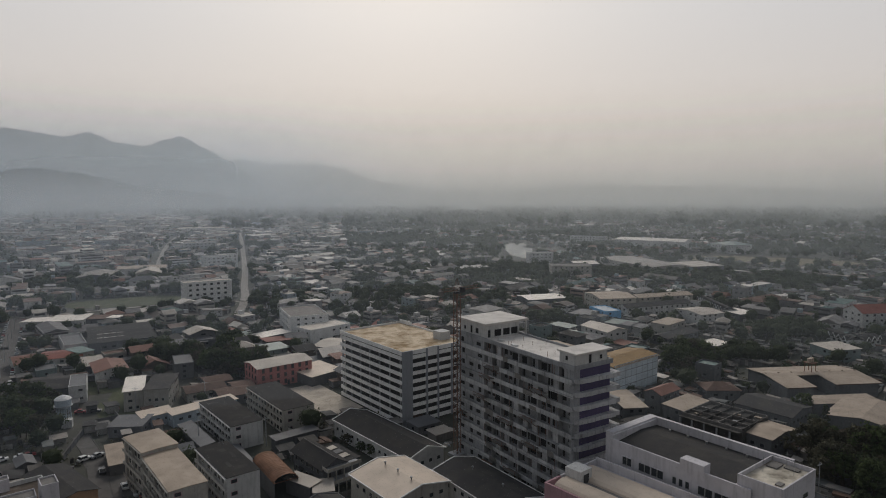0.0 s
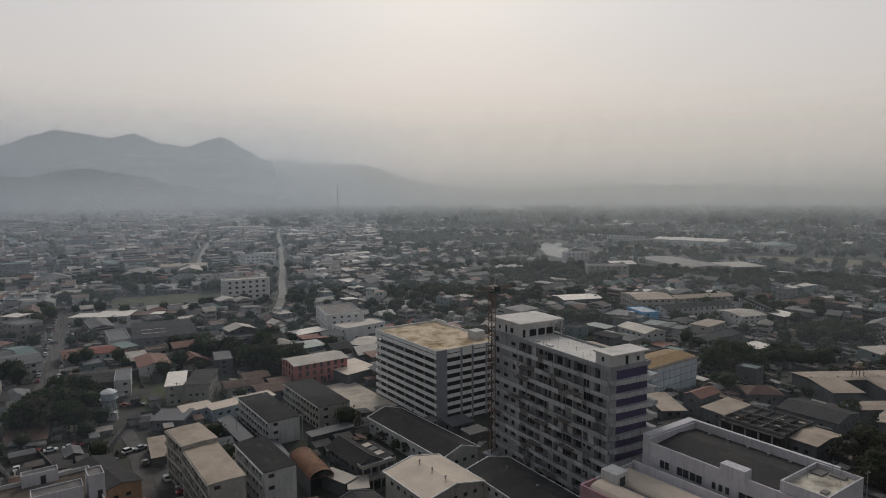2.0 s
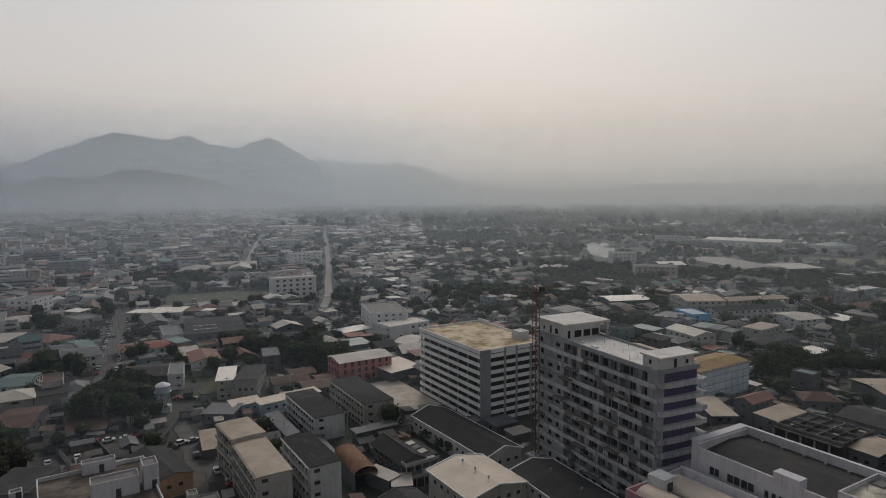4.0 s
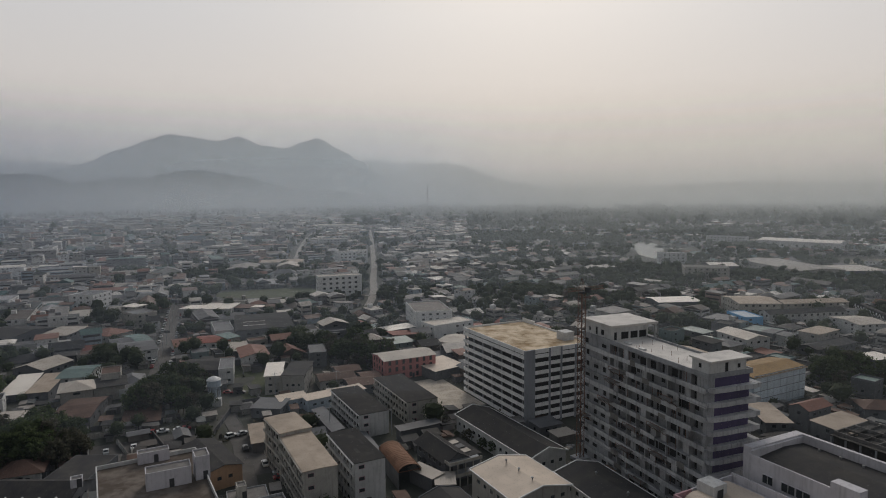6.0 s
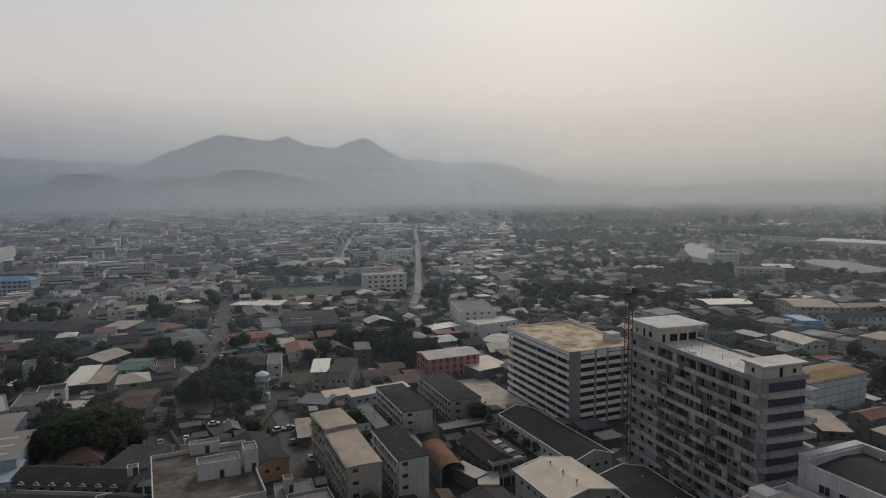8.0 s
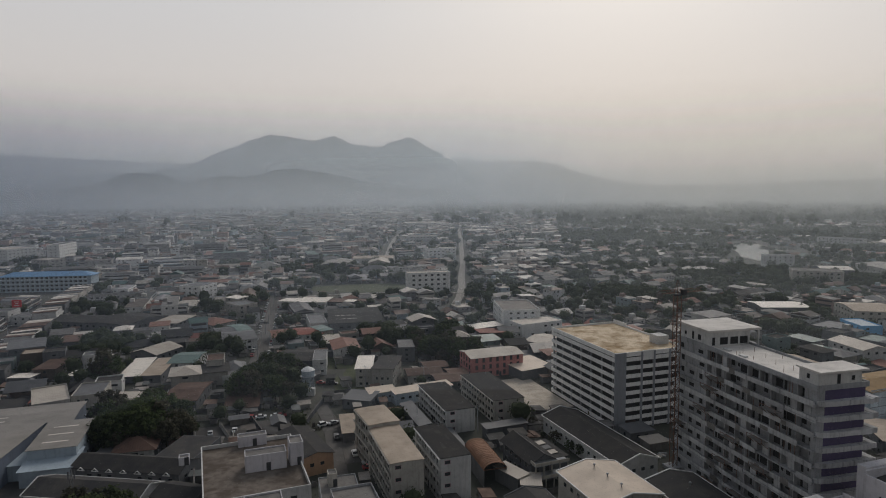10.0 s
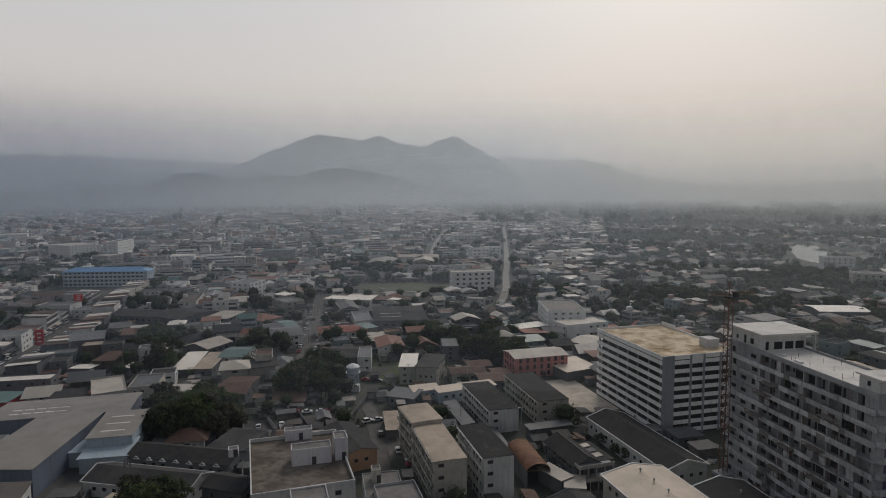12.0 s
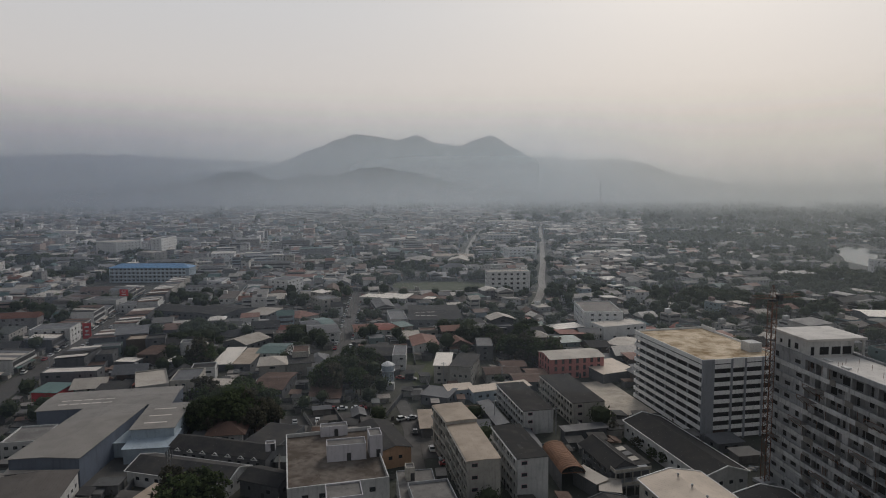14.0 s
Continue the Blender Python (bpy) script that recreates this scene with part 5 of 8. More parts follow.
building(-75.7, 215.8, -51.1, 31.8, 10.9, 8.4, "white three-storey block with dark flat roof", wall=WHITE, top=R_FELT, roof="flat", up=0.12, floors=3, name="apartment_block", category="apartment block", gap=2.8, flats=1)
building(-62.5, 232.1, -52.2, 34.5, 12.1, 8.6, "cream three-storey block with dark flat roof", wall=CREAM, top=R_FELT, roof="flat", up=0.12, floors=3, name="apartment_block", category="apartment block", gap=2.8, flats=1)
arched_shed(-49.2, 175.7, -55.7, 18.5, 7.0, 5.2, 2.4)
building(-106.8, 225.6, 41.1, 10.8, 6.5, 4.4, "low pale-roofed shophouse with blue front", wall=BLUEW, top=R_CREAM, roof="shed", rise=0.5, floors=1)
building(-91.8, 232.4, 46.0, 25.0, 6.0, 4.8, "long low shed with pale roof and blue front", wall=BLUEW, top=R_CREAM, roof="shed", rise=0.5, floors=1)
building(-111.8, 217.5, 4.5, 11.4, 9.9, 4.0, "low grey-roofed lean-to beside the yard", wall=GREYW, top=R_GREY, roof="shed", rise=0.6, floors=1)
building(-125.2, 248.3, 22.7, 6.9, 20.0, 8.2, "three-storey cream house with bright metal roof", wall=CREAM, top=R_BRIGHT, roof="shed", rise=0.3, floors=3, gap=2.4)
building(-114.5, 248.7, 12.6, 9.0, 20.2, 9.0, "three-storey cream house with brown metal roof", wall=CREAM, top=R_DARK, roof="shed", rise=0.3, floors=3, gap=2.4)
building(-122.6, 289.0, 26.5, 8.1, 17.2, 7.2, "narrow three-storey grey house with balconies", wall=GREYW, top=R_GREY, roof="flat", floors=3, gap=2.2, up=0.3)
building(-74.9, 278.3, 38.3, 25.5, 15.0, 9.3, "three-storey pink apartment house with pale metal roof", wall=PINK, top=R_PALE, roof="gable", rise=1.2, floors=3, name="apartment_house", category="apartment block", gap=3.4, size=(1.3, 2.1), frame_m=PINK_DEEP)
building(-58.7, 281.0, 49.1, 17.2, 17.0, 4.5, "low hall with wide dusty metal roof", wall=GREYW, top=R_CREAM, roof="shed", rise=0.8, floors=0, name="hall", category="hall")
building(-100.0, 269.0, 35.9, 10.8, 10.7, 4.0, "low house with rust-red metal roof", wall=GREYW, top=R_RUST, roof="gable", rise=1, floors=1)
building(-87.1, 251.7, 33.9, 12.3, 12.9, 4.0, "low house with patched rust roof", wall=GREYW, top=R_RUST, roof="gable", rise=1, floors=1)
building(-100.8, 257.2, 33.5, 15.6, 11.4, 4.0, "low house with faded tile roof", wall=CREAM, top=R_RUST, roof="gable", rise=1.2, floors=1)
building(-86.2, 260.6, 32.9, 8.2, 11.3, 4.0, "low house with brick-red roof", wall=GREYW, top=R_RUST, roof="gable", rise=1, floors=1)
building(-12.1, 160.9, 129.1, 19.8, 17.7, 9.5, "pale ribbed metal hall roof over cream walls", wall=CREAM, top=R_CREAM, edge_m=STRIPE, vents=3, roof="gable", rise=1.8, floors=2, name="hall", category="hall")
building(-50.5, 205.5, 40.0, 15.0, 4.0, 4.3, "long flat grey canopy roof on posts between the blocks", wall=GREYW, top=R_GREY, roof="shed", rise=0.2, over=0.6, floors=0, name="canopy", category="shed")
building(-27.5, 149.0, 129.0, 16.0, 11.0, 6.0, "dark-roofed hall beside the pale hall", wall=WHITE, top=R_DARK, roof="gable", rise=1.6, edge_m=GREYW, floors=1, name="hall", category="hall")
building(-33.6, 167.4, 13.9, 5.1, 6.3, 4.0, "small pale lean-to roof between walls", wall=GREYW, top=R_PALE, roof="shed", rise=0.5, floors=0, name="shed", category="shed")
building(-39.9, 170.4, -34.7, 9.8, 3.9, 4.5, "small flat pale-roofed outbuilding", wall=GREYW, top=R_PALE, roof="shed", rise=0.3, floors=0, name="shed", category="shed")
building(-19.3, 201.2, 130.1, 43.0, 13.8, 6.0, "long dark-roofed workshop beside the car park", wall=WHITE, top=R_DARK, edge_m=STRIPE, roof="gable", rise=2.2, floors=1, name="workshop", category="workshop")
old_house(-37.4, 182.0, -49.2)
building(11.4, 160.7, 125.2, 29.0, 14.2, 8.0, "dark-roofed hall with white parapet edge", wall=WHITE, top=R_DARK, edge_m=STRIPE, vents=2, roof="gable", rise=1.8, floors=2, name="hall", category="hall")
building(-105.8, 166.4, 49.8, 10.2, 24.3, 6.0, "old hall with dark curved roof and orange wall", wall=ORANGE, top=R_DARK, roof="gabley", rise=1.2, floors=1, name="hall", category="hall")
building(-190.4, 122.0, 28.9, 19.7, 43.7, 9.0, "long grey metal-roofed warehouse wing", wall=NAVY, top=R_DUST, roof="gabley", rise=0.5, floors=0, name="warehouse", category="warehouse")
building(-209.7, 146.3, 37.4, 44.0, 19.4, 9.0, "grey metal-roofed warehouse with skylight strips", wall=NAVY, top=R_DUST, roof="gable", rise=0.5, floors=0, name="warehouse", category="warehouse", skylights=10)
building(-179.0, 142.0, 36.1, 13.1, 22.2, 8.5, "pale-roofed workshop with blue-white lower walls", wall=BLUEW, top=R_DUST, roof="shed", rise=0.6, floors=1, name="workshop", category="workshop", skylights=3)
building(-171.7, 132.3, 34.6, 13.7, 12.6, 5.0, "pale blue lean-to roof of the workshop", wall=BLUEW, top=BLUEW, roof="shed", rise=0.8, floors=0, name="lean_to", category="shed")
building(-185.6, 138.3, 33.0, 6.9, 27.3, 5.0, "pale blue side roof of the workshop", wall=BLUEW, top=BLUEW, roof="shed", rise=0.3, floors=0, name="lean_to", category="shed")
truss_shed = building(-146.7, 139.2, 10.9, 34.0, 10.3, 5.0, "long dark-roofed shed with open trusses", wall=GREYW, top=R_DARK, roof="gable", rise=2, floors=1, name="shed", category="shed")
for k in range(7):
    u = -13.5 + 4.5 * k
    tb = nb()
    for a, b in (((u - 1.1, 4.3), (u + 1.1, 4.3)), ((u - 1.1, 4.3), (u, 5.2)), ((u + 1.1, 4.3), (u, 5.2))):
        bar(tb, (a[0], -5.72, a[1]), (b[0], -5.72, b[1]), 0.13)
    bar(tb, (u, -5.8, 4.3), (u, -5.1, 4.3), 0.1)
    part("truss", tb, STRIPE, truss_shed, "white steel truss end")
building(-139.7, 153.2, 11.7, 12.8, 17.9, 5.0, "low dark-roofed shed beside the garden trees", wall=GREYW, top=R_DARK, roof="flat", floors=0, up=0.1, name="shed", category="shed")
building(-145.5, 123.7, 11.0, 32.8, 12.0, 4.5, "dark-roofed row house with pale gables", wall=WHITE, top=R_DARK, edge_m=WHITE, roof="gable", rise=2.2, floors=1)
building(-166.1, 89.1, -138.6, 19.0, 24.1, 7.5, "brown metal-roofed hall with white gable edge", wall=WHITE, top=R_BROWN, roof="gabley", rise=0.8, floors=1, name="hall", category="hall")
building(-181.1, 103.8, 38.7, 19.1, 4.0, 5.5, "pale lean-to roof below the warehouse wall", wall=GREYW, top=R_PALE, roof="shed", rise=0.4, floors=0, name="lean_to", category="shed")
building(-120.4, 129.3, 4.3, 12.8, 8.8, 5.0, "low dark-roofed house beside the garden tree", wall=GREYW, top=R_DARK, roof="gable", rise=1.5, floors=1)
building(-139.7, 110.3, -163.7, 12.0, 9.6, 4.0, "low shed with tan sheet roof by the yard", wall=GREYW, top=R_TAN, roof="shed", rise=0.3, floors=0, name="shed", category="shed")
building(-185.6, 127.8, 25.6, 3.8, 10.2, 4.5, "dark service hut beside the warehouse", wall=NAVY, top=R_GREY, roof="flat", floors=0, name="service_hut", category="hut", up=0.2)
building(-103.1, 190.5, 32.1, 4.5, 16.7, 3.5, "tan sheet canopy over parked cars", wall=GREYW, top=R_TAN, roof="shed", rise=0.4, floors=0, name="canopy", category="shed")
building(-84.0, 205.8, -51.2, 24.3, 4.0, 4.0, "grey lean-to roof along the white block", wall=GREYW, top=R_GREY, roof="shed", rise=0.5, floors=0, name="lean_to", category="shed")
building(-77.4, 138.2, -55.4, 21.5, 10.1, 6.5, "flat-roofed grey outbuilding with stained deck", wall=CONC, top=CONC_DARK, floors=2, up=0.35, name="outbuilding", category="building")
building(-70.5, 133.8, -50.9, 15.0, 10.8, 8.0, "flat-roofed block with raised concrete rim", wall=CONC, top=CONC_DARK, floors=2, up=0.7, name="outbuilding", category="building")
building(-209.1, 116.0, 36.7, 11.3, 14.3, 6.0, "white two-storey shophouse with flat roof", wall=WHITE, top=CONC_DARK, floors=2, gap=2.6)
building(-252.0, 149.5, 22.0, 10.5, 10.0, 5.6, "shop with green metal roof and red front", wall=RED_SIGN, top=R_TEAL, roof="shed", rise=0.8, floors=0)
building(-265.0, 166.5, 34.0, 23.0, 8.0, 7.0, "two-storey grey shophouse with flat pale roof", wall=GREYW, top=R_WHITE, floors=2, up=0.4)
building(-180.6, 199.7, 25.3, 12.7, 23.5, 4.5, "low shed with rust-brown metal roof", wall=GREYW, top=R_RUST, roof="gable", rise=1, floors=1, name="shed", category="shed")
building(-198.8, 187.2, 21.2, 20.4, 14.7, 3.5, "wide low shed with pale flat sheet roof", wall=GREYW, top=R_PALE, roof="shed", rise=0.4, floors=0, name="shed", category="shed")
building(-213.3, 183.1, 37.1, 10.9, 17.5, 7.0, "two-storey cream house with stepped parapet", wall=CREAM, top=R_GREY, floors=2, up=0.6, gap=2.8)
building(-220.2, 170.7, 53.0, 12.1, 23.3, 8.0, "cream two-storey shophouse with terrace roof", wall=CREAM, top=R_PALE, floors=2, up=0.6, gap=2.8)
clad_hall(77.1, 268.8, 39.3)
building(90.5, 229.3, 39.0, 17.5, 8.2, 6.0, "house with pale lean-to and faded orange roof", wall=GREYW, top=R_TAN, roof="shed", rise=0.5, floors=2)
building(85.0, 239.0, 39.0, 13.0, 7.0, 8.0, "two-storey house with faded orange tile roof", wall=GREYW, top=R_ORANGE, roof="gable", rise=1.5, floors=2)
building(69.2, 233.5, 7.1, 8.7, 18.7, 6.0, "two-storey house with dusty tan sheet roof", wall=GREYW, top=R_TAN, roof="shed", rise=0.5, floors=2)
building(107.3, 200.8, -55.0, 9.2, 15.5, 6.5, "low workshop with dusty tan roof", wall=GREYW, top=R_TAN, roof="gable", rise=1, floors=1, name="workshop", category="workshop")
depot(157.3, 262.0, 5.7)
building(152.5, 235.5, 5.7, 27.0, 7.5, 5.0, "open-sided shed with tan sheet roof", wall=GREYW, top=R_TAN, roof="shed", rise=0.4, floors=0, name="shed", category="shed")
building(150.0, 215.0, -46.0, 22.0, 26.0, 7.0, "broad warehouse with dusty tan roof", wall=GREYW, top=R_TAN, roof="gabley", rise=1.5, floors=0, name="warehouse", category="warehouse")
building(197.5, 311.5, 13.5, 17.0, 14.0, 6.6, "green house with pale metal roof", wall=TEALW, top=R_PALE, roof="shed", rise=0.5, floors=2)
old_block(96.3, 210.8, -51.0)
building(123.5, 229.7, -51.3, 20.3, 17.6, 5.0, "long dark-roofed storage shed", wall=GREYW, top=R_DARK, roof="gable", rise=1.5, floors=1, name="shed", category="shed")
building(113.5, 254.0, -1.0, 13.6, 10.7, 4.5, "house with rust-red tile roof among trees", wall=GREYW, top=R_RUST, roof="hip", rise=2, floors=1)
building(311.8, 932.7, -34.4, 99.8, 42.0, 13.0, "long depot with pale metal roof", wall=WHITE, top=R_WHITE, roof="gable", rise=2.5, floors=1, name="warehouse", category="warehouse", gap=9, size=(2.6, 2.2))
building(218.1, 686.9, -73.0, 99.6, 46.0, 8.0, "long grey-roofed depot with cream walls", wall=CREAM, top=R_DUST, roof="gable", rise=1.5, floors=1, name="warehouse", category="warehouse", gap=8)
building(268.9, 668.3, -80.5, 42.9, 39.7, 7.0, "square hall with pale roof", wall=GREYW, top=R_PALE, roof="shed", rise=0.5, floors=1, name="hall", category="hall")
building(150.6, 677.9, 8.7, 26.4, 30.4, 8.0, "hall with white vaulted roof", wall=GREYW, top=R_WHITE, roof="gable", rise=2, floors=1, name="hall", category="hall")
building(124.0, 612.4, -2.6, 38.0, 22.0, 13.0, "four-storey tan apartment block", wall=CREAM, top=CONC_DARK, floors=4, name="apartment_block", category="apartment block")
building(120.5, 451.6, 8.5, 26.4, 30.4, 10.0, "three-storey cream school wing with tan roof", wall=CREAM, top=R_TAN, roof="gable", rise=1.5, floors=3, name="school_wing", category="school", gap=3.6)
building(159.4, 457.7, 17.2, 45.8, 14.0, 9.0, "three-storey yellow school wing with tan roof", wall=CREAM, top=R_TAN, roof="gable", rise=1.5, floors=3, name="school_wing", category="school", gap=3.6)
building(105.4, 405.5, 16.6, 11.5, 20.0, 8.4, "bright blue three-storey house", wall=BLUE, top=BLUEW, floors=3, up=0.5)
building(146.0, 430.0, 21.0, 54.0, 10.0, 7.0, "long white row house with dark roof", wall=WHITE, top=R_DARK, roof="gable", rise=2, floors=2, gap=2.4, size=(1.7, 1.5), name="row_house", category="row house")
building(166.6, 403.9, 21.5, 19.0, 22.6, 7.3, "white three-storey house with pale metal roof", wall=WHITE, top=R_PALE, roof="gable", rise=1.2, floors=3, gap=2.6)
building(195.5, 413.1, -67.3, 17.3, 14.0, 5.0, "low shed with bright white roof", wall=GREYW, top=R_BRIGHT, roof="shed", rise=0.4, floors=0, name="shed", category="shed")
gabled_row(192.0, 438.0, -92.0, 10)
gabled_row(221.0, 344.0, -87.0, 5, 4.4, 8.0, 4.4)
gabled_row(230.5, 338.0, 25.0, 3, 4.8, 8.0, 4.4)
building(283.0, 391.0, 7.9, 56.1, 16.0, 10.0, "white school with red tile roof", wall=WHITE, top=R_RED, roof="gable", rise=4, floors=3, name="school", category="school")
building(236.0, 455.0, 28.3, 32.0, 18.0, 6.0, "house with wide red tile roof", wall=CREAM, top=R_RUST, roof="hip", rise=3, floors=1)
building(73.8, 469.4, 16.9, 30.8, 21.6, 6.0, "long shed with bright white roof", wall=GREYW, top=R_BRIGHT, roof="gable", rise=1, floors=1, name="shed", category="shed")
building(91.0, 401.5, -37.8, 15.6, 22.2, 7.0, "two-storey grey house with flat roof", wall=GREYW, top=R_GREY, floors=2, up=0.5)
building(91.0, 352.0, 27.8, 14.4, 22.0, 8.0, "white house with pale sloping metal roof", wall=WHITE, top=R_PALE, roof="gabley", rise=1.8, floors=2)
building(133.1, 367.4, -48.7, 10.8, 19.1, 8.0, "narrow pale house with tan roof", wall=CREAM, top=R_TAN, roof="shed", rise=0.4, floors=2)
building(131.9, 353.6, 39.0, 32.7, 10.9, 4.0, "low grey house with dark roof", wall=GREYW, top=R_DARK, roof="gable", rise=1.5, floors=1)
building(145.0, 330.9, -64.7, 11.2, 11.5, 4.0, "low shed with pale patched roof", wall=GREYW, top=R_BRIGHT, roof="shed", rise=0.4, floors=0, name="shed", category="shed")
building(396.9, 864.2, 28.0, 34.8, 38.8, 12.0, "white temple school with hipped roof", wall=WHITE, top=R_TEAL, roof="hip", rise=4, floors=2, name="hall", category="hall", gap=5)
building(229.4, 990.0, -30.7, 56.3, 14.0, 14.0, "four-storey pale apartment block", wall=WHITE, top=R_GREY, floors=4, name="apartment_block", category="apartment block")
building(112.0, 728.1, 12.0, 28.0, 14.0, 14.0, "four-storey white apartment block by the pond", wall=WHITE, top=R_GREY, floors=4, name="apartment_block", category="apartment block")
building(-179.5, 471.0, 31.4, 34.5, 12.0, 18.5, "white five-storey office with flat roof", wall=STRIPE, top=R_PALE, floors=5, name="office_block", category="office", gap=3.1, size=(2.2, 1.7))
building(-254.0, 690.0, 38.0, 21.0, 18.0, 15.0, "white four-storey block with flat roof", wall=STRIPE, top=R_GREY, floors=4, name="apartment_block", category="apartment block", gap=3.6, size=(2.2, 1.5))
building(-249.0, 722.0, 20.0, 21.0, 14.0, 14.0, "white four-storey school block beside the road", wall=STRIPE, top=R_PALE, floors=4, name="school_wing", category="school", gap=3.4, size=(2.2, 1.5))
building(-345.0, 884.0, 28.0, 44.0, 16.0, 15.0, "pale four-storey block among town roofs", wall=WHITE, top=R_TAN, floors=4, name="apartment_block", category="apartment block", gap=3.6, size=(2.2, 1.5))
building(-337.0, 608.0, 19.0, 30.0, 46.0, 6.5, "broad market hall with dusty grey roof", wall=GREYW, top=R_DUST, roof="gabley", rise=2.2, floors=1, name="hall", category="hall", gap=6)
building(-318.0, 660.0, 19.0, 46.0, 22.0, 7.0, "long hall with tan sheet roof", wall=CREAM, top=R_TAN, roof="gable", rise=2.0, floors=1, name="hall", category="hall", gap=6)
building(-293.0, 622.0, 19.0, 22.0, 30.0, 7.5, "cream gabled hall with pale roof", wall=CREAM, top=R_PALE, roof="gabley", rise=3.0, floors=1, name="hall", category="hall", gap=6)
building(-272.0, 566.0, 20.0, 24.0, 13.0, 6.8, "white two-storey villa with grey hip roof", wall=STRIPE, top=R_GREY, roof="hip", rise=3.4, floors=2, gap=3.0)
building(-381.0, 540.0, 30.0, 26.0, 12.0, 10.0, "white three-storey house with steep gable", wall=STRIPE, top=R_GREY, roof="gabley", rise=4.0, floors=3, gap=2.8)
building(-513.0, 1345.0, 16.0, 84.0, 18.0, 10.0, "long white hall at the edge of town", wall=STRIPE, top=R_PALE, roof="gable", rise=2.0, floors=2, name="hall", category="hall", gap=6)
building(-86.8, 382.7, -65.4, 35.6, 22.6, 12.0, "white four-storey block with brown roof", wall=STRIPE, top=R_BROWN, roof="flat", up=0.7, floors=4, name="apartment_block", category="apartment block", gap=2.8)
building(-70.0, 359.7, 45.2, 27.6, 14.6, 8.0, "white two-storey house with canopy roof", wall=STRIPE, top=R_PALE, floors=2, up=0.4, gap=2.8)
building(-101.5, 354.6, 48.3, 25.0, 10.0, 4.0, "long low shed with bright roof", wall=GREYW, top=R_BRIGHT, roof="shed", rise=0.5, floors=0, name="shed", category="shed")
building(-57.3, 329.2, -20.2, 16.6, 20.0, 5.0, "wide low hall with pale dusty roof", wall=GREYW, top=R_PALE, roof="gable", rise=1.2, floors=1, name="hall", category="hall")
building(-259.8, 396.0, 10.4, 13.0, 17.0, 5.0, "market shed with pale roof", wall=WHITE, top=R_BRIGHT, roof="shed", rise=-0.6, floors=1, name="market_shed", category="shed")
building(-240.1, 397.2, 16.1, 21.2, 25.2, 6.0, "market shed with bright white roof", wall=WHITE, top=R_BRIGHT, roof="shed", rise=-0.6, floors=1, name="market_shed", category="shed")
building(-224.7, 404.6, 10.4, 12.9, 16.9, 5.0, "market shed with rust-brown roof", wall=GREYW, top=R_RUST, roof="shed", rise=-0.6, floors=1, name="market_shed", category="shed")
building(-214.4, 404.7, 10.4, 7.3, 11.3, 5.2, "market shed with white roof panel", wall=GREYW, top=R_BRIGHT, roof="shed", rise=-0.6, floors=0, name="market_shed", category="shed")
building(-207.8, 410.1, 10.4, 9.0, 13.0, 5.0, "market shed with worn rust roof", wall=GREYW, top=R_RUST, roof="shed", rise=-0.6, floors=0, name="market_shed", category="shed")
building(-185.0, 353.3, 30.3, 32.3, 47.2, 6.0, "broad shed with dark flat-pitched roof", wall=GREYW, top=R_FELT, roof="gable", rise=1.2, floors=1, skylights=8, name="shed", category="shed")
building(-203.4, 338.0, 36.3, 10.5, 30.6, 5.0, "workshop with grey flat roof and pale walls", wall=WHITE, top=R_GREY, floors=1, up=0.8)
building(-193.5, 312.6, 28.8, 17.2, 18.2, 4.0, "row house with red metal roof", wall=WHITE, top=R_RED, roof="gable", rise=1.2, floors=1, name="row_house", category="row house")
building(-206.0, 302.2, 41.0, 10.1, 19.7, 4.0, "house with orange tile roof", wall=WHITE, top=R_ORANGE, roof="gable", rise=1.8, floors=1)
building(-186.8, 316.2, 57.6, 7.6, 12.8, 5.0, "small house with green roof", wall=CREAM, top=R_TEAL, roof="shed", rise=0.4, floors=1)
building(-170.1, 298.4, 35.5, 8.6, 18.1, 4.0, "small shed with pale roof sheets", wall=GREYW, top=R_PALE, roof="shed", rise=0.5, floors=0, name="shed", category="shed")
building(-169.0, 263.9, 17.4, 18.0, 20.8, 4.0, "low house with dark roof by the street", wall=GREYW, top=R_DARK, roof="gable", rise=1.5, floors=1)
building(-153.1, 256.8, 28.1, 6.3, 18.6, 7.0, "two-storey house with arched white balcony", wall=WHITE, top=R_GREY, floors=2, up=0.3, gap=2.2)
building(-289.7, 373.5, 85.0, 11.3, 11.1, 9.0, "three-storey cream house with white roof", wall=CREAM, top=R_BRIGHT, roof="shed", rise=0.3, floors=3, gap=2.6)
building(-270.6, 353.0, 64.7, 14.1, 18.1, 9.0, "three-storey greenish house near the street", wall=CREAM, top=R_GREY, floors=3, up=0.6, gap=2.6)
building(-339.9, 392.3, 94.7, 20.9, 18.5, 13.0, "four-storey white block among low houses", wall=STRIPE, top=R_GREY, floors=4, name="apartment_block", category="apartment block", gap=2.8)
building(-263.6, 316.4, -11.7, 19.1, 16.7, 4.5, "house with orange-red hip roof", wall=CREAM, top=R_ORANGE, roof="hip", rise=2.2, floors=1)
building(-289.5, 311.5, 10.9, 16.2, 21.7, 5.0, "house with pale metal roof", wall=GREYW, top=R_PALE, roof="shed", rise=0.5, floors=2)
building(-244.7, 249.7, 1.2, 16.3, 18.1, 4.5, "house with pale green gabled roof", wall=GREYW, top=R_PALE, roof="gabley", rise=2.2, floors=1)
building(-217.3, 223.0, 28.0, 8.0, 26.9, 5.0, "tall shed with tan sheet roof", wall=GREYW, top=R_TAN, roof="shed", rise=0.6, floors=1, name="shed", category="shed")
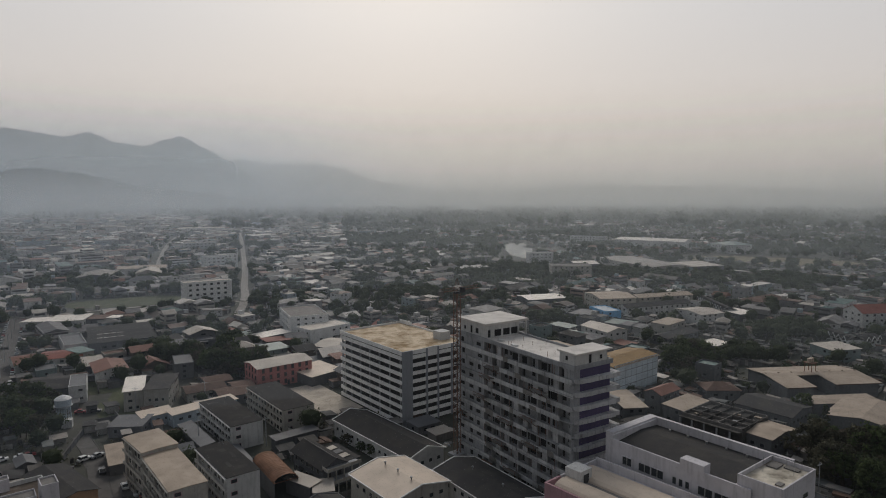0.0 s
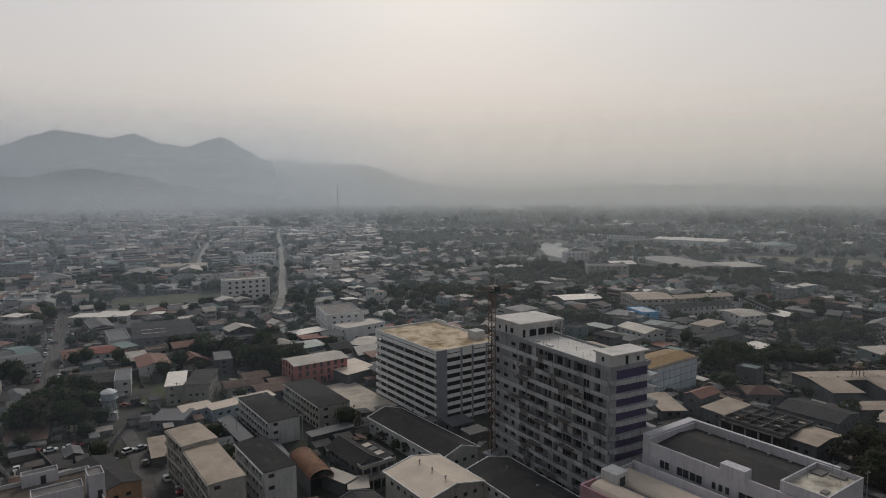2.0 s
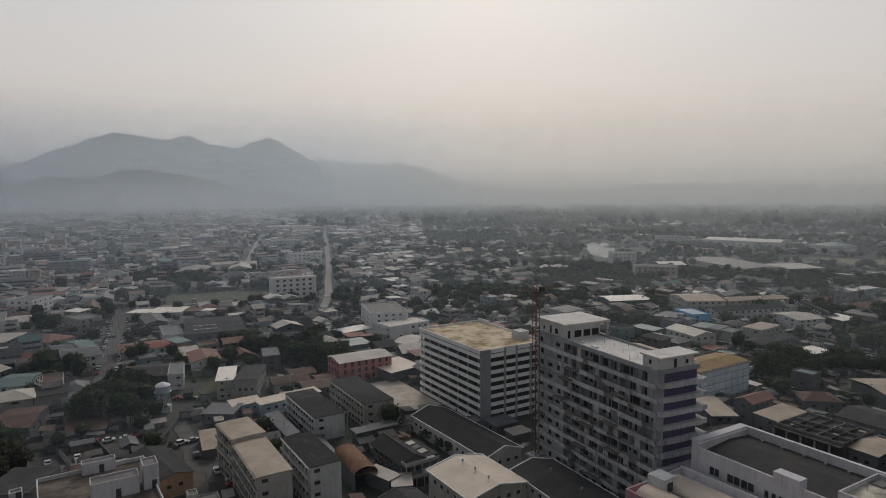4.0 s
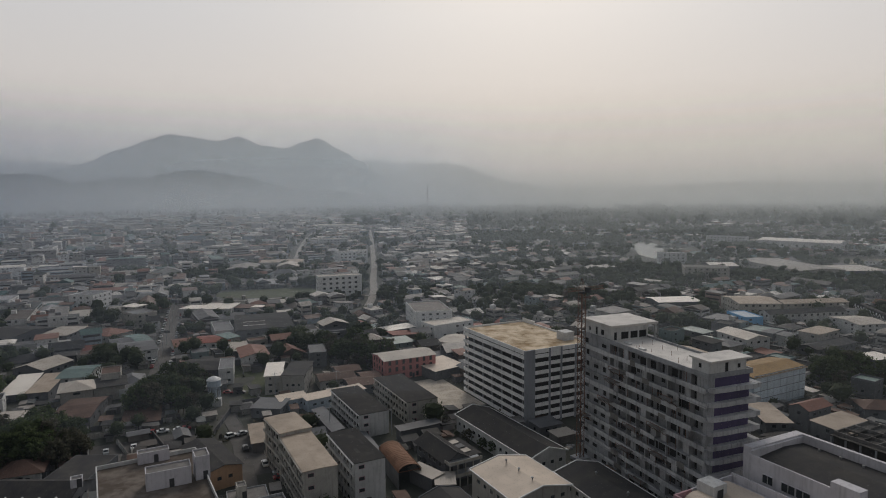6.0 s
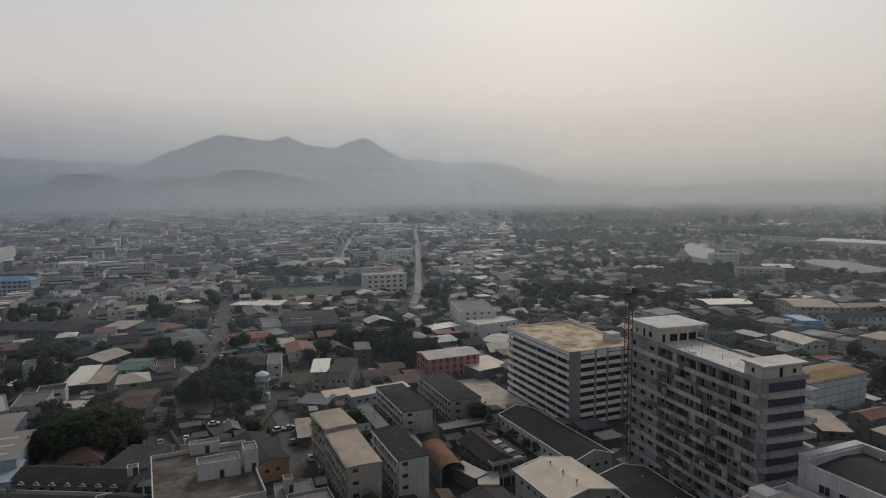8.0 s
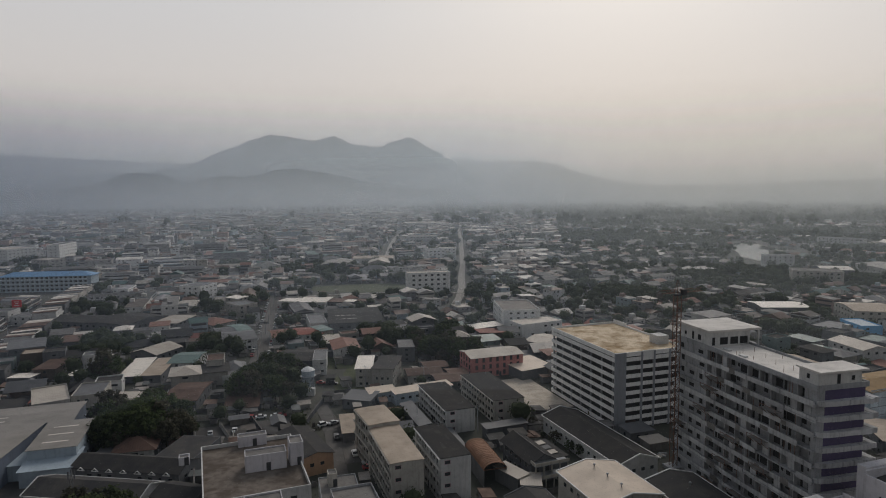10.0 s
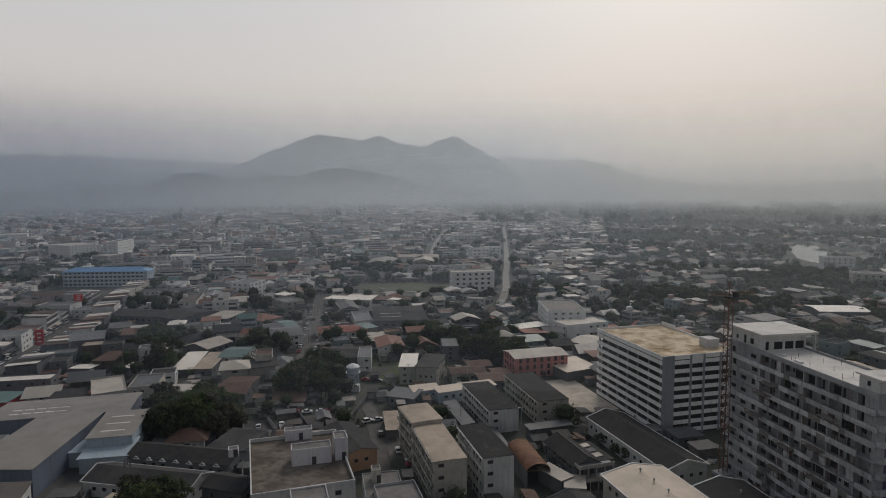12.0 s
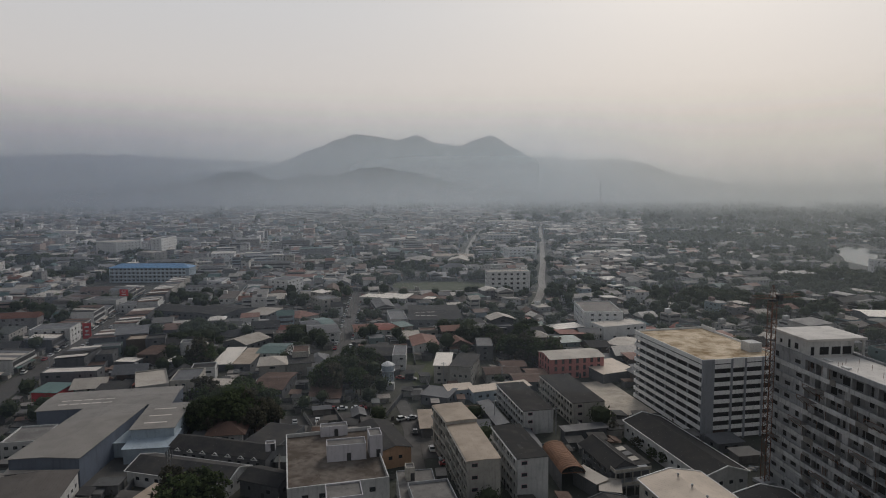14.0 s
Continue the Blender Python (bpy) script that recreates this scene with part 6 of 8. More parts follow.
building(-231.5, 224.5, 31.4, 8.9, 30.4, 3.2, "low open shed with bright sheet roof", wall=GREYW, top=R_BRIGHT, roof="shed", rise=0.4, floors=0, name="shed", category="shed")
building(-215.2, 239.0, 23.6, 12.3, 19.8, 5.5, "two-storey house with green metal roof", wall=WHITE, top=R_TEAL, roof="gable", rise=1.2, floors=2)
building(-220.2, 283.1, 44.6, 16.8, 24.4, 6.0, "two-storey white house with grey roof", wall=WHITE, top=R_GREY, roof="gable", rise=1.8, floors=2)
building(-234.7, 292.5, 46.7, 13.1, 15.8, 6.0, "two-storey house with blue-grey roof", wall=GREYW, top=R_GREY, roof="gable", rise=1.2, floors=2)
building(-229.8, 298.0, 55.1, 7.4, 26.7, 6.0, "house with dull green roof at the street", wall=WHITE, top=R_TEAL, roof="gable", rise=1.4, floors=2)
building(-399.8, 287.5, 16.0, 44.2, 14.0, 6.0, "white two-storey house with flat grey roof", wall=WHITE, top=R_GREY, floors=2, up=0.4)
building(-406.9, 281.8, 24.1, 23.2, 14.0, 9.0, "white modern two-storey house with flat roof", wall=WHITE, top=R_GREY, floors=2, up=0.8, gap=4)
building(-347.8, 296.5, 9.6, 37.5, 22.0, 5.0, "old hall with stained wall and dark roof", wall=GREYW, top=R_DARK, roof="gable", rise=2, floors=1, name="hall", category="hall")
building(-313.6, 301.7, -3.8, 27.0, 31.0, 6.0, "long hall with dark skylit roof", wall=GREYW, top=R_DARK, roof="gable", rise=2, floors=1, name="hall", category="hall")
building(-309.0, 229.0, 50.0, 16.0, 20.0, 7.5, "grey two-storey house with metal roof", wall=GREYW, top=R_GREY, roof="shed", rise=0.5, floors=2)
building(-295.0, 204.0, 46.0, 13.0, 9.0, 6.2, "green-tinted two-storey shophouse with flat roof", wall=TEALW, top=R_GREY, floors=2, up=0.4)
building(-265.0, 208.0, 24.0, 9.5, 15.0, 6.0, "two-storey house with rust-brown roof and white end wall", wall=WOODW, top=R_RUST, roof="shed", rise=0.6, floors=2)
building(-266.6, 195.2, 22.0, 9.2, 8.0, 4.6, "small shop under a white canopy roof", wall=GREYW, top=R_BRIGHT, roof="shed", rise=-0.4, floors=1)
building(-246.0, 206.0, 22.0, 8.0, 10.0, 4.6, "small house with a white canopy roof", wall=GREYW, top=R_BRIGHT, roof="shed", rise=-0.4, floors=1)
building(-349.7, 211.2, 38.0, 20.6, 16.0, 9.0, "shophouse block with blue-grey flat roof", wall=WHITE, top=R_GREY, floors=3, up=0.5)
building(-752.5, 544.7, 89.3, 36.7, 40.7, 18.0, "tall cream block with stair tower", wall=STRIPE, top=R_PALE, floors=5, name="apartment_block", category="apartment block")
building(-704.0, 575.2, 117.1, 47.2, 14.0, 22.0, "slim pale apartment tower", wall=STRIPE, top=R_GREY, floors=6, name="apartment_block", category="apartment block")
building(-623.4, 492.5, 89.6, 20.4, 24.4, 14.0, "cream four-storey block with flat roof", wall=CREAM, top=R_PALE, floors=4, name="apartment_block", category="apartment block")


building(-146.0, 186.5, 41.0, 6.5, 4.0, 2.4, "small curved grey carport in a walled garden", wall=CONC_DARK, top=R_GREY, roof="gable", rise=0.5, floors=0, name="carport", category="shed")
building(-136.0, 178.5, 41.0, 4.0, 3.6, 2.4, "small garage with brown sheet roof", wall=GREYW, top=R_BROWN, roof="shed", rise=0.3, floors=0, name="garage", category="shed")
building(-129.5, 187.0, 41.0, 4.5, 7.5, 3.0, "narrow garden house with a grey roof", wall=GREYW, top=R_GREY, roof="gabley", rise=0.9, floors=0, name="shed", category="shed")


building(-7.5, 218.0, 38.0, 9.0, 7.0, 3.4, "site office with blue-grey sheet roof", wall=GREYW, top=R_GREY, roof="shed", rise=0.4, floors=1, name="site_hut", category="shed", register=False)
building(-1.5, 211.0, 38.0, 7.0, 5.0, 2.8, "open site shelter with pale sheet roof", wall=CONC_DARK, top=R_PALE, roof="shed", rise=0.3, floors=0, name="site_hut", category="shed", register=False)
building(-12.0, 226.5, 38.0, 6.0, 4.0, 2.6, "small brown site store", wall=WOODW, top=R_RUST, roof="shed", rise=0.3, floors=0, name="site_hut", category="shed", register=False)
for k, (gx, gy, gr) in enumerate(((2.0, 218.0, 2.2), (-3.5, 224.5, 1.8), (7.0, 214.5, 1.6), (1.0, 205.0, 1.4), (-9.0, 210.5, 1.7))):
    rubble_heap(gx, gy, gr, k)


# ---- roads, yards, water ----
ROADS = []


def road(name, label, pts, half, material=None, z=0.02, keep=1.0):
    """A strip of road through points, with kerbs as real steps."""
    bm, kb = nb(), nb()
    left, right = [], []
    for i, p in enumerate(pts):
        a, b = Vector(pts[max(i - 1, 0)]), Vector(pts[min(i + 1, len(pts) - 1)])
        n = Vector((-(b - a).y, (b - a).x)).normalized()
        left.append(Vector(p) + n * half)
        right.append(Vector(p) - n * half)
        if i and keep:
            ROADS.append((pts[i - 1], p, half + keep))
    for i in range(len(pts) - 1):
        slab(bm, (*right[i], z + 0.03), (*right[i + 1], z + 0.03), (*left[i + 1], z + 0.03), (*left[i], z + 0.03), 0.06)
    ob = setting(name, bm, material or ASPHALT, label, "road")
    for side in (left, right):
        for i in range(len(pts) - 1):
            kb = nb()
            bar(kb, (*side[i], 0.08), (*side[i + 1], 0.08), 0.16)
            part("kerb", kb, ROAD_PALE, ob)
    return ob


def patch(name, label, x, y, turn, w, d, material, category, z=0.04, keep=True):
    bm = prism(nb(), [(-w / 2, -d / 2), (w / 2, -d / 2), (w / 2, d / 2), (-w / 2, d / 2)], 0, z)
    ob = setting(name, bm, material, label, category)
    ob.matrix_world = pose(x, y, 0.005, 0, 0, turn)
    if keep:
        plot(x, y, turn, w, d, 0)
    return ob


def blob(name, label, x, y, rx, ry, turn, material, category, seed, z=0.05):
    """An uneven round area such as a pond or a field."""
    pts = []
    for k in range(40):
        t = math.tau * k / 40
        r = 1 + 0.28 * noise.noise(Vector((math.cos(t) * 1.6 + seed, math.sin(t) * 1.6, seed)))
        pts.append((rx * r * math.cos(t), ry * r * math.sin(t)))
    ob = setting(name, prism(nb(), pts, 0, z), material, label, category)
    ob.matrix_world = pose(x, y, 0.005, 0, 0, turn)
    plot(x, y, turn, rx * 2, ry * 2, 0)
    return ob


ROAD_FAR = surface("dusty_pale_road", (0.31, 0.29, 0.265), 0.9, 0.4, 0.3)
DRY_FIELD = surface("dry_grass_field", (0.23, 0.20, 0.14), 0.95, 0.7, 0.15, dirt=(0.12, 0.12, 0.07))
GRASS = surface("green_field", (0.085, 0.095, 0.05), 0.95, 0.7, 0.15, dirt=(0.05, 0.055, 0.03))
road("street", "worn grey street with parked cars along its side", [(-182, 246), (-194, 266), (-240, 341), (-292, 424)], 4.3, ROAD_PALE)
road("far_road", "long pale road running to the plain", [(-140, 415), (-152, 470), (-165, 517), (-183, 571), (-215, 676), (-265, 828), (-327, 1018), (-428, 1319), (-404, 1470), (-392, 1640), (-330, 1800)], 3.2, ROAD_FAR, keep=3.6)
road("market_street", "busy street between shophouse rows", [(-267, 126), (-296, 165), (-315, 192), (-342, 229), (-375, 270), (-414, 315), (-470, 388)], 6.0)
road("second_road", "straight town road between dense houses", [(-300, 648), (-349, 766), (-388, 861), (-445, 1007), (-517, 1212)], 3.2, ROAD_FAR, keep=4.0)
road("side_lane", "narrow lane crossing the houses", [(-240, 340), (-300, 300), (-345, 255)], 3.0)
road("cross_street", "narrow street behind the market", [(-292, 424), (-220, 470), (-152, 490)], 3.0, ROAD_FAR, 0.012)
road("yard_lane", "lane past the apartment yard", [(-70, 120), (-90, 160), (-113, 196), (-128, 214)], 2.6, ROAD_PALE)
road("canal_road", "concrete embankment running past the halls", [(20, 345), (60, 375), (10, 470)], 2.5, ROAD_PALE)
patch("yard", "swept pale concrete yard beside the car park", -52, 252, 38, 20, 42, YARD, "yard")
patch("yard", "dusty parking yard beside the apartment blocks", -101, 186, 38, 14, 40, ROAD_PALE, "yard")
patch("yard", "paved yard with parked cars behind the terrace", -140, 182, 38, 34, 13, ASPHALT, "yard")
patch("lawn", "weedy green lot between the houses", -128, 244, 38, 20, 22, GRASS, "lawn", keep=False)
patch("lawn", "overgrown green lot beside the lane", -152, 272, 28, 26, 26, GRASS, "lawn", keep=False)
patch("lawn", "dry lawn of the garden behind the terrace", -131, 172, 38, 30, 9, GRASS, "lawn", keep=False)
patch("yard", "concrete yard of the warehouse", -175, 122, 40, 13, 26, ASPHALT, "yard")
blob("pond", "still pale pond reflecting the hazy sky", 112, 955, 22, 140, -4, WATER_M, "water", 2.0)
blob("pond", "still inlet of the pond", 146, 960, 26, 22, 10, WATER_M, "water", 5.0)
blob("dry_field", "dry tan field in the town", 395, 760, 95, 45, -25, DRY_FIELD, "field", 8.0)
blob("grass_field", "green open field among houses", -245, 488, 44, 24, 22, GRASS, "field", 11.0)
plot(-236, 447, 21, 84, 22, 0)      # open ground before the field
blob("grass_field", "small overgrown plot beside houses", -128, 262, 15, 13, 30, GRASS, "field", 13.0)


# ---- trees ----
def crown_mesh(seed, radius, tall, clumps, leaves, leaf, material):
    """A crown of leaf clumps along limbs, uneven and with gaps."""
    rng = random.Random(seed)
    verts, faces = [], []
    for c in range(clumps):
        t, u = rng.uniform(0, math.tau), rng.uniform(-0.75, 1)
        r = radius * (1 - max(0, u) ** 2 * 0.55) * (0.45 + 0.6 * rng.random()) * (1 + 0.25 * math.sin(3 * t + seed))
        cx, cy, cz = r * math.cos(t), r * math.sin(t), tall * u * 0.5
        size = radius * rng.uniform(0.18, 0.36)
        for k in range(leaves):
            d = Vector((rng.gauss(0, 1), rng.gauss(0, 1), rng.gauss(0, 0.8)))
            d = d.normalized() * size * (0.5 + 0.5 * rng.random())
            p = Vector((cx, cy, cz)) + d
            a = Vector((rng.gauss(0, 1), rng.gauss(0, 1), rng.gauss(0, 0.7))).normalized()
            b = a.cross(d.normalized() + Vector((0.01, 0.02, 0.6))).normalized()
            s = leaf * rng.uniform(0.6, 1.3)
            i = len(verts)
            verts += [p - a * s - b * s * 0.6, p + a * s * 0.9 - b * s * 0.5, p + a * s + b * s * 0.6, p - a * s * 0.8 + b * s * 0.55]
            faces.append((i, i + 1, i + 2, i + 3))
        i, q = len(verts), size * 0.62   # twigs and shaded leaves at the heart of the clump
        verts += [Vector((cx, cy, cz)) + Vector(p) * q * rng.uniform(0.7, 1.2) for p in ((1, 0, 0), (0, 1, 0), (-1, 0, 0), (0, -1, 0), (0, 0, 0.9), (0, 0, -0.9))]
        faces += [(i + a, i + b, i + c) for a, b, c in ((0, 1, 4), (1, 2, 4), (2, 3, 4), (3, 0, 4), (1, 0, 5), (2, 1, 5), (3, 2, 5), (0, 3, 5))]
    me = bpy.data.meshes.new("crown")
    me.from_pydata([tuple(v) for v in verts], [], faces)
    me.materials.append(material)
    return me


def tree_kind(seed, radius, tall, trunk, material):
    """One tree with trunk, limbs and crown, its foot at the origin."""
    rng = random.Random(seed)
    ob = thing("tree", 0, 0, 0, "dense dark green broadleaf tree among the houses", "tree", "town trees")
    bm = nb()
    bar(bm, (0, 0, 0), (0.1, 0.05, trunk), 0.35, 7, 0.22)
    for k in range(5):
        t = math.tau * k / 5 + rng.random()
        e = (radius * 0.55 * math.cos(t), radius * 0.55 * math.sin(t), trunk + tall * rng.uniform(0.2, 0.6))
        bar(bm, (0.1, 0.05, trunk - 0.4), e, 0.16, 5, 0.06)
    part("trunk", bm, BARK, ob)
    me = crown_mesh(seed, radius, tall, 60, 22, 0.27, material)
    part("crown", me, None, ob).matrix_local = pose(0, 0, trunk + tall * 0.42)
    return ob


TREES = [tree_kind(1, 4.2, 6.5, 3.2, LEAF), tree_kind(2, 5.2, 7.5, 3.6, LEAF_FRESH), tree_kind(3, 3.2, 5.0, 2.4, LEAF_DRY), tree_kind(4, 4.6, 8.5, 3.4, LEAF_DRY), tree_kind(5, 2.3, 3.6, 1.6, LEAF)]
FIRST_USE = set()
TREE_SPOTS, FAR_TREES, WOODS = [], [], []


def free(x, y, pad=0.0, roads=True):
    for px, py, c, s, hw, hd in PLOTS:
        dx, dy = x - px, y - py
        if abs(dx) > 90 or abs(dy) > 90:
            if abs(dx) > 160 or abs(dy) > 160:
                continue
        if abs(dx * c + dy * s) < hw + pad and abs(dy * c - dx * s) < hd + pad:
            return False
    if roads:
        for (ax, ay), (bx, by), half in ROADS:
            ex, ey = bx - ax, by - ay
            t = max(0.0, min(1.0, ((x - ax) * ex + (y - ay) * ey) / (ex * ex + ey * ey)))
            if math.hypot(x - ax - t * ex, y - ay - t * ey) < half + pad:
                return False
    return True


def free_block(x, y, turn, w, d):
    """Whether a whole block fits: its middle, its corners and the middles of its sides."""
    c, s = math.cos(radians(turn)), math.sin(radians(turn))
    return all(free(x + u * c - v * s, y + u * s + v * c, 0.4) for u in (-w / 2, -w / 4, 0, w / 4, w / 2) for v in (-d / 2, 0, d / 2))


def tree_at(x, y, size, rng):
    """A tree of its own within 460 m, otherwise one of the joined far trees."""
    if math.hypot(x, y) < 460 and len(TREE_SPOTS) < 290:
        TREE_SPOTS.append((x, y))
        k = rng.randrange(len(TREES))
        m = pose(x, y, 0, 0, 0, rng.uniform(0, 360)) @ Matrix.Diagonal((size * rng.uniform(0.85, 1.15), size * rng.uniform(0.85, 1.15), size, 1))
        if k not in FIRST_USE:
            FIRST_USE.add(k)
            TREES[k].matrix_basis = m
        else:
            o = TREES[k].copy()
            scene.collection.objects.link(o)
            o.matrix_basis = m
            for c in TREES[k].children:
                d = c.copy()
                scene.collection.objects.link(d)
                d.parent = o
    else:
        FAR_TREES.append((x, y, size))


def wood(x, y, r):
    """A stand of trees; planted by plant_woods()."""
    WOODS.append((x, y, r))


def plant_woods():
    rng = random.Random(21)
    spots = []
    for x, y, r in WOODS:
        near = math.hypot(x, y) < 330
        n = min(max(4, int(r * r * math.pi / (16 if near else 30))), 34 if near else 120)
        for _ in range(n):
            a, q = rng.uniform(0, math.tau), r * math.sqrt(rng.random())
            px, py = x + q * math.cos(a), y + q * math.sin(a)
            if free(px, py, 0.8):
                spots.append((math.hypot(px, py), px, py, rng.uniform(0.7, 1.25)))
    for _, px, py, size in sorted(spots):
        tree_at(px, py, size, rng)


wood(-139, 313, 13)
wood(-115, 302, 14)
wood(-96, 287, 11)
wood(-157, 216, 11)
wood(-163, 221, 8)
wood(-122, 209, 6)
wood(-188, 165, 8)
wood(-181, 172, 8)
wood(-170, 173, 8)
wood(-169, 155, 6)
wood(-147, 219, 9)
wood(-151, 231, 9)
wood(-160, 236, 8)
wood(-302, 234, 9)
wood(-271, 239, 12)
wood(-276, 258, 8)
wood(-443, 563, 19)
wood(-361, 587, 25)
wood(-363, 545, 18)
wood(-275, 592, 15)
wood(-262, 640, 17)
wood(-221, 334, 7)
wood(-313, 457, 13)
wood(-294, 466, 13)
wood(-229, 521, 12)
wood(-217, 527, 9)
wood(148, 307, 11)
wood(159, 307, 8)
wood(124, 297, 9)
wood(110, 288, 8)
wood(193, 354, 13)
wood(214, 368, 13)
wood(191, 369, 10)
wood(118, 188, 6)
wood(128, 189, 6)
wood(137, 190, 6)
wood(112, 177, 6)
wood(122, 170, 6)
wood(114, 163, 5)
wood(132, 178, 6)
wood(132, 229, 6)
wood(64, 401, 11)
wood(76, 396, 10)
wood(-30, 508, 19)
wood(-18, 494, 14)
wood(178, 620, 25)
wood(204, 599, 24)
wood(133, 622, 14)
wood(70, 670, 21)
wood(99, 624, 20)
wood(32, 626, 20)
wood(46, 586, 16)
wood(303, 542, 19)
wood(332, 558, 20)
wood(277, 560, 15)
wood(-257, 579, 15)
wood(-13, 1052, 57)
wood(-85, 1119, 61)
wood(44, 1048, 52)
wood(-138, 1060, 39)
wood(92, 1346, 60)
wood(198, 1247, 44)
wood(249, 930, 33)
wood(252, 597, 16)
wood(302, 660, 15)
wood(-584, 362, 22)
wood(-633, 430, 19)
wood(-750, 434, 21)
wood(-241, 207, 9)
wood(-288, 255, 7)
wood(-222, 268, 12)
wood(-155, 331, 12)
wood(-140, 365, 12)
wood(-113, 339, 10)
wood(-104, 511, 8)
wood(-107, 678, 15)
wood(-187, 635, 9)
wood(-190, 796, 18)
wood(-145, 829, 19)
wood(-82, 729, 17)
wood(-51, 675, 15)

for gx, gy, gr in ((-181, 168, 8), (-170, 158, 8), (-161, 163, 7), (-177, 155, 6), (-166, 170, 8), (-156, 171, 6)):
    wood(gx, gy, gr)
TREE_RNG = random.Random(8)
for gx, gy in ((-42.7, 214.7), (-37.6, 208.2), (-32.6, 203.3), (-27.1, 198.1), (-22.9, 195.5), (-19.1, 193.8), (-13.7, 189.6)):
    tree_at(gx, gy, TREE_RNG.uniform(0.33, 0.48), TREE_RNG)
for gx, gy, size in ((-131, 113, 1.15), (-126, 112, 1.1), (-134, 109, 1.1), (-128, 106, 1.2)):
    tree_at(gx, gy, size, TREE_RNG)
plant_woods()


# ---- the rest of the town ----
GRID = 38.0
GC, GS = math.cos(radians(GRID)), math.sin(radians(GRID))
ROOF_MATS = [R_GREY] * 5 + [R_DARK] * 11 + [R_RUST] * 3 + [R_PALE, R_PALE, R_WHITE, R_TAN, R_TEAL, R_RED, R_ORANGE]
WALL_MATS = [WHITE, CREAM, WOODW, GREYW, GREYW, GREYW, WOODW, GREYW, TEALW]
ROOF_WORDS = {"grey_metal_roof": "grey metal", "dark_fibre_cement_roof": "dark fibre-cement", "rusted_metal_roof": "rusted metal", "pale_metal_roof": "pale metal",
              "white_metal_roof": "white metal", "dusty_tan_metal_roof": "dusty tan metal", "green_metal_roof": "green metal", "red_tile_roof": "red tile", "faded_orange_tile_roof": "faded orange tile"}
WALL_WORDS = {"weathered_board_wall": "weathered brown", "white_paint": "white", "cream_plaster": "cream", "grey_render": "grey", "green_paint": "pale green"}


class Crowd:
    """Far houses, joined: walls, roofs, dark windows and dark balcony strips."""

    def __init__(self, quarter, walls, roofs):
        self.quarter, self.walls, self.roofs = quarter, walls, roofs
        self.v, self.f = {"w": [], "r": [], "d": []}, {"w": [], "r": [], "d": []}
        self.rng = random.Random(52)

    def add(self, key, verts, faces):
        i = len(self.v[key])
        self.v[key] += verts
        self.f[key] += [tuple(i + k for k in f) for f in faces]

    def house(self, x, y, turn, w, d, h, rise, kind, storeys, near):
        c, s = math.cos(radians(turn)), math.sin(radians(turn))

        def at(px, py, pz):
            return (x + px * c - py * s, y + px * s + py * c, pz)
        a, b = w / 2, d / 2
        body = [at(*p) for p in ((-a, -b, 0), (a, -b, 0), (a, b, 0), (-a, b, 0), (-a, -b, h), (a, -b, h), (a, b, h), (-a, b, h))]
        self.add("w", body, [(0, 1, 5, 4), (1, 2, 6, 5), (2, 3, 7, 6), (3, 0, 4, 7), (4, 5, 6, 7)])
        o = 0.5
        A, B, t = a + o, b + o, 0.15
        if kind == "flat":
            self.add("r", [at(*p) for p in ((-a, -b, h), (a, -b, h), (a, b, h), (-a, b, h), (-a, -b, h + t), (a, -b, h + t), (a, b, h + t), (-a, b, h + t))],
                     [(0, 1, 5, 4), (1, 2, 6, 5), (2, 3, 7, 6), (3, 0, 4, 7), (4, 5, 6, 7)])
            self.add("w", [at(*p) for p in ((-1.5, b - 3.2, h), (1.5, b - 3.2, h), (1.5, b - 0.4, h), (-1.5, b - 0.4, h), (-1.5, b - 3.2, h + 2.4), (1.5, b - 3.2, h + 2.4), (1.5, b - 0.4, h + 2.4), (-1.5, b - 0.4, h + 2.4))],
                     [(0, 1, 5, 4), (1, 2, 6, 5), (2, 3, 7, 6), (3, 0, 4, 7), (4, 5, 6, 7)])
        elif kind == "gable":
            self.add("r", [at(*p) for p in ((-A, -B, h - 0.2), (A, -B, h - 0.2), (A, 0, h + rise), (-A, 0, h + rise), (-A, B, h - 0.2), (A, B, h - 0.2))], [(0, 1, 2, 3), (3, 2, 5, 4), (0, 3, 4), (1, 5, 2), (0, 4, 5, 1)])
        elif kind == "hip":
            q = max(0.5, A - B)
            self.add("r", [at(*p) for p in ((-A, -B, h), (A, -B, h), (A, B, h), (-A, B, h), (-q, 0, h + rise), (q, 0, h + rise))], [(0, 1, 5, 4), (1, 2, 5), (2, 3, 4, 5), (3, 0, 4), (0, 3, 2, 1)])
        else:
            self.add("r", [at(*p) for p in ((-A, -B, h), (A, -B, h), (A, B, h + rise), (-A, B, h + rise), (-A, -B, h + t), (A, -B, h + t), (A, B, h + rise + t), (-A, B, h + rise + t))],
                     [(0, 1, 5, 4), (1, 2, 6, 5), (2, 3, 7, 6), (3, 0, 4, 7), (4, 5, 6, 7), (0, 3, 2, 1)])
        rng = self.rng
        if near and rng.random() < 0.75:  # a lean-to against one side
            q, lw, lh = rng.choice((-1, 1)), rng.uniform(2.0, 4.5), rng.uniform(2.2, min(h, 3.4))
            u0 = rng.uniform(-a, a * 0.2)
            u1 = u0 + rng.uniform(0.5, 0.8) * a
            y0, y1 = q * b, q * (b + lw)
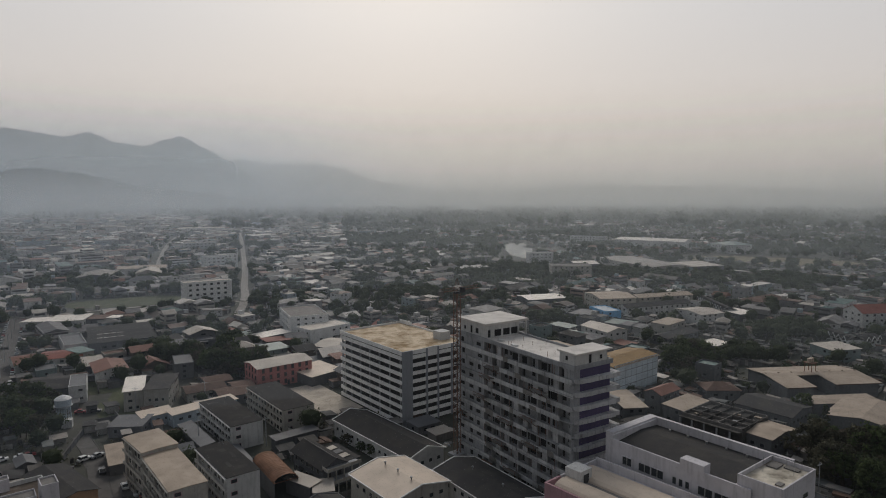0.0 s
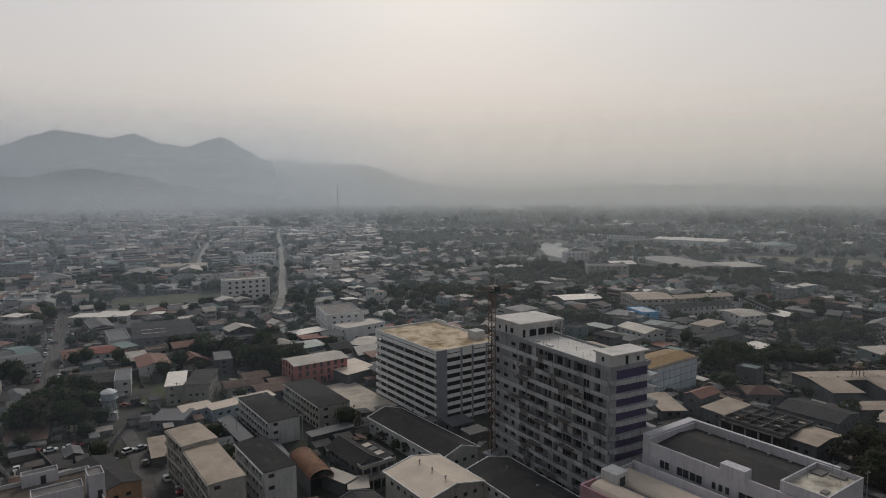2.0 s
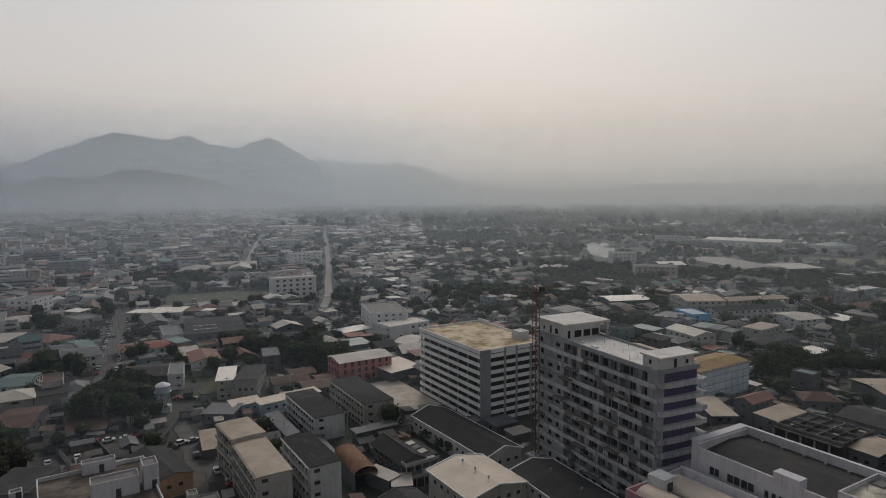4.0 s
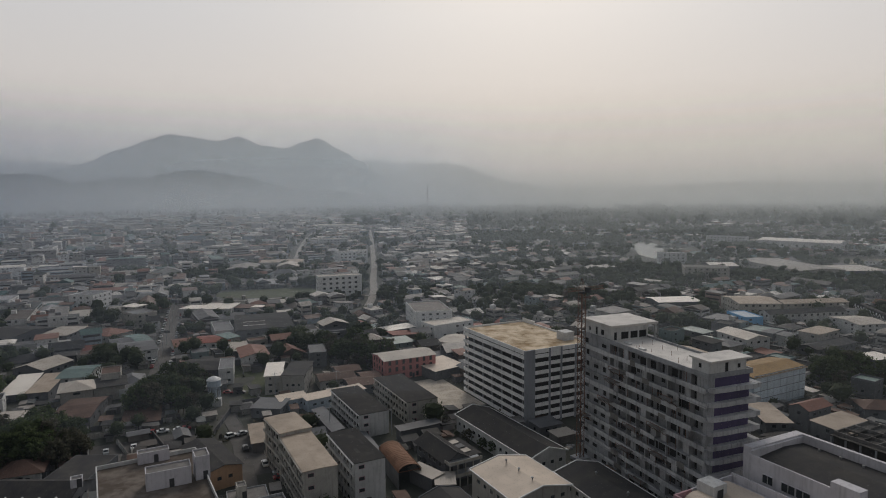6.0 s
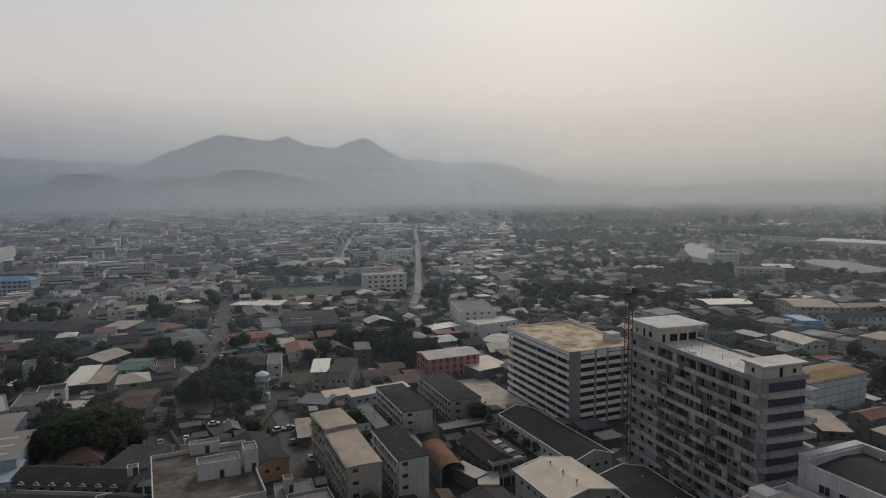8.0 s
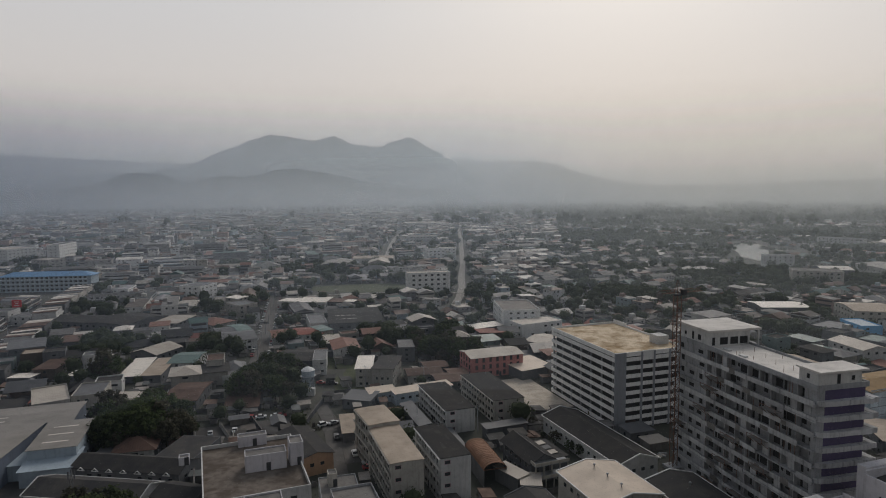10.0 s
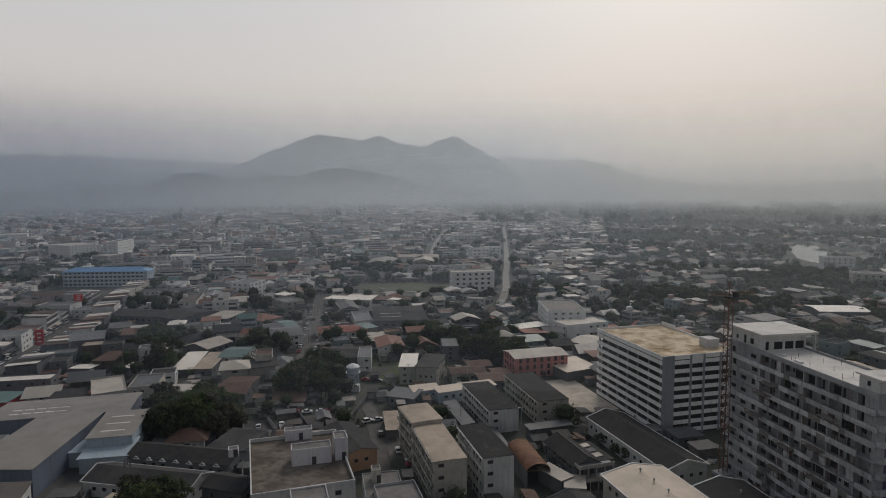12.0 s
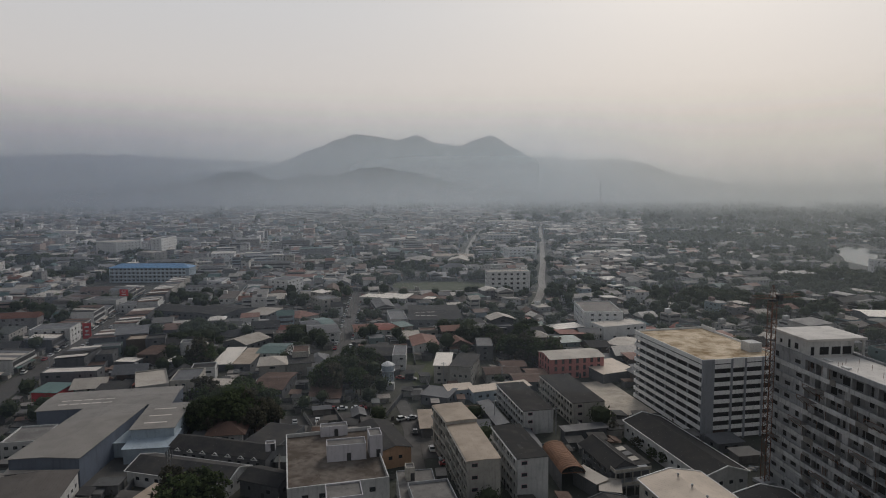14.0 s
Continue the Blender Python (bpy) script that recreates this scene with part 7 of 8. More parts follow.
            self.add("r", [at(*p) for p in ((u0, y0, lh + 0.6), (u1, y0, lh + 0.6), (u1, y1, lh), (u0, y1, lh), (u0, y0, lh + 0.5), (u1, y0, lh + 0.5), (u1, y1, lh - 0.1), (u0, y1, lh - 0.1))],
                     [(0, 1, 2, 3), (4, 7, 6, 5), (3, 2, 6, 7), (0, 3, 7, 4), (1, 5, 6, 2)])
            self.add("w", [at(*p) for p in ((u0 + 0.2, y0, 0), (u1 - 0.2, y0, 0), (u1 - 0.2, y1 - q * 0.3, 0), (u0 + 0.2, y1 - q * 0.3, 0), (u0 + 0.2, y0, lh - 0.1), (u1 - 0.2, y0, lh - 0.1), (u1 - 0.2, y1 - q * 0.3, lh - 0.12), (u0 + 0.2, y1 - q * 0.3, lh - 0.12))],
                     [(0, 1, 5, 4), (1, 2, 6, 5), (2, 3, 7, 6), (3, 0, 4, 7)])
        if near:
            st = h / storeys
            # bands: full-width dark strips painted for shaded verandahs and balcony rows
            bands = rng.random() < (0.2 if storeys == 1 else 0.45)
            for side in range(4):
                L = w if side % 2 == 0 else d
                n = max(1, int(L / 3.6))
                for k in range(storeys):
                    z = (k + 0.55) * st
                    spots = [(0.0, L / 2 - rng.uniform(0.3, 1.2), 0.6)] if bands else [((i - (n - 1) / 2) * 3.4 + rng.uniform(-0.4, 0.4), rng.uniform(0.4, 0.9), rng.uniform(0.4, 0.65)) for i in range(n) if rng.random() < 0.6]
                    for u, hw, hh in spots:
                        e = 0.06
                        q = []
                        for du, dz in ((-hw, -hh), (hw, -hh), (hw, hh), (-hw, hh)):
                            px, py = ((u + du, -b - e), (a + e, u + du), (-u - du, b + e), (-a - e, -u - du))[side]
                            q.append(at(px, py, z + dz))
                        self.add("d", q, [(0, 1, 2, 3)])

    def link(self):
        mats = {"w": palette(self.quarter + "_walls", self.walls, 0.8, 0.4, 0.4), "r": palette(self.quarter + "_roofs", self.roofs, 0.65, 0.45), "d": DARK}
        for key, name, label in (("w", "distant_house_walls", "walls of countless low houses of the hazy " + self.quarter), ("r", "distant_house_roofs", "countless grey, rusty and pale roofs of the hazy " + self.quarter),
                                 ("d", "distant_house_windows", "dark windows and painted balcony shade of the distant houses of the " + self.quarter)):
            me = bpy.data.meshes.new(name)
            me.from_pydata(self.v[key], [], self.f[key])
            me.materials.append(mats[key])
            tagged(new(name, me), label, "houses", kind="stuff")


GREYS = [(0.11, 0.11, 0.115), (0.045, 0.052, 0.052), (0.075, 0.075, 0.075), (0.04, 0.04, 0.04), (0.11, 0.066, 0.05), (0.17, 0.165, 0.16), (0.06, 0.056, 0.053), (0.17, 0.075, 0.052), (0.06, 0.115, 0.11), (0.085, 0.07, 0.06)]
TOWN = Crowd("town", [(0.54, 0.54, 0.54), (0.42, 0.40, 0.36), (0.22, 0.22, 0.225), (0.70, 0.70, 0.70), (0.33, 0.32, 0.31), (0.40, 0.31, 0.27), (0.32, 0.38, 0.42), (0.62, 0.61, 0.59), (0.26, 0.26, 0.265)],
             GREYS + [(0.66, 0.62, 0.57), (0.40, 0.37, 0.33), (0.26, 0.26, 0.27), (0.52, 0.48, 0.43), (0.32, 0.31, 0.30)])
GARDENS = Crowd("suburb", [(0.50, 0.50, 0.50), (0.36, 0.34, 0.31), (0.17, 0.17, 0.175), (0.66, 0.66, 0.66), (0.27, 0.26, 0.25), (0.36, 0.27, 0.24), (0.26, 0.32, 0.34), (0.21, 0.21, 0.215), (0.46, 0.45, 0.43)],
                GREYS + [(0.66, 0.62, 0.57), (0.36, 0.33, 0.29), (0.065, 0.065, 0.065), (0.10, 0.10, 0.10)])
NEAR = []


def density(r, bearing):
    """How built-up the land is: the old town lies to the left, gardens and woods to the right."""
    if bearing < 6 and r < 480:
        return 0.58
    if bearing > 9:
        far = 2000 + 9 * (bearing - 9)
        d = 0.95
        if 9 < bearing < 20:
            d = 0.9 if r < 1500 else 0.55
        return d if r < far else max(0.0, d - (r - far) / 500)
    if r < 480:
        return 0.76
    if r < 760:
        return 0.5
    if -6 < bearing <= 9 and r > 900:
        return 0.30 if r < 1500 else 0.10
    return 0.42 if r < 1500 else max(0.06, 0.5 - (r - 1500) / 1200)


def shop_row(x, y, turn, units, storeys, label):
    """A row of narrow shophouses: balcony bands, party walls, shutters, awnings and a roof each."""
    rng = random.Random(int(x * 7 + y))
    U, D, S = 4.2, 13.0, 3.3
    W, H = units * U, storeys * 3.3
    ob = thing("shophouse_row", x, y, turn, label, "shophouses", "shophouse rows")
    plot(x, y, turn, W, D, 0.5)
    wall = rng.choice((WHITE, CREAM, GREYW, WHITE))
    part("wall", box(nb(), -W / 2, W / 2, -D / 2, D / 2, 0, H), wall, ob)
    for i in range(units):
        u = -W / 2 + (i + 0.5) * U
        top = rng.choice((R_GREY, R_DARK, R_PALE, R_RUST, R_WHITE))
        k = rng.uniform(0.1, 1.0)
        part("roof", slab(nb(), (u - U / 2 + 0.02, -D / 2 - 0.4, H + 0.3), (u + U / 2 - 0.02, -D / 2 - 0.4, H + 0.3), (u + U / 2 - 0.02, D / 2 + 0.3, H + 0.35 + k), (u - U / 2 + 0.02, D / 2 + 0.3, H + 0.35 + k), 0.15), top, ob)
        for side, yy in ((-1, -D / 2), (1, D / 2)):
            part("awning", slab(nb(), (u - U / 2 + 0.1, yy + side * 0.02, 3.2), (u - U / 2 + 0.1, yy + side * 2.4, 2.6), (u + U / 2 - 0.1, yy + side * 2.4, 2.6), (u + U / 2 - 0.1, yy + side * 0.02, 3.2), 0.08), rng.choice((R_TEAL, R_GREY, R_RUST, R_PALE, R_DARK)), ob)
            part("shutter", box(nb(), u - 1.7, u + 1.7, min(yy, yy + side * 0.06), max(yy, yy + side * 0.06), 0.1, 2.5), rng.choice((DARK, STEEL, GREYW)), ob)
    for k in range(1, storeys):
        for yy in (-D / 2 - 0.9, D / 2 + 0.7):
            part("balcony", box(nb(), -W / 2, W / 2, yy, yy + 0.2, k * S - 0.1, k * S + 0.85), wall, ob)
        # flat dark strip on the wall, painted for shade behind the balcony rail
        part("opening_band", box(nb(), -W / 2 + 0.2, W / 2 - 0.2, -D / 2 - 0.04, -D / 2, k * S + 0.3, k * S + 2.5), DARK, ob, "dark strip painted for the shade behind the balconies")
        part("balcony_floor", box(nb(), -W / 2, W / 2, -D / 2 - 0.9, -D / 2, k * S - 0.1, k * S + 0.05), wall, ob)
    return ob


def fill_town():
    """Plots on a loose grid; the nearest houses are built one by one, the rest joined."""
    rng = random.Random(5)
    plots = []
    for step_u, step_v, r0, r1 in ((10.4, 12.6, 140, 700), (13.5, 16.0, 700, 1400), (20.0, 23.0, 1400, 2700)):
        n = int(r1 / step_u) + 2
        m = int(r1 / step_v) + 2
        for iv in range(-m, m):
            for iu in range(-n, n):
                j = 1.5 if r1 == 700 else 4.5
                u = iu * step_u + rng.uniform(-j, j)
                v = iv * step_v + rng.uniform(-j, j) + (3.5 if iv % 2 else 0.0)
                x, y = u * GC - v * GS, u * GS + v * GC
                r, bearing = math.hypot(x, y), math.degrees(math.atan2(-x, y))
                if r0 <= r < r1 and -43 < bearing < 70:
                    plots.append((r, bearing, x, y, (iu + (iv // 7) * 4) % 9 == 0 and r < 1400, step_u, step_v))
    plots.sort()
    for r, bearing, x, y, lane, step_u, step_v in plots:
        big = rng.random() < 0.14
        w = rng.uniform(7.0, step_u + 0.6) * (rng.uniform(1.5, 2.3) if big else 1.0)
        d = rng.uniform(8.0, step_v + 0.6) * (rng.uniform(1.0, 1.5) if big else 1.0)
        if r > 430 and rng.random() < (0.24 if bearing > 12 else 0.14):
            w, d = rng.uniform(22, 46), rng.uniform(9, 13)
        patchy = noise.fractal(Vector((x / 190, y / 190, 2.0)), 0.9, 2.0, 3)
        chance = density(r, bearing) + (0.12 if patchy > 0.1 else -0.6 if patchy < -0.32 else -0.25 if patchy < -0.15 else 0)
        in_wood = any(math.hypot(x - wx, y - wy) < wr for wx, wy, wr in WOODS)
        turn = GRID + rng.choice((0, 0, 0, 90)) + rng.uniform(-3, 3) + 22 * noise.noise(Vector((x / 330, y / 330, 0)))
        if in_wood or lane or rng.random() > chance or not free(x, y, min(w, d) / 2 - 0.3) or ((r < 700 or max(w, d) > 18) and r < 1400 and not free_block(x, y, turn, w * 0.9, d * 0.9)):
            if rng.random() < (0.75 if not lane else 0.25) and free(x, y, 1.5) and (r > 235 or rng.random() < 0.25):
                tree_at(x + rng.uniform(-3, 3), y + rng.uniform(-3, 3), rng.uniform(0.6, 1.25), rng)
            if r > 460 and rng.random() < 0.7 and free(x, y, 1.0):
                FAR_TREES.append((x + rng.uniform(-6, 6), y + rng.uniform(-6, 6), rng.uniform(0.7, 1.4)))
            continue
        storeys = rng.choice((1, 1, 1, 1, 2, 2, 2, 3)) if r < 600 else rng.choice((1, 1, 2, 2, 2, 3)) if bearing > 5 else rng.choice((1, 1, 2))
        if bearing > 25 and r > 650 and rng.random() < 0.09:
            storeys = rng.choice((4, 5))
        h = storeys * 2.8 + rng.uniform(0.2, 0.9)
        if r < 265:
            storeys, h = 1, rng.uniform(2.8, 4.2)
        kind = rng.choice(("gable", "gable", "gable", "hip", "shed", "gable" if r < 265 else "flat")) if storeys < 3 else rng.choice(("flat", "flat", "gable", "shed"))
        rise = rng.uniform(1.3, 2.6) if kind != "shed" else rng.uniform(0.4, 1.0)
        if len(NEAR) < 220:
            NEAR.append((x, y, turn, w, d))
            wm, rm = rng.choice(WALL_MATS if bearing < 26 else WALL_MATS + [WHITE, WHITE, CREAM]), rng.choice(ROOF_MATS if r > 265 else [R_DARK, R_DARK, R_DARK, R_GREY, R_RUST])
            building(x, y, turn, w, d, h, "%s %s house with %s roof" % (("single-storey", "two-storey", "three-storey")[storeys - 1], WALL_WORDS[wm.name], ROOF_WORDS[rm.name]),
                     roof=kind, wall=wm, top=rm, rise=rise, floors=storeys, group="town houses", gap=rng.choice((4.6, 5.6, 6.5)), size=rng.choice(((1.3, 1.1), (2.2, 1.2), (1.0, 1.2))), over=rng.uniform(0.9, 1.9), register=False)
            if rng.random() < 0.6:
                q = step_u / 2 * rng.choice((-1, 1))
                sx, sy = x + q * GC, y + q * GS
                if free(sx, sy, 2.0):
                    sm = rng.choice(ROOF_MATS)
                    building(sx, sy, turn, rng.uniform(2.5, 4.5), rng.uniform(4, 10), 2.6, "small lean-to shed with %s roof" % ROOF_WORDS[sm.name], roof="shed", wall=GREYW, top=sm, rise=0.4, floors=0,
                             name="shed", category="shed", group="lean-to sheds", register=False)
        else:
            (TOWN if bearing > 14 else GARDENS).house(x, y, turn, w, d, h, rise, kind, storeys, r < 950)
            if r > 420 and rng.random() < (0.2 if bearing > 14 else 0.4) and free(x + 0.55 * step_u * GC, y + 0.55 * step_u * GS, 2.0):
                FAR_TREES.append((x + 0.55 * step_u * GC, y + 0.55 * step_u * GS, rng.uniform(0.5, 1.0)))


def far_woods():
    """Tree-covered plain between the town and the hills."""
    rng = random.Random(17)
    n = 0
    while n < 7000:
        r = 800 + 2500 * rng.random() ** 0.9
        b = rng.uniform(-43, 70)
        x, y = polar(r, b)
        keep = 1 - density(r, b) if r < 2700 else 1.0
        if rng.random() < keep and noise.noise(Vector((x / 240, y / 240, 5.0))) > -0.22 and (r > 1700 or free(x, y, 2)):
            FAR_TREES.append((x, y, rng.uniform(0.9, 1.9) * (1 + (r > 1500) * 0.5)))
        n += 1


def link_far_trees():
    """Crowns of leaf sprays round an uneven dense heart, joined."""
    rng = np.random.default_rng(3)
    verts, faces, count = [], [], 0
    ring = [(math.cos(k * math.tau / 6) * c, math.sin(k * math.tau / 6) * c, z) for z, c in ((-0.75, 0.62), (0.0, 1.0), (0.62, 0.72)) for k in range(6)]
    heart = np.array(ring + [(0, 0, -1.0), (0, 0, 0.95)])
    heart_faces = [(b * 6 + k, b * 6 + (k + 1) % 6, b * 6 + 6 + (k + 1) % 6, b * 6 + 6 + k) for b in range(2) for k in range(6)]
    heart_faces += [((k + 1) % 6, k, 18) for k in range(6)] + [(12 + k, 12 + (k + 1) % 6, 19) for k in range(6)]
    for x, y, s in FAR_TREES:
        r = math.hypot(x, y)
        n = 170 if r < 430 else 96 if r < 800 else 36 if r < 1500 else 10
        leaf = (0.30 if r < 430 else 0.36 if r < 800 else 0.6 if r < 1500 else 1.3) * s
        R, T, z0 = 4.0 * s, 6.5 * s, 2.2 * s
        lumps = rng.normal(size=(5, 3))
        lumps /= np.linalg.norm(lumps, axis=1)[:, None]
        d = rng.normal(size=(n, 3))
        d /= np.linalg.norm(d, axis=1)[:, None]
        swell = lambda v: 0.72 + 0.4 * np.clip((v @ lumps.T).max(axis=1), 0, 1)[:, None]
        mid, size = np.array([x, y, z0 + T * 0.45]), np.array([R, R, T * 0.55])
        p = d * size * swell(d) * rng.uniform(0.7, 1.05, (n, 1)) + mid
        a = rng.normal(size=(n, 3))
        a /= np.linalg.norm(a, axis=1)[:, None]
        b = np.cross(a, d + np.array([0, 0, 0.5]))
        b /= np.linalg.norm(b, axis=1)[:, None] + 1e-6
        k = leaf * rng.uniform(0.7, 1.4, (n, 1))
        q = np.stack([p - a * k - b * k * 0.6, p + a * k - b * k * 0.5, p + a * k * 0.9 + b * k * 0.7, p - a * k * 0.8 + b * k * 0.6], 1)
        verts.append(q.reshape(-1, 3))
        faces += [(i, i + 1, i + 2, i + 3) for i in range(count, count + 4 * n, 4)]
        count += 4 * n
        h = heart / np.linalg.norm(heart, axis=1)[:, None]
        verts.append(h * size * swell(h) * 0.8 * rng.uniform(0.85, 1.1, (20, 1)) + mid)
        faces += [tuple(count + k for k in f) for f in heart_faces]
        count += 20
    me = bpy.data.meshes.new("distant_trees")
    me.from_pydata(np.concatenate(verts).tolist(), [], faces)
    me.materials.append(LEAF)
    tagged(new("distant_trees", me), "dark hazy tree crowns between and beyond the houses", "trees", kind="stuff")


MARKET = [(-267, 126), (-296, 165), (-315, 192), (-342, 229), (-375, 270), (-414, 315), (-470, 388)]
ROW_WORDS = ("row of narrow shophouses with awnings and balconies", "weathered shophouse row with patched metal roofs", "three-storey shophouse row above street awnings")


def market_rows():
    rng = random.Random(31)
    for (ax, ay), (bx, by) in zip(MARKET[1:], MARKET[2:]):
        L = math.hypot(bx - ax, by - ay)
        a = math.degrees(math.atan2(by - ay, bx - ax))
        n = int(L / 23)
        for i in range(n):
            t = (i + 0.5) / n
            px, py = ax + (bx - ax) * t, ay + (by - ay) * t
            for side in (-1, 1):
                ox, oy = -side * math.sin(radians(a)) * 15.5, side * math.cos(radians(a)) * 15.5
                if free(px + ox, py + oy, 2.0, roads=False):
                    shop_row(px + ox, py + oy, a + (180 if side < 0 else 0), 5, rng.choice((2, 3, 3)), rng.choice(ROW_WORDS))


market_rows()
fill_town()
for spot in NEAR:
    plot(*spot, pad=-0.3)


def undergrowth():
    """Shrubs, banana clumps and weeds on the bare ground between the nearer houses."""
    rng = random.Random(77)
    verts, faces = [], []
    made = 0
    while made < 5500:
        r, b = math.sqrt(rng.uniform(150 ** 2, 430 ** 2)), rng.uniform(-40, 66)
        x, y = polar(r, b)
        made += 1
        if noise.noise(Vector((x / 45, y / 45, 9.0))) < -0.12 or not free(x, y, 0.6):
            continue
        size = rng.uniform(0.6, 1.9)
        for k in range(rng.randint(10, 20)):
            d = Vector((rng.gauss(0, 0.6), rng.gauss(0, 0.6), abs(rng.gauss(0.35, 0.3)))) * size
            p = Vector((x, y, 0.1)) + d
            a = Vector((rng.gauss(0, 1), rng.gauss(0, 1), rng.gauss(0, 0.8))).normalized()
            c = a.cross(Vector((rng.gauss(0, 0.4), rng.gauss(0, 0.4), 1))).normalized()
            s = rng.uniform(0.2, 0.5)
            i = len(verts)
            verts += [tuple(p - a * s - c * s * 0.5), tuple(p + a * s - c * s * 0.5), tuple(p + a * s + c * s * 0.5), tuple(p - a * s + c * s * 0.5)]
            faces.append((i, i + 1, i + 2, i + 3))
    me = bpy.data.meshes.new("undergrowth")
    me.from_pydata(verts, [], faces)
    me.materials.append(LEAF_DRY)
    tagged(new("undergrowth", me), "dusty green shrubs and weeds between the houses", "shrubs", kind="stuff")


undergrowth()


def yard_clutter():
    """Countless small lean-tos, sheds, walls, tanks and heaps that fill the yards between the nearer houses."""
    rng = random.Random(63)
    crowd = Crowd("yard", (), ())
    made = 0
    while made < 9500:
        r, b = math.sqrt(rng.uniform(140 ** 2, 600 ** 2)), rng.uniform(-40, 66)
        x, y = polar(r, b)
        made += 1
        if not free(x, y, 1.3):
            continue
        turn = radians(GRID + rng.choice((0, 90)) + rng.uniform(-6, 6) + 22 * noise.noise(Vector((x / 330, y / 330, 0))))
        c, s = math.cos(turn), math.sin(turn)

        def at(px, py, pz):
            return (x + px * c - py * s, y + px * s + py * c, pz)

        def block(key, x0, x1, y0, y1, z0, z1, z2):
            crowd.add(key, [at(*p) for p in ((x0, y0, z0), (x1, y0, z0), (x1, y1, z0), (x0, y1, z0), (x0, y0, z1), (x1, y0, z1), (x1, y1, z2), (x0, y1, z2))],
                      [(0, 1, 5, 4), (1, 2, 6, 5), (2, 3, 7, 6), (3, 0, 4, 7), (4, 5, 6, 7)])
        kind = rng.random()
        if kind < 0.62:                  # a lean-to: low walls, a sloping sheet that overhangs them
            w, d, h = rng.uniform(1.2, 3.2), rng.uniform(1.0, 2.4), rng.uniform(1.9, 3.0)
            up = rng.uniform(0.2, 0.7)
            block("w", -w, w, -d, d, 0, h, h + up)
            o = rng.uniform(0.2, 0.6)
            block("r", -w - o, w + o, -d - o, d + o, h + 0.02, h + 0.1, h + up + 0.12)
        elif kind < 0.85:                # a length of yard wall
            w = rng.uniform(2.0, 6.0)
            block("w", -w, w, -0.1, 0.1, 0, 1.7, 1.7)
        else:                            # a water tank or a heap of goods
            w = rng.uniform(0.4, 0.8)
            block("r", -w, w, -w, w, 0, rng.uniform(0.8, 1.8), rng.uniform(0.8, 1.8))
    for key, name, label, mat in (("w", "yard_walls", "grey and pale low walls of sheds and yards between the houses", palette("yard_walls", [(0.19, 0.19, 0.19), (0.30, 0.29, 0.27), (0.13, 0.13, 0.13), (0.40, 0.39, 0.37)], 0.9, 0.6, 0.4)),
                                  ("r", "yard_roofs", "rusty, dark and pale sheet roofs of small yard sheds", palette("yard_roofs", [(0.06, 0.06, 0.06), (0.14, 0.09, 0.07), (0.10, 0.10, 0.10), (0.045, 0.045, 0.047), (0.17, 0.165, 0.16), (0.34, 0.31, 0.28), (0.08, 0.075, 0.07), (0.12, 0.13, 0.13)], 0.8, 0.6))):
        me = bpy.data.meshes.new(name)
        me.from_pydata(crowd.v[key], [], crowd.f[key])
        me.materials.append(mat)
        tagged(new(name, me), label, "sheds", kind="stuff")


yard_clutter()
far_woods()
link_far_trees()
TOWN.link()
GARDENS.link()


# ---- vehicles, poles, masts ----


def car_kind(paint, label, tall):
    ob = thing("car", 0, 0, 0, label, "car", "parked cars")
    bm = nb()
    prof = [(-2.1, 0.35), (2.1, 0.35), (2.15, 0.8), (1.95, 0.95), (-1.95, 1.0), (-2.15, 0.85)]
    ends = [[bm.verts.new((x, y, z)) for x, z in prof] for y in (-0.85, 0.85)]
    bm.faces.new(ends[0]), bm.faces.new(ends[1][::-1])
    for i in range(len(prof)):
        j = (i + 1) % len(prof)
        bm.faces.new((ends[0][j], ends[0][i], ends[1][i], ends[1][j]))
    part("body", bm, paint, ob)
    for name, prof2, mat, w in (("cabin", [(-1.7 if tall else -1.3, 0.97), (1.05, 0.95), (0.45, tall and 1.66 or 1.44), (-1.5 if tall else -0.9, tall and 1.7 or 1.46)], GLASS, 0.74),
                                ("roof", [(-1.45 if tall else -0.9, tall and 1.7 or 1.46), (0.4, tall and 1.66 or 1.44), (0.35, tall and 1.74 or 1.52), (-1.4 if tall else -0.85, tall and 1.78 or 1.54)], paint, 0.72)):
        bm = nb()
        ends = [[bm.verts.new((x, y, z)) for x, z in prof2] for y in (-w, w)]
        bm.faces.new(ends[0]), bm.faces.new(ends[1][::-1])
        for i in range(4):
            j = (i + 1) % 4
            bm.faces.new((ends[0][j], ends[0][i], ends[1][i], ends[1][j]))
        part(name, bm, mat, ob)
    for x in (-1.3, 1.3):
        for y in (-0.88, 0.7):
            part("wheel", bar(nb(), (x, y, 0.32), (x, y + 0.18, 0.32), 0.32, 12), TYRE, ob)
    return ob


def paint(name, c):
    m, nt, bsdf = nodes_of(name)
    bsdf.inputs["Base Color"].default_value = (*c, 1)
    bsdf.inputs["Roughness"].default_value = 0.3
    bsdf.inputs["Coat Weight"].default_value = 0.5
    return m


CARS = [car_kind(paint("white_car_paint", (0.7, 0.7, 0.7)), "white parked saloon car", False), car_kind(paint("silver_car_paint", (0.35, 0.36, 0.37)), "silver parked saloon car", False),
        car_kind(paint("black_car_paint", (0.025, 0.025, 0.028)), "black parked pickup with cabin", True), car_kind(paint("white_van_paint", (0.66, 0.66, 0.64)), "white parked van with dark windows", True),
        car_kind(paint("red_car_paint", (0.3, 0.03, 0.03)), "dark red parked saloon car", False)]
CAR_USED = set()
CAR_RNG = random.Random(9)


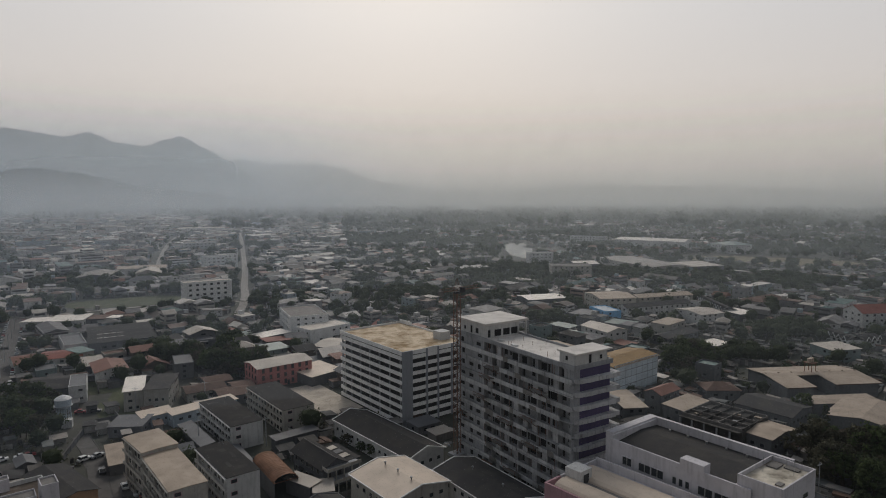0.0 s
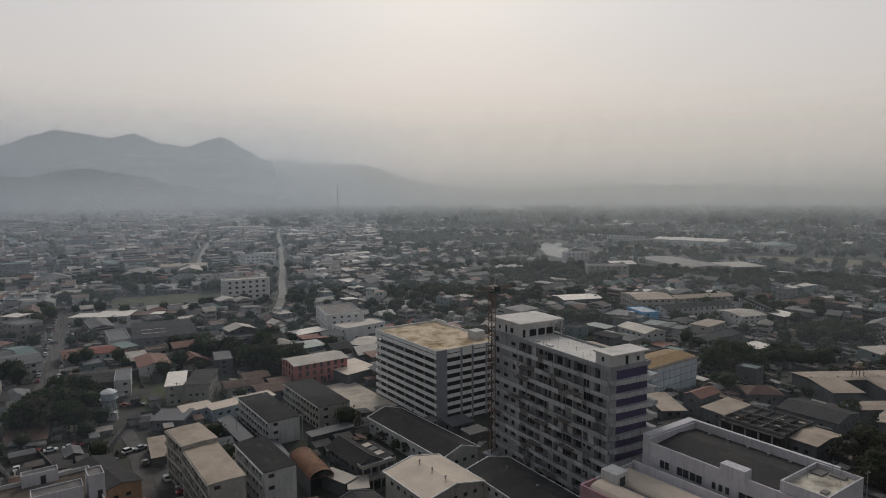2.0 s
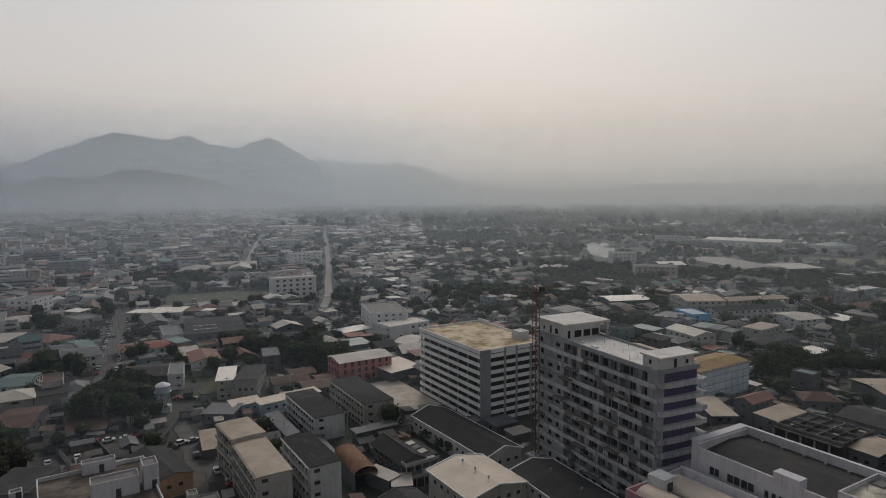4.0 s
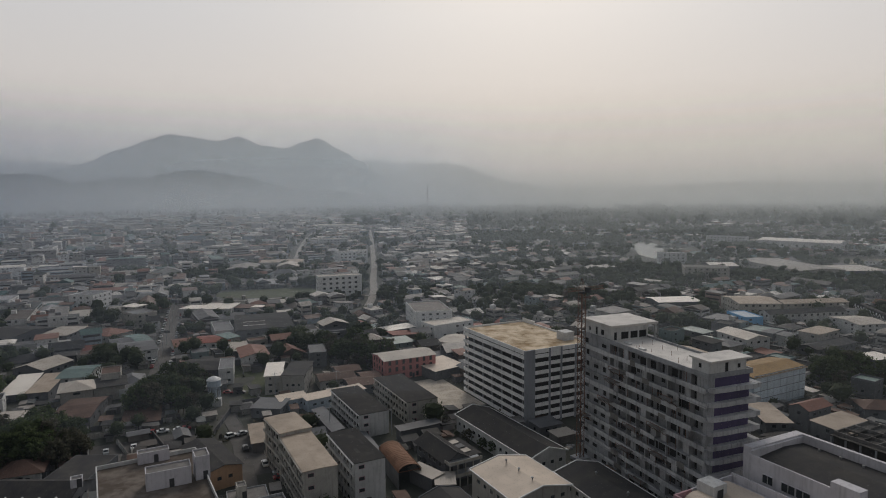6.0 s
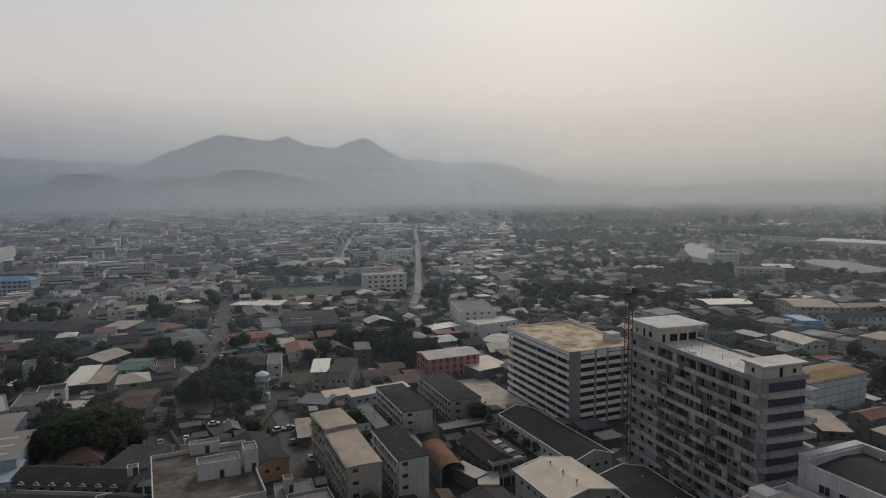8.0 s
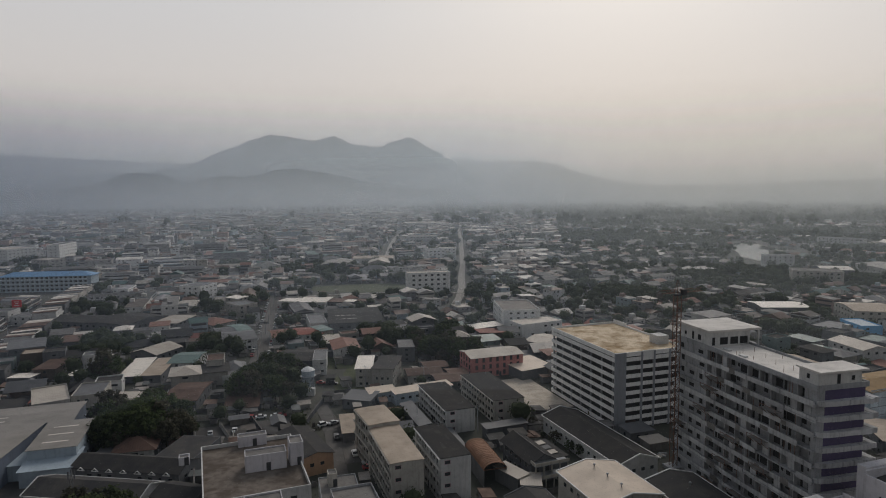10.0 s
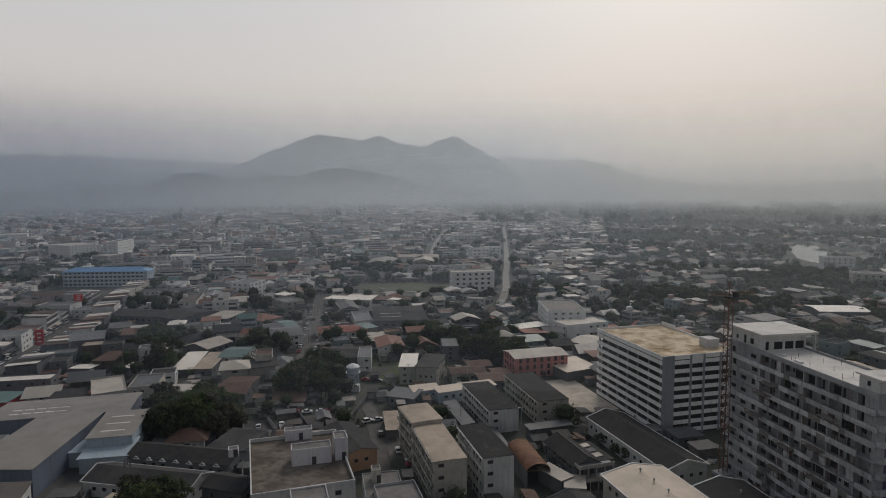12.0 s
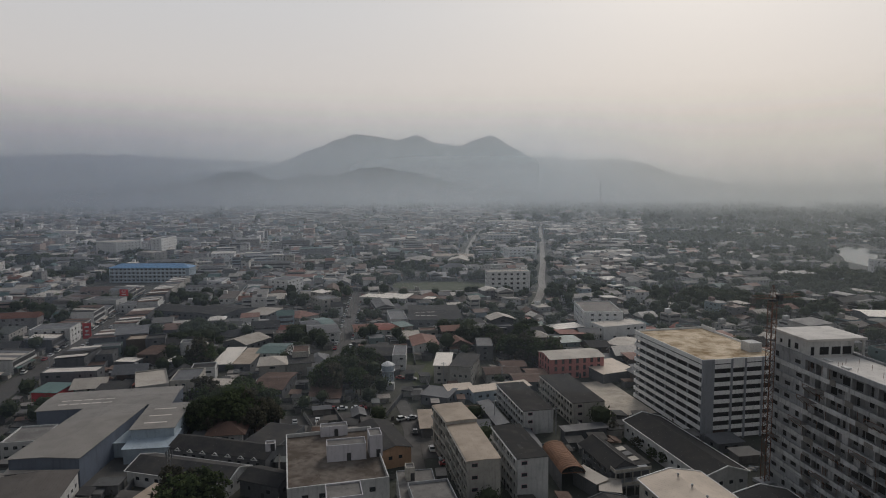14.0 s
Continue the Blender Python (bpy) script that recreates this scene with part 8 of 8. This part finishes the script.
def park(x, y, turn):
    k = CAR_RNG.choice((0, 0, 1, 2, 3, 3, 4))
    m = pose(x, y, 0.09, 0, 0, turn)
    if k not in CAR_USED:
        CAR_USED.add(k)
        CARS[k].matrix_basis = m
    else:
        copy_thing(CARS[k], m)


def park_row(x0, y0, x1, y1, n, turn):
    for i in range(n):
        t = (i + CAR_RNG.uniform(0.2, 0.8)) / n
        if CAR_RNG.random() < 0.85:
            park(x0 + (x1 - x0) * t, y0 + (y1 - y0) * t, turn + CAR_RNG.uniform(-3, 3))


park_row(-196.8, 263, -290, 412, 20, 122)
park_row(-189.5, 267, -282, 416, 12, 122)
for cx, cy, ct in ((-104.4, 184.6, 125), (-92.4, 174.6, 125), (-85.1, 170, 40), (-83.5, 167, 40), (-114.7, 193.3, 60), (-112, 196, 60), (-70, 157, 120)):
    park(cx, cy, ct)
park_row(-150, 172, -138, 182, 4, 128)
park_row(-146, 190, -132, 198, 4, 38)
park_row(-300, 163, -418, 312, 22, 128)
park_row(-292, 168, -410, 318, 16, 128)
park_row(-175, 128, -168, 140, 2, 120)
park_row(70, 112, 86, 122, 3, 60)
park_row(-145, 236, -125, 240, 3, 15)


def pole(x, y, turn, tall=9.0):
    ob = thing("utility_pole", x, y, turn, "grey concrete utility pole with steel crossarm", "pole", "street poles")
    part("shaft", bar(nb(), (0, 0, 0), (0, 0, tall), 0.17, 6, 0.11), CONC, ob)
    part("crossarm", box(nb(), -1.1, 1.1, -0.06, 0.06, tall - 0.8, tall - 0.68), STEEL, ob)
    for u in (-0.9, 0, 0.9):
        part("insulator", bar(nb(), (u, 0, tall - 0.68), (u, 0, tall - 0.42), 0.06, 6), WHITE, ob)
    return ob


for i in range(7):
    pole(-190 - 16 * i, 271 + 26 * i - 12, 32)
for i in range(9):
    pole(-291 - 16 * i, 172 + 20 * i, 130)
for x, y, t in ((-131, 112, 10), (104, 168, 30), (92, 180, 30), (118, 158, 30), (-60, 205, 40), (-82, 203, 40), (-120, 238, 10), (-96, 246, 10)):
    pole(x, y, t, 10)


def radio_mast(x, y, tall):
    ob = thing("radio_mast", x, y, 0, "thin lattice radio mast far over the plain", "mast")
    part("foot", box(nb(), -3, 3, -3, 3, 0, 1), CONC, ob)
    for sx, sy in ((-1, -1), (1, -1), (0, 1.2)):
        part("leg", bar(nb(), (sx * 1.1, sy * 1.1, 1), (sx * 0.4, sy * 0.4, tall), 0.2), DARK, ob)
    for k in range(10):
        z = 1 + (tall - 2) * (k + 0.5) / 10
        part("ring", box(nb(), -0.7, 0.7, -0.7, 0.7, z, z + 0.4), DARK, ob)
    return ob


radio_mast(*polar(1850, 12.7), 105)


def shop_sign(x, y, z, turn, w, h, mat, label):
    ob = thing("shop_sign", x, y, turn, label, "sign", z=z)
    part("board", box(nb(), -w / 2, w / 2, -0.15, 0.15, 0, h), mat, ob)
    part("post", bar(nb(), (0, 0.2, -z), (0, 0.2, h), 0.2, 8), STEEL, ob)
    for k, (bw, bz) in enumerate(((0.5, 0.75), (0.36, 0.5), (0.5, 0.25))):
        part("lettering", box(nb(), -w * bw / 2, w * bw / 2, -0.17, -0.15, h * bz - h * 0.04, h * bz + h * 0.04), SIGN_PALE, ob)
    return ob


shop_sign(-323.0, 212.0, 5, 40, 4.2, 8.5, RED_SIGN, "tall red shop sign with pale lettering above the street")
shop_sign(-412, 300, 8, 30, 6.0, 5, RED_SIGN, "red rooftop shop sign with pale lettering")


def cypress(x, y, tall):
    ob = thing("cypress", x, y, 0, "tall dark columnar cypress beside the warehouse", "tree")
    part("trunk", bar(nb(), (0, 0, 0), (0, 0, tall * 0.5), 0.2, 6, 0.1), BARK, ob)
    me = crown_mesh(41, 1.3, tall * 0.95, 60, 24, 0.28, LEAF)
    part("crown", me, None, ob).matrix_local = pose(0, 0, tall * 0.52)
    return ob


cypress(132, 211.5, 11)


def phone_mast(x, y, tall):
    """A slim lattice mast with a cluster of panels at its head."""
    ob = thing("phone_mast", x, y, 20, "slim grey lattice phone mast with panels", "mast")
    foot = ((-0.6, -0.4), (0.6, -0.4), (0.0, 0.6))
    for fx, fy in foot:
        part("leg", bar(nb(), (fx, fy, 0), (fx * 0.6, fy * 0.6, tall), 0.07), STEEL, ob)
    n = int(tall / 1.3)
    for k in range(n):
        for i in range(3):
            a, b = foot[i], foot[(i + 1) % 3]
            q0, q1 = 1 - 0.4 * k / n, 1 - 0.4 * (k + 1) / n
            part("brace", bar(nb(), (a[0] * q0, a[1] * q0, tall * k / n), (b[0] * q1, b[1] * q1, tall * (k + 1) / n), 0.035), STEEL, ob)
    for i in range(3):
        t = math.tau * i / 3
        part("antenna", box(nb(), math.cos(t) * 0.8 - 0.15, math.cos(t) * 0.8 + 0.15, math.sin(t) * 0.8 - 0.1, math.sin(t) * 0.8 + 0.1, tall - 1.8, tall + 0.2), GREYW, ob)
    return ob


phone_mast(-138.2, 111.3, 15.7)
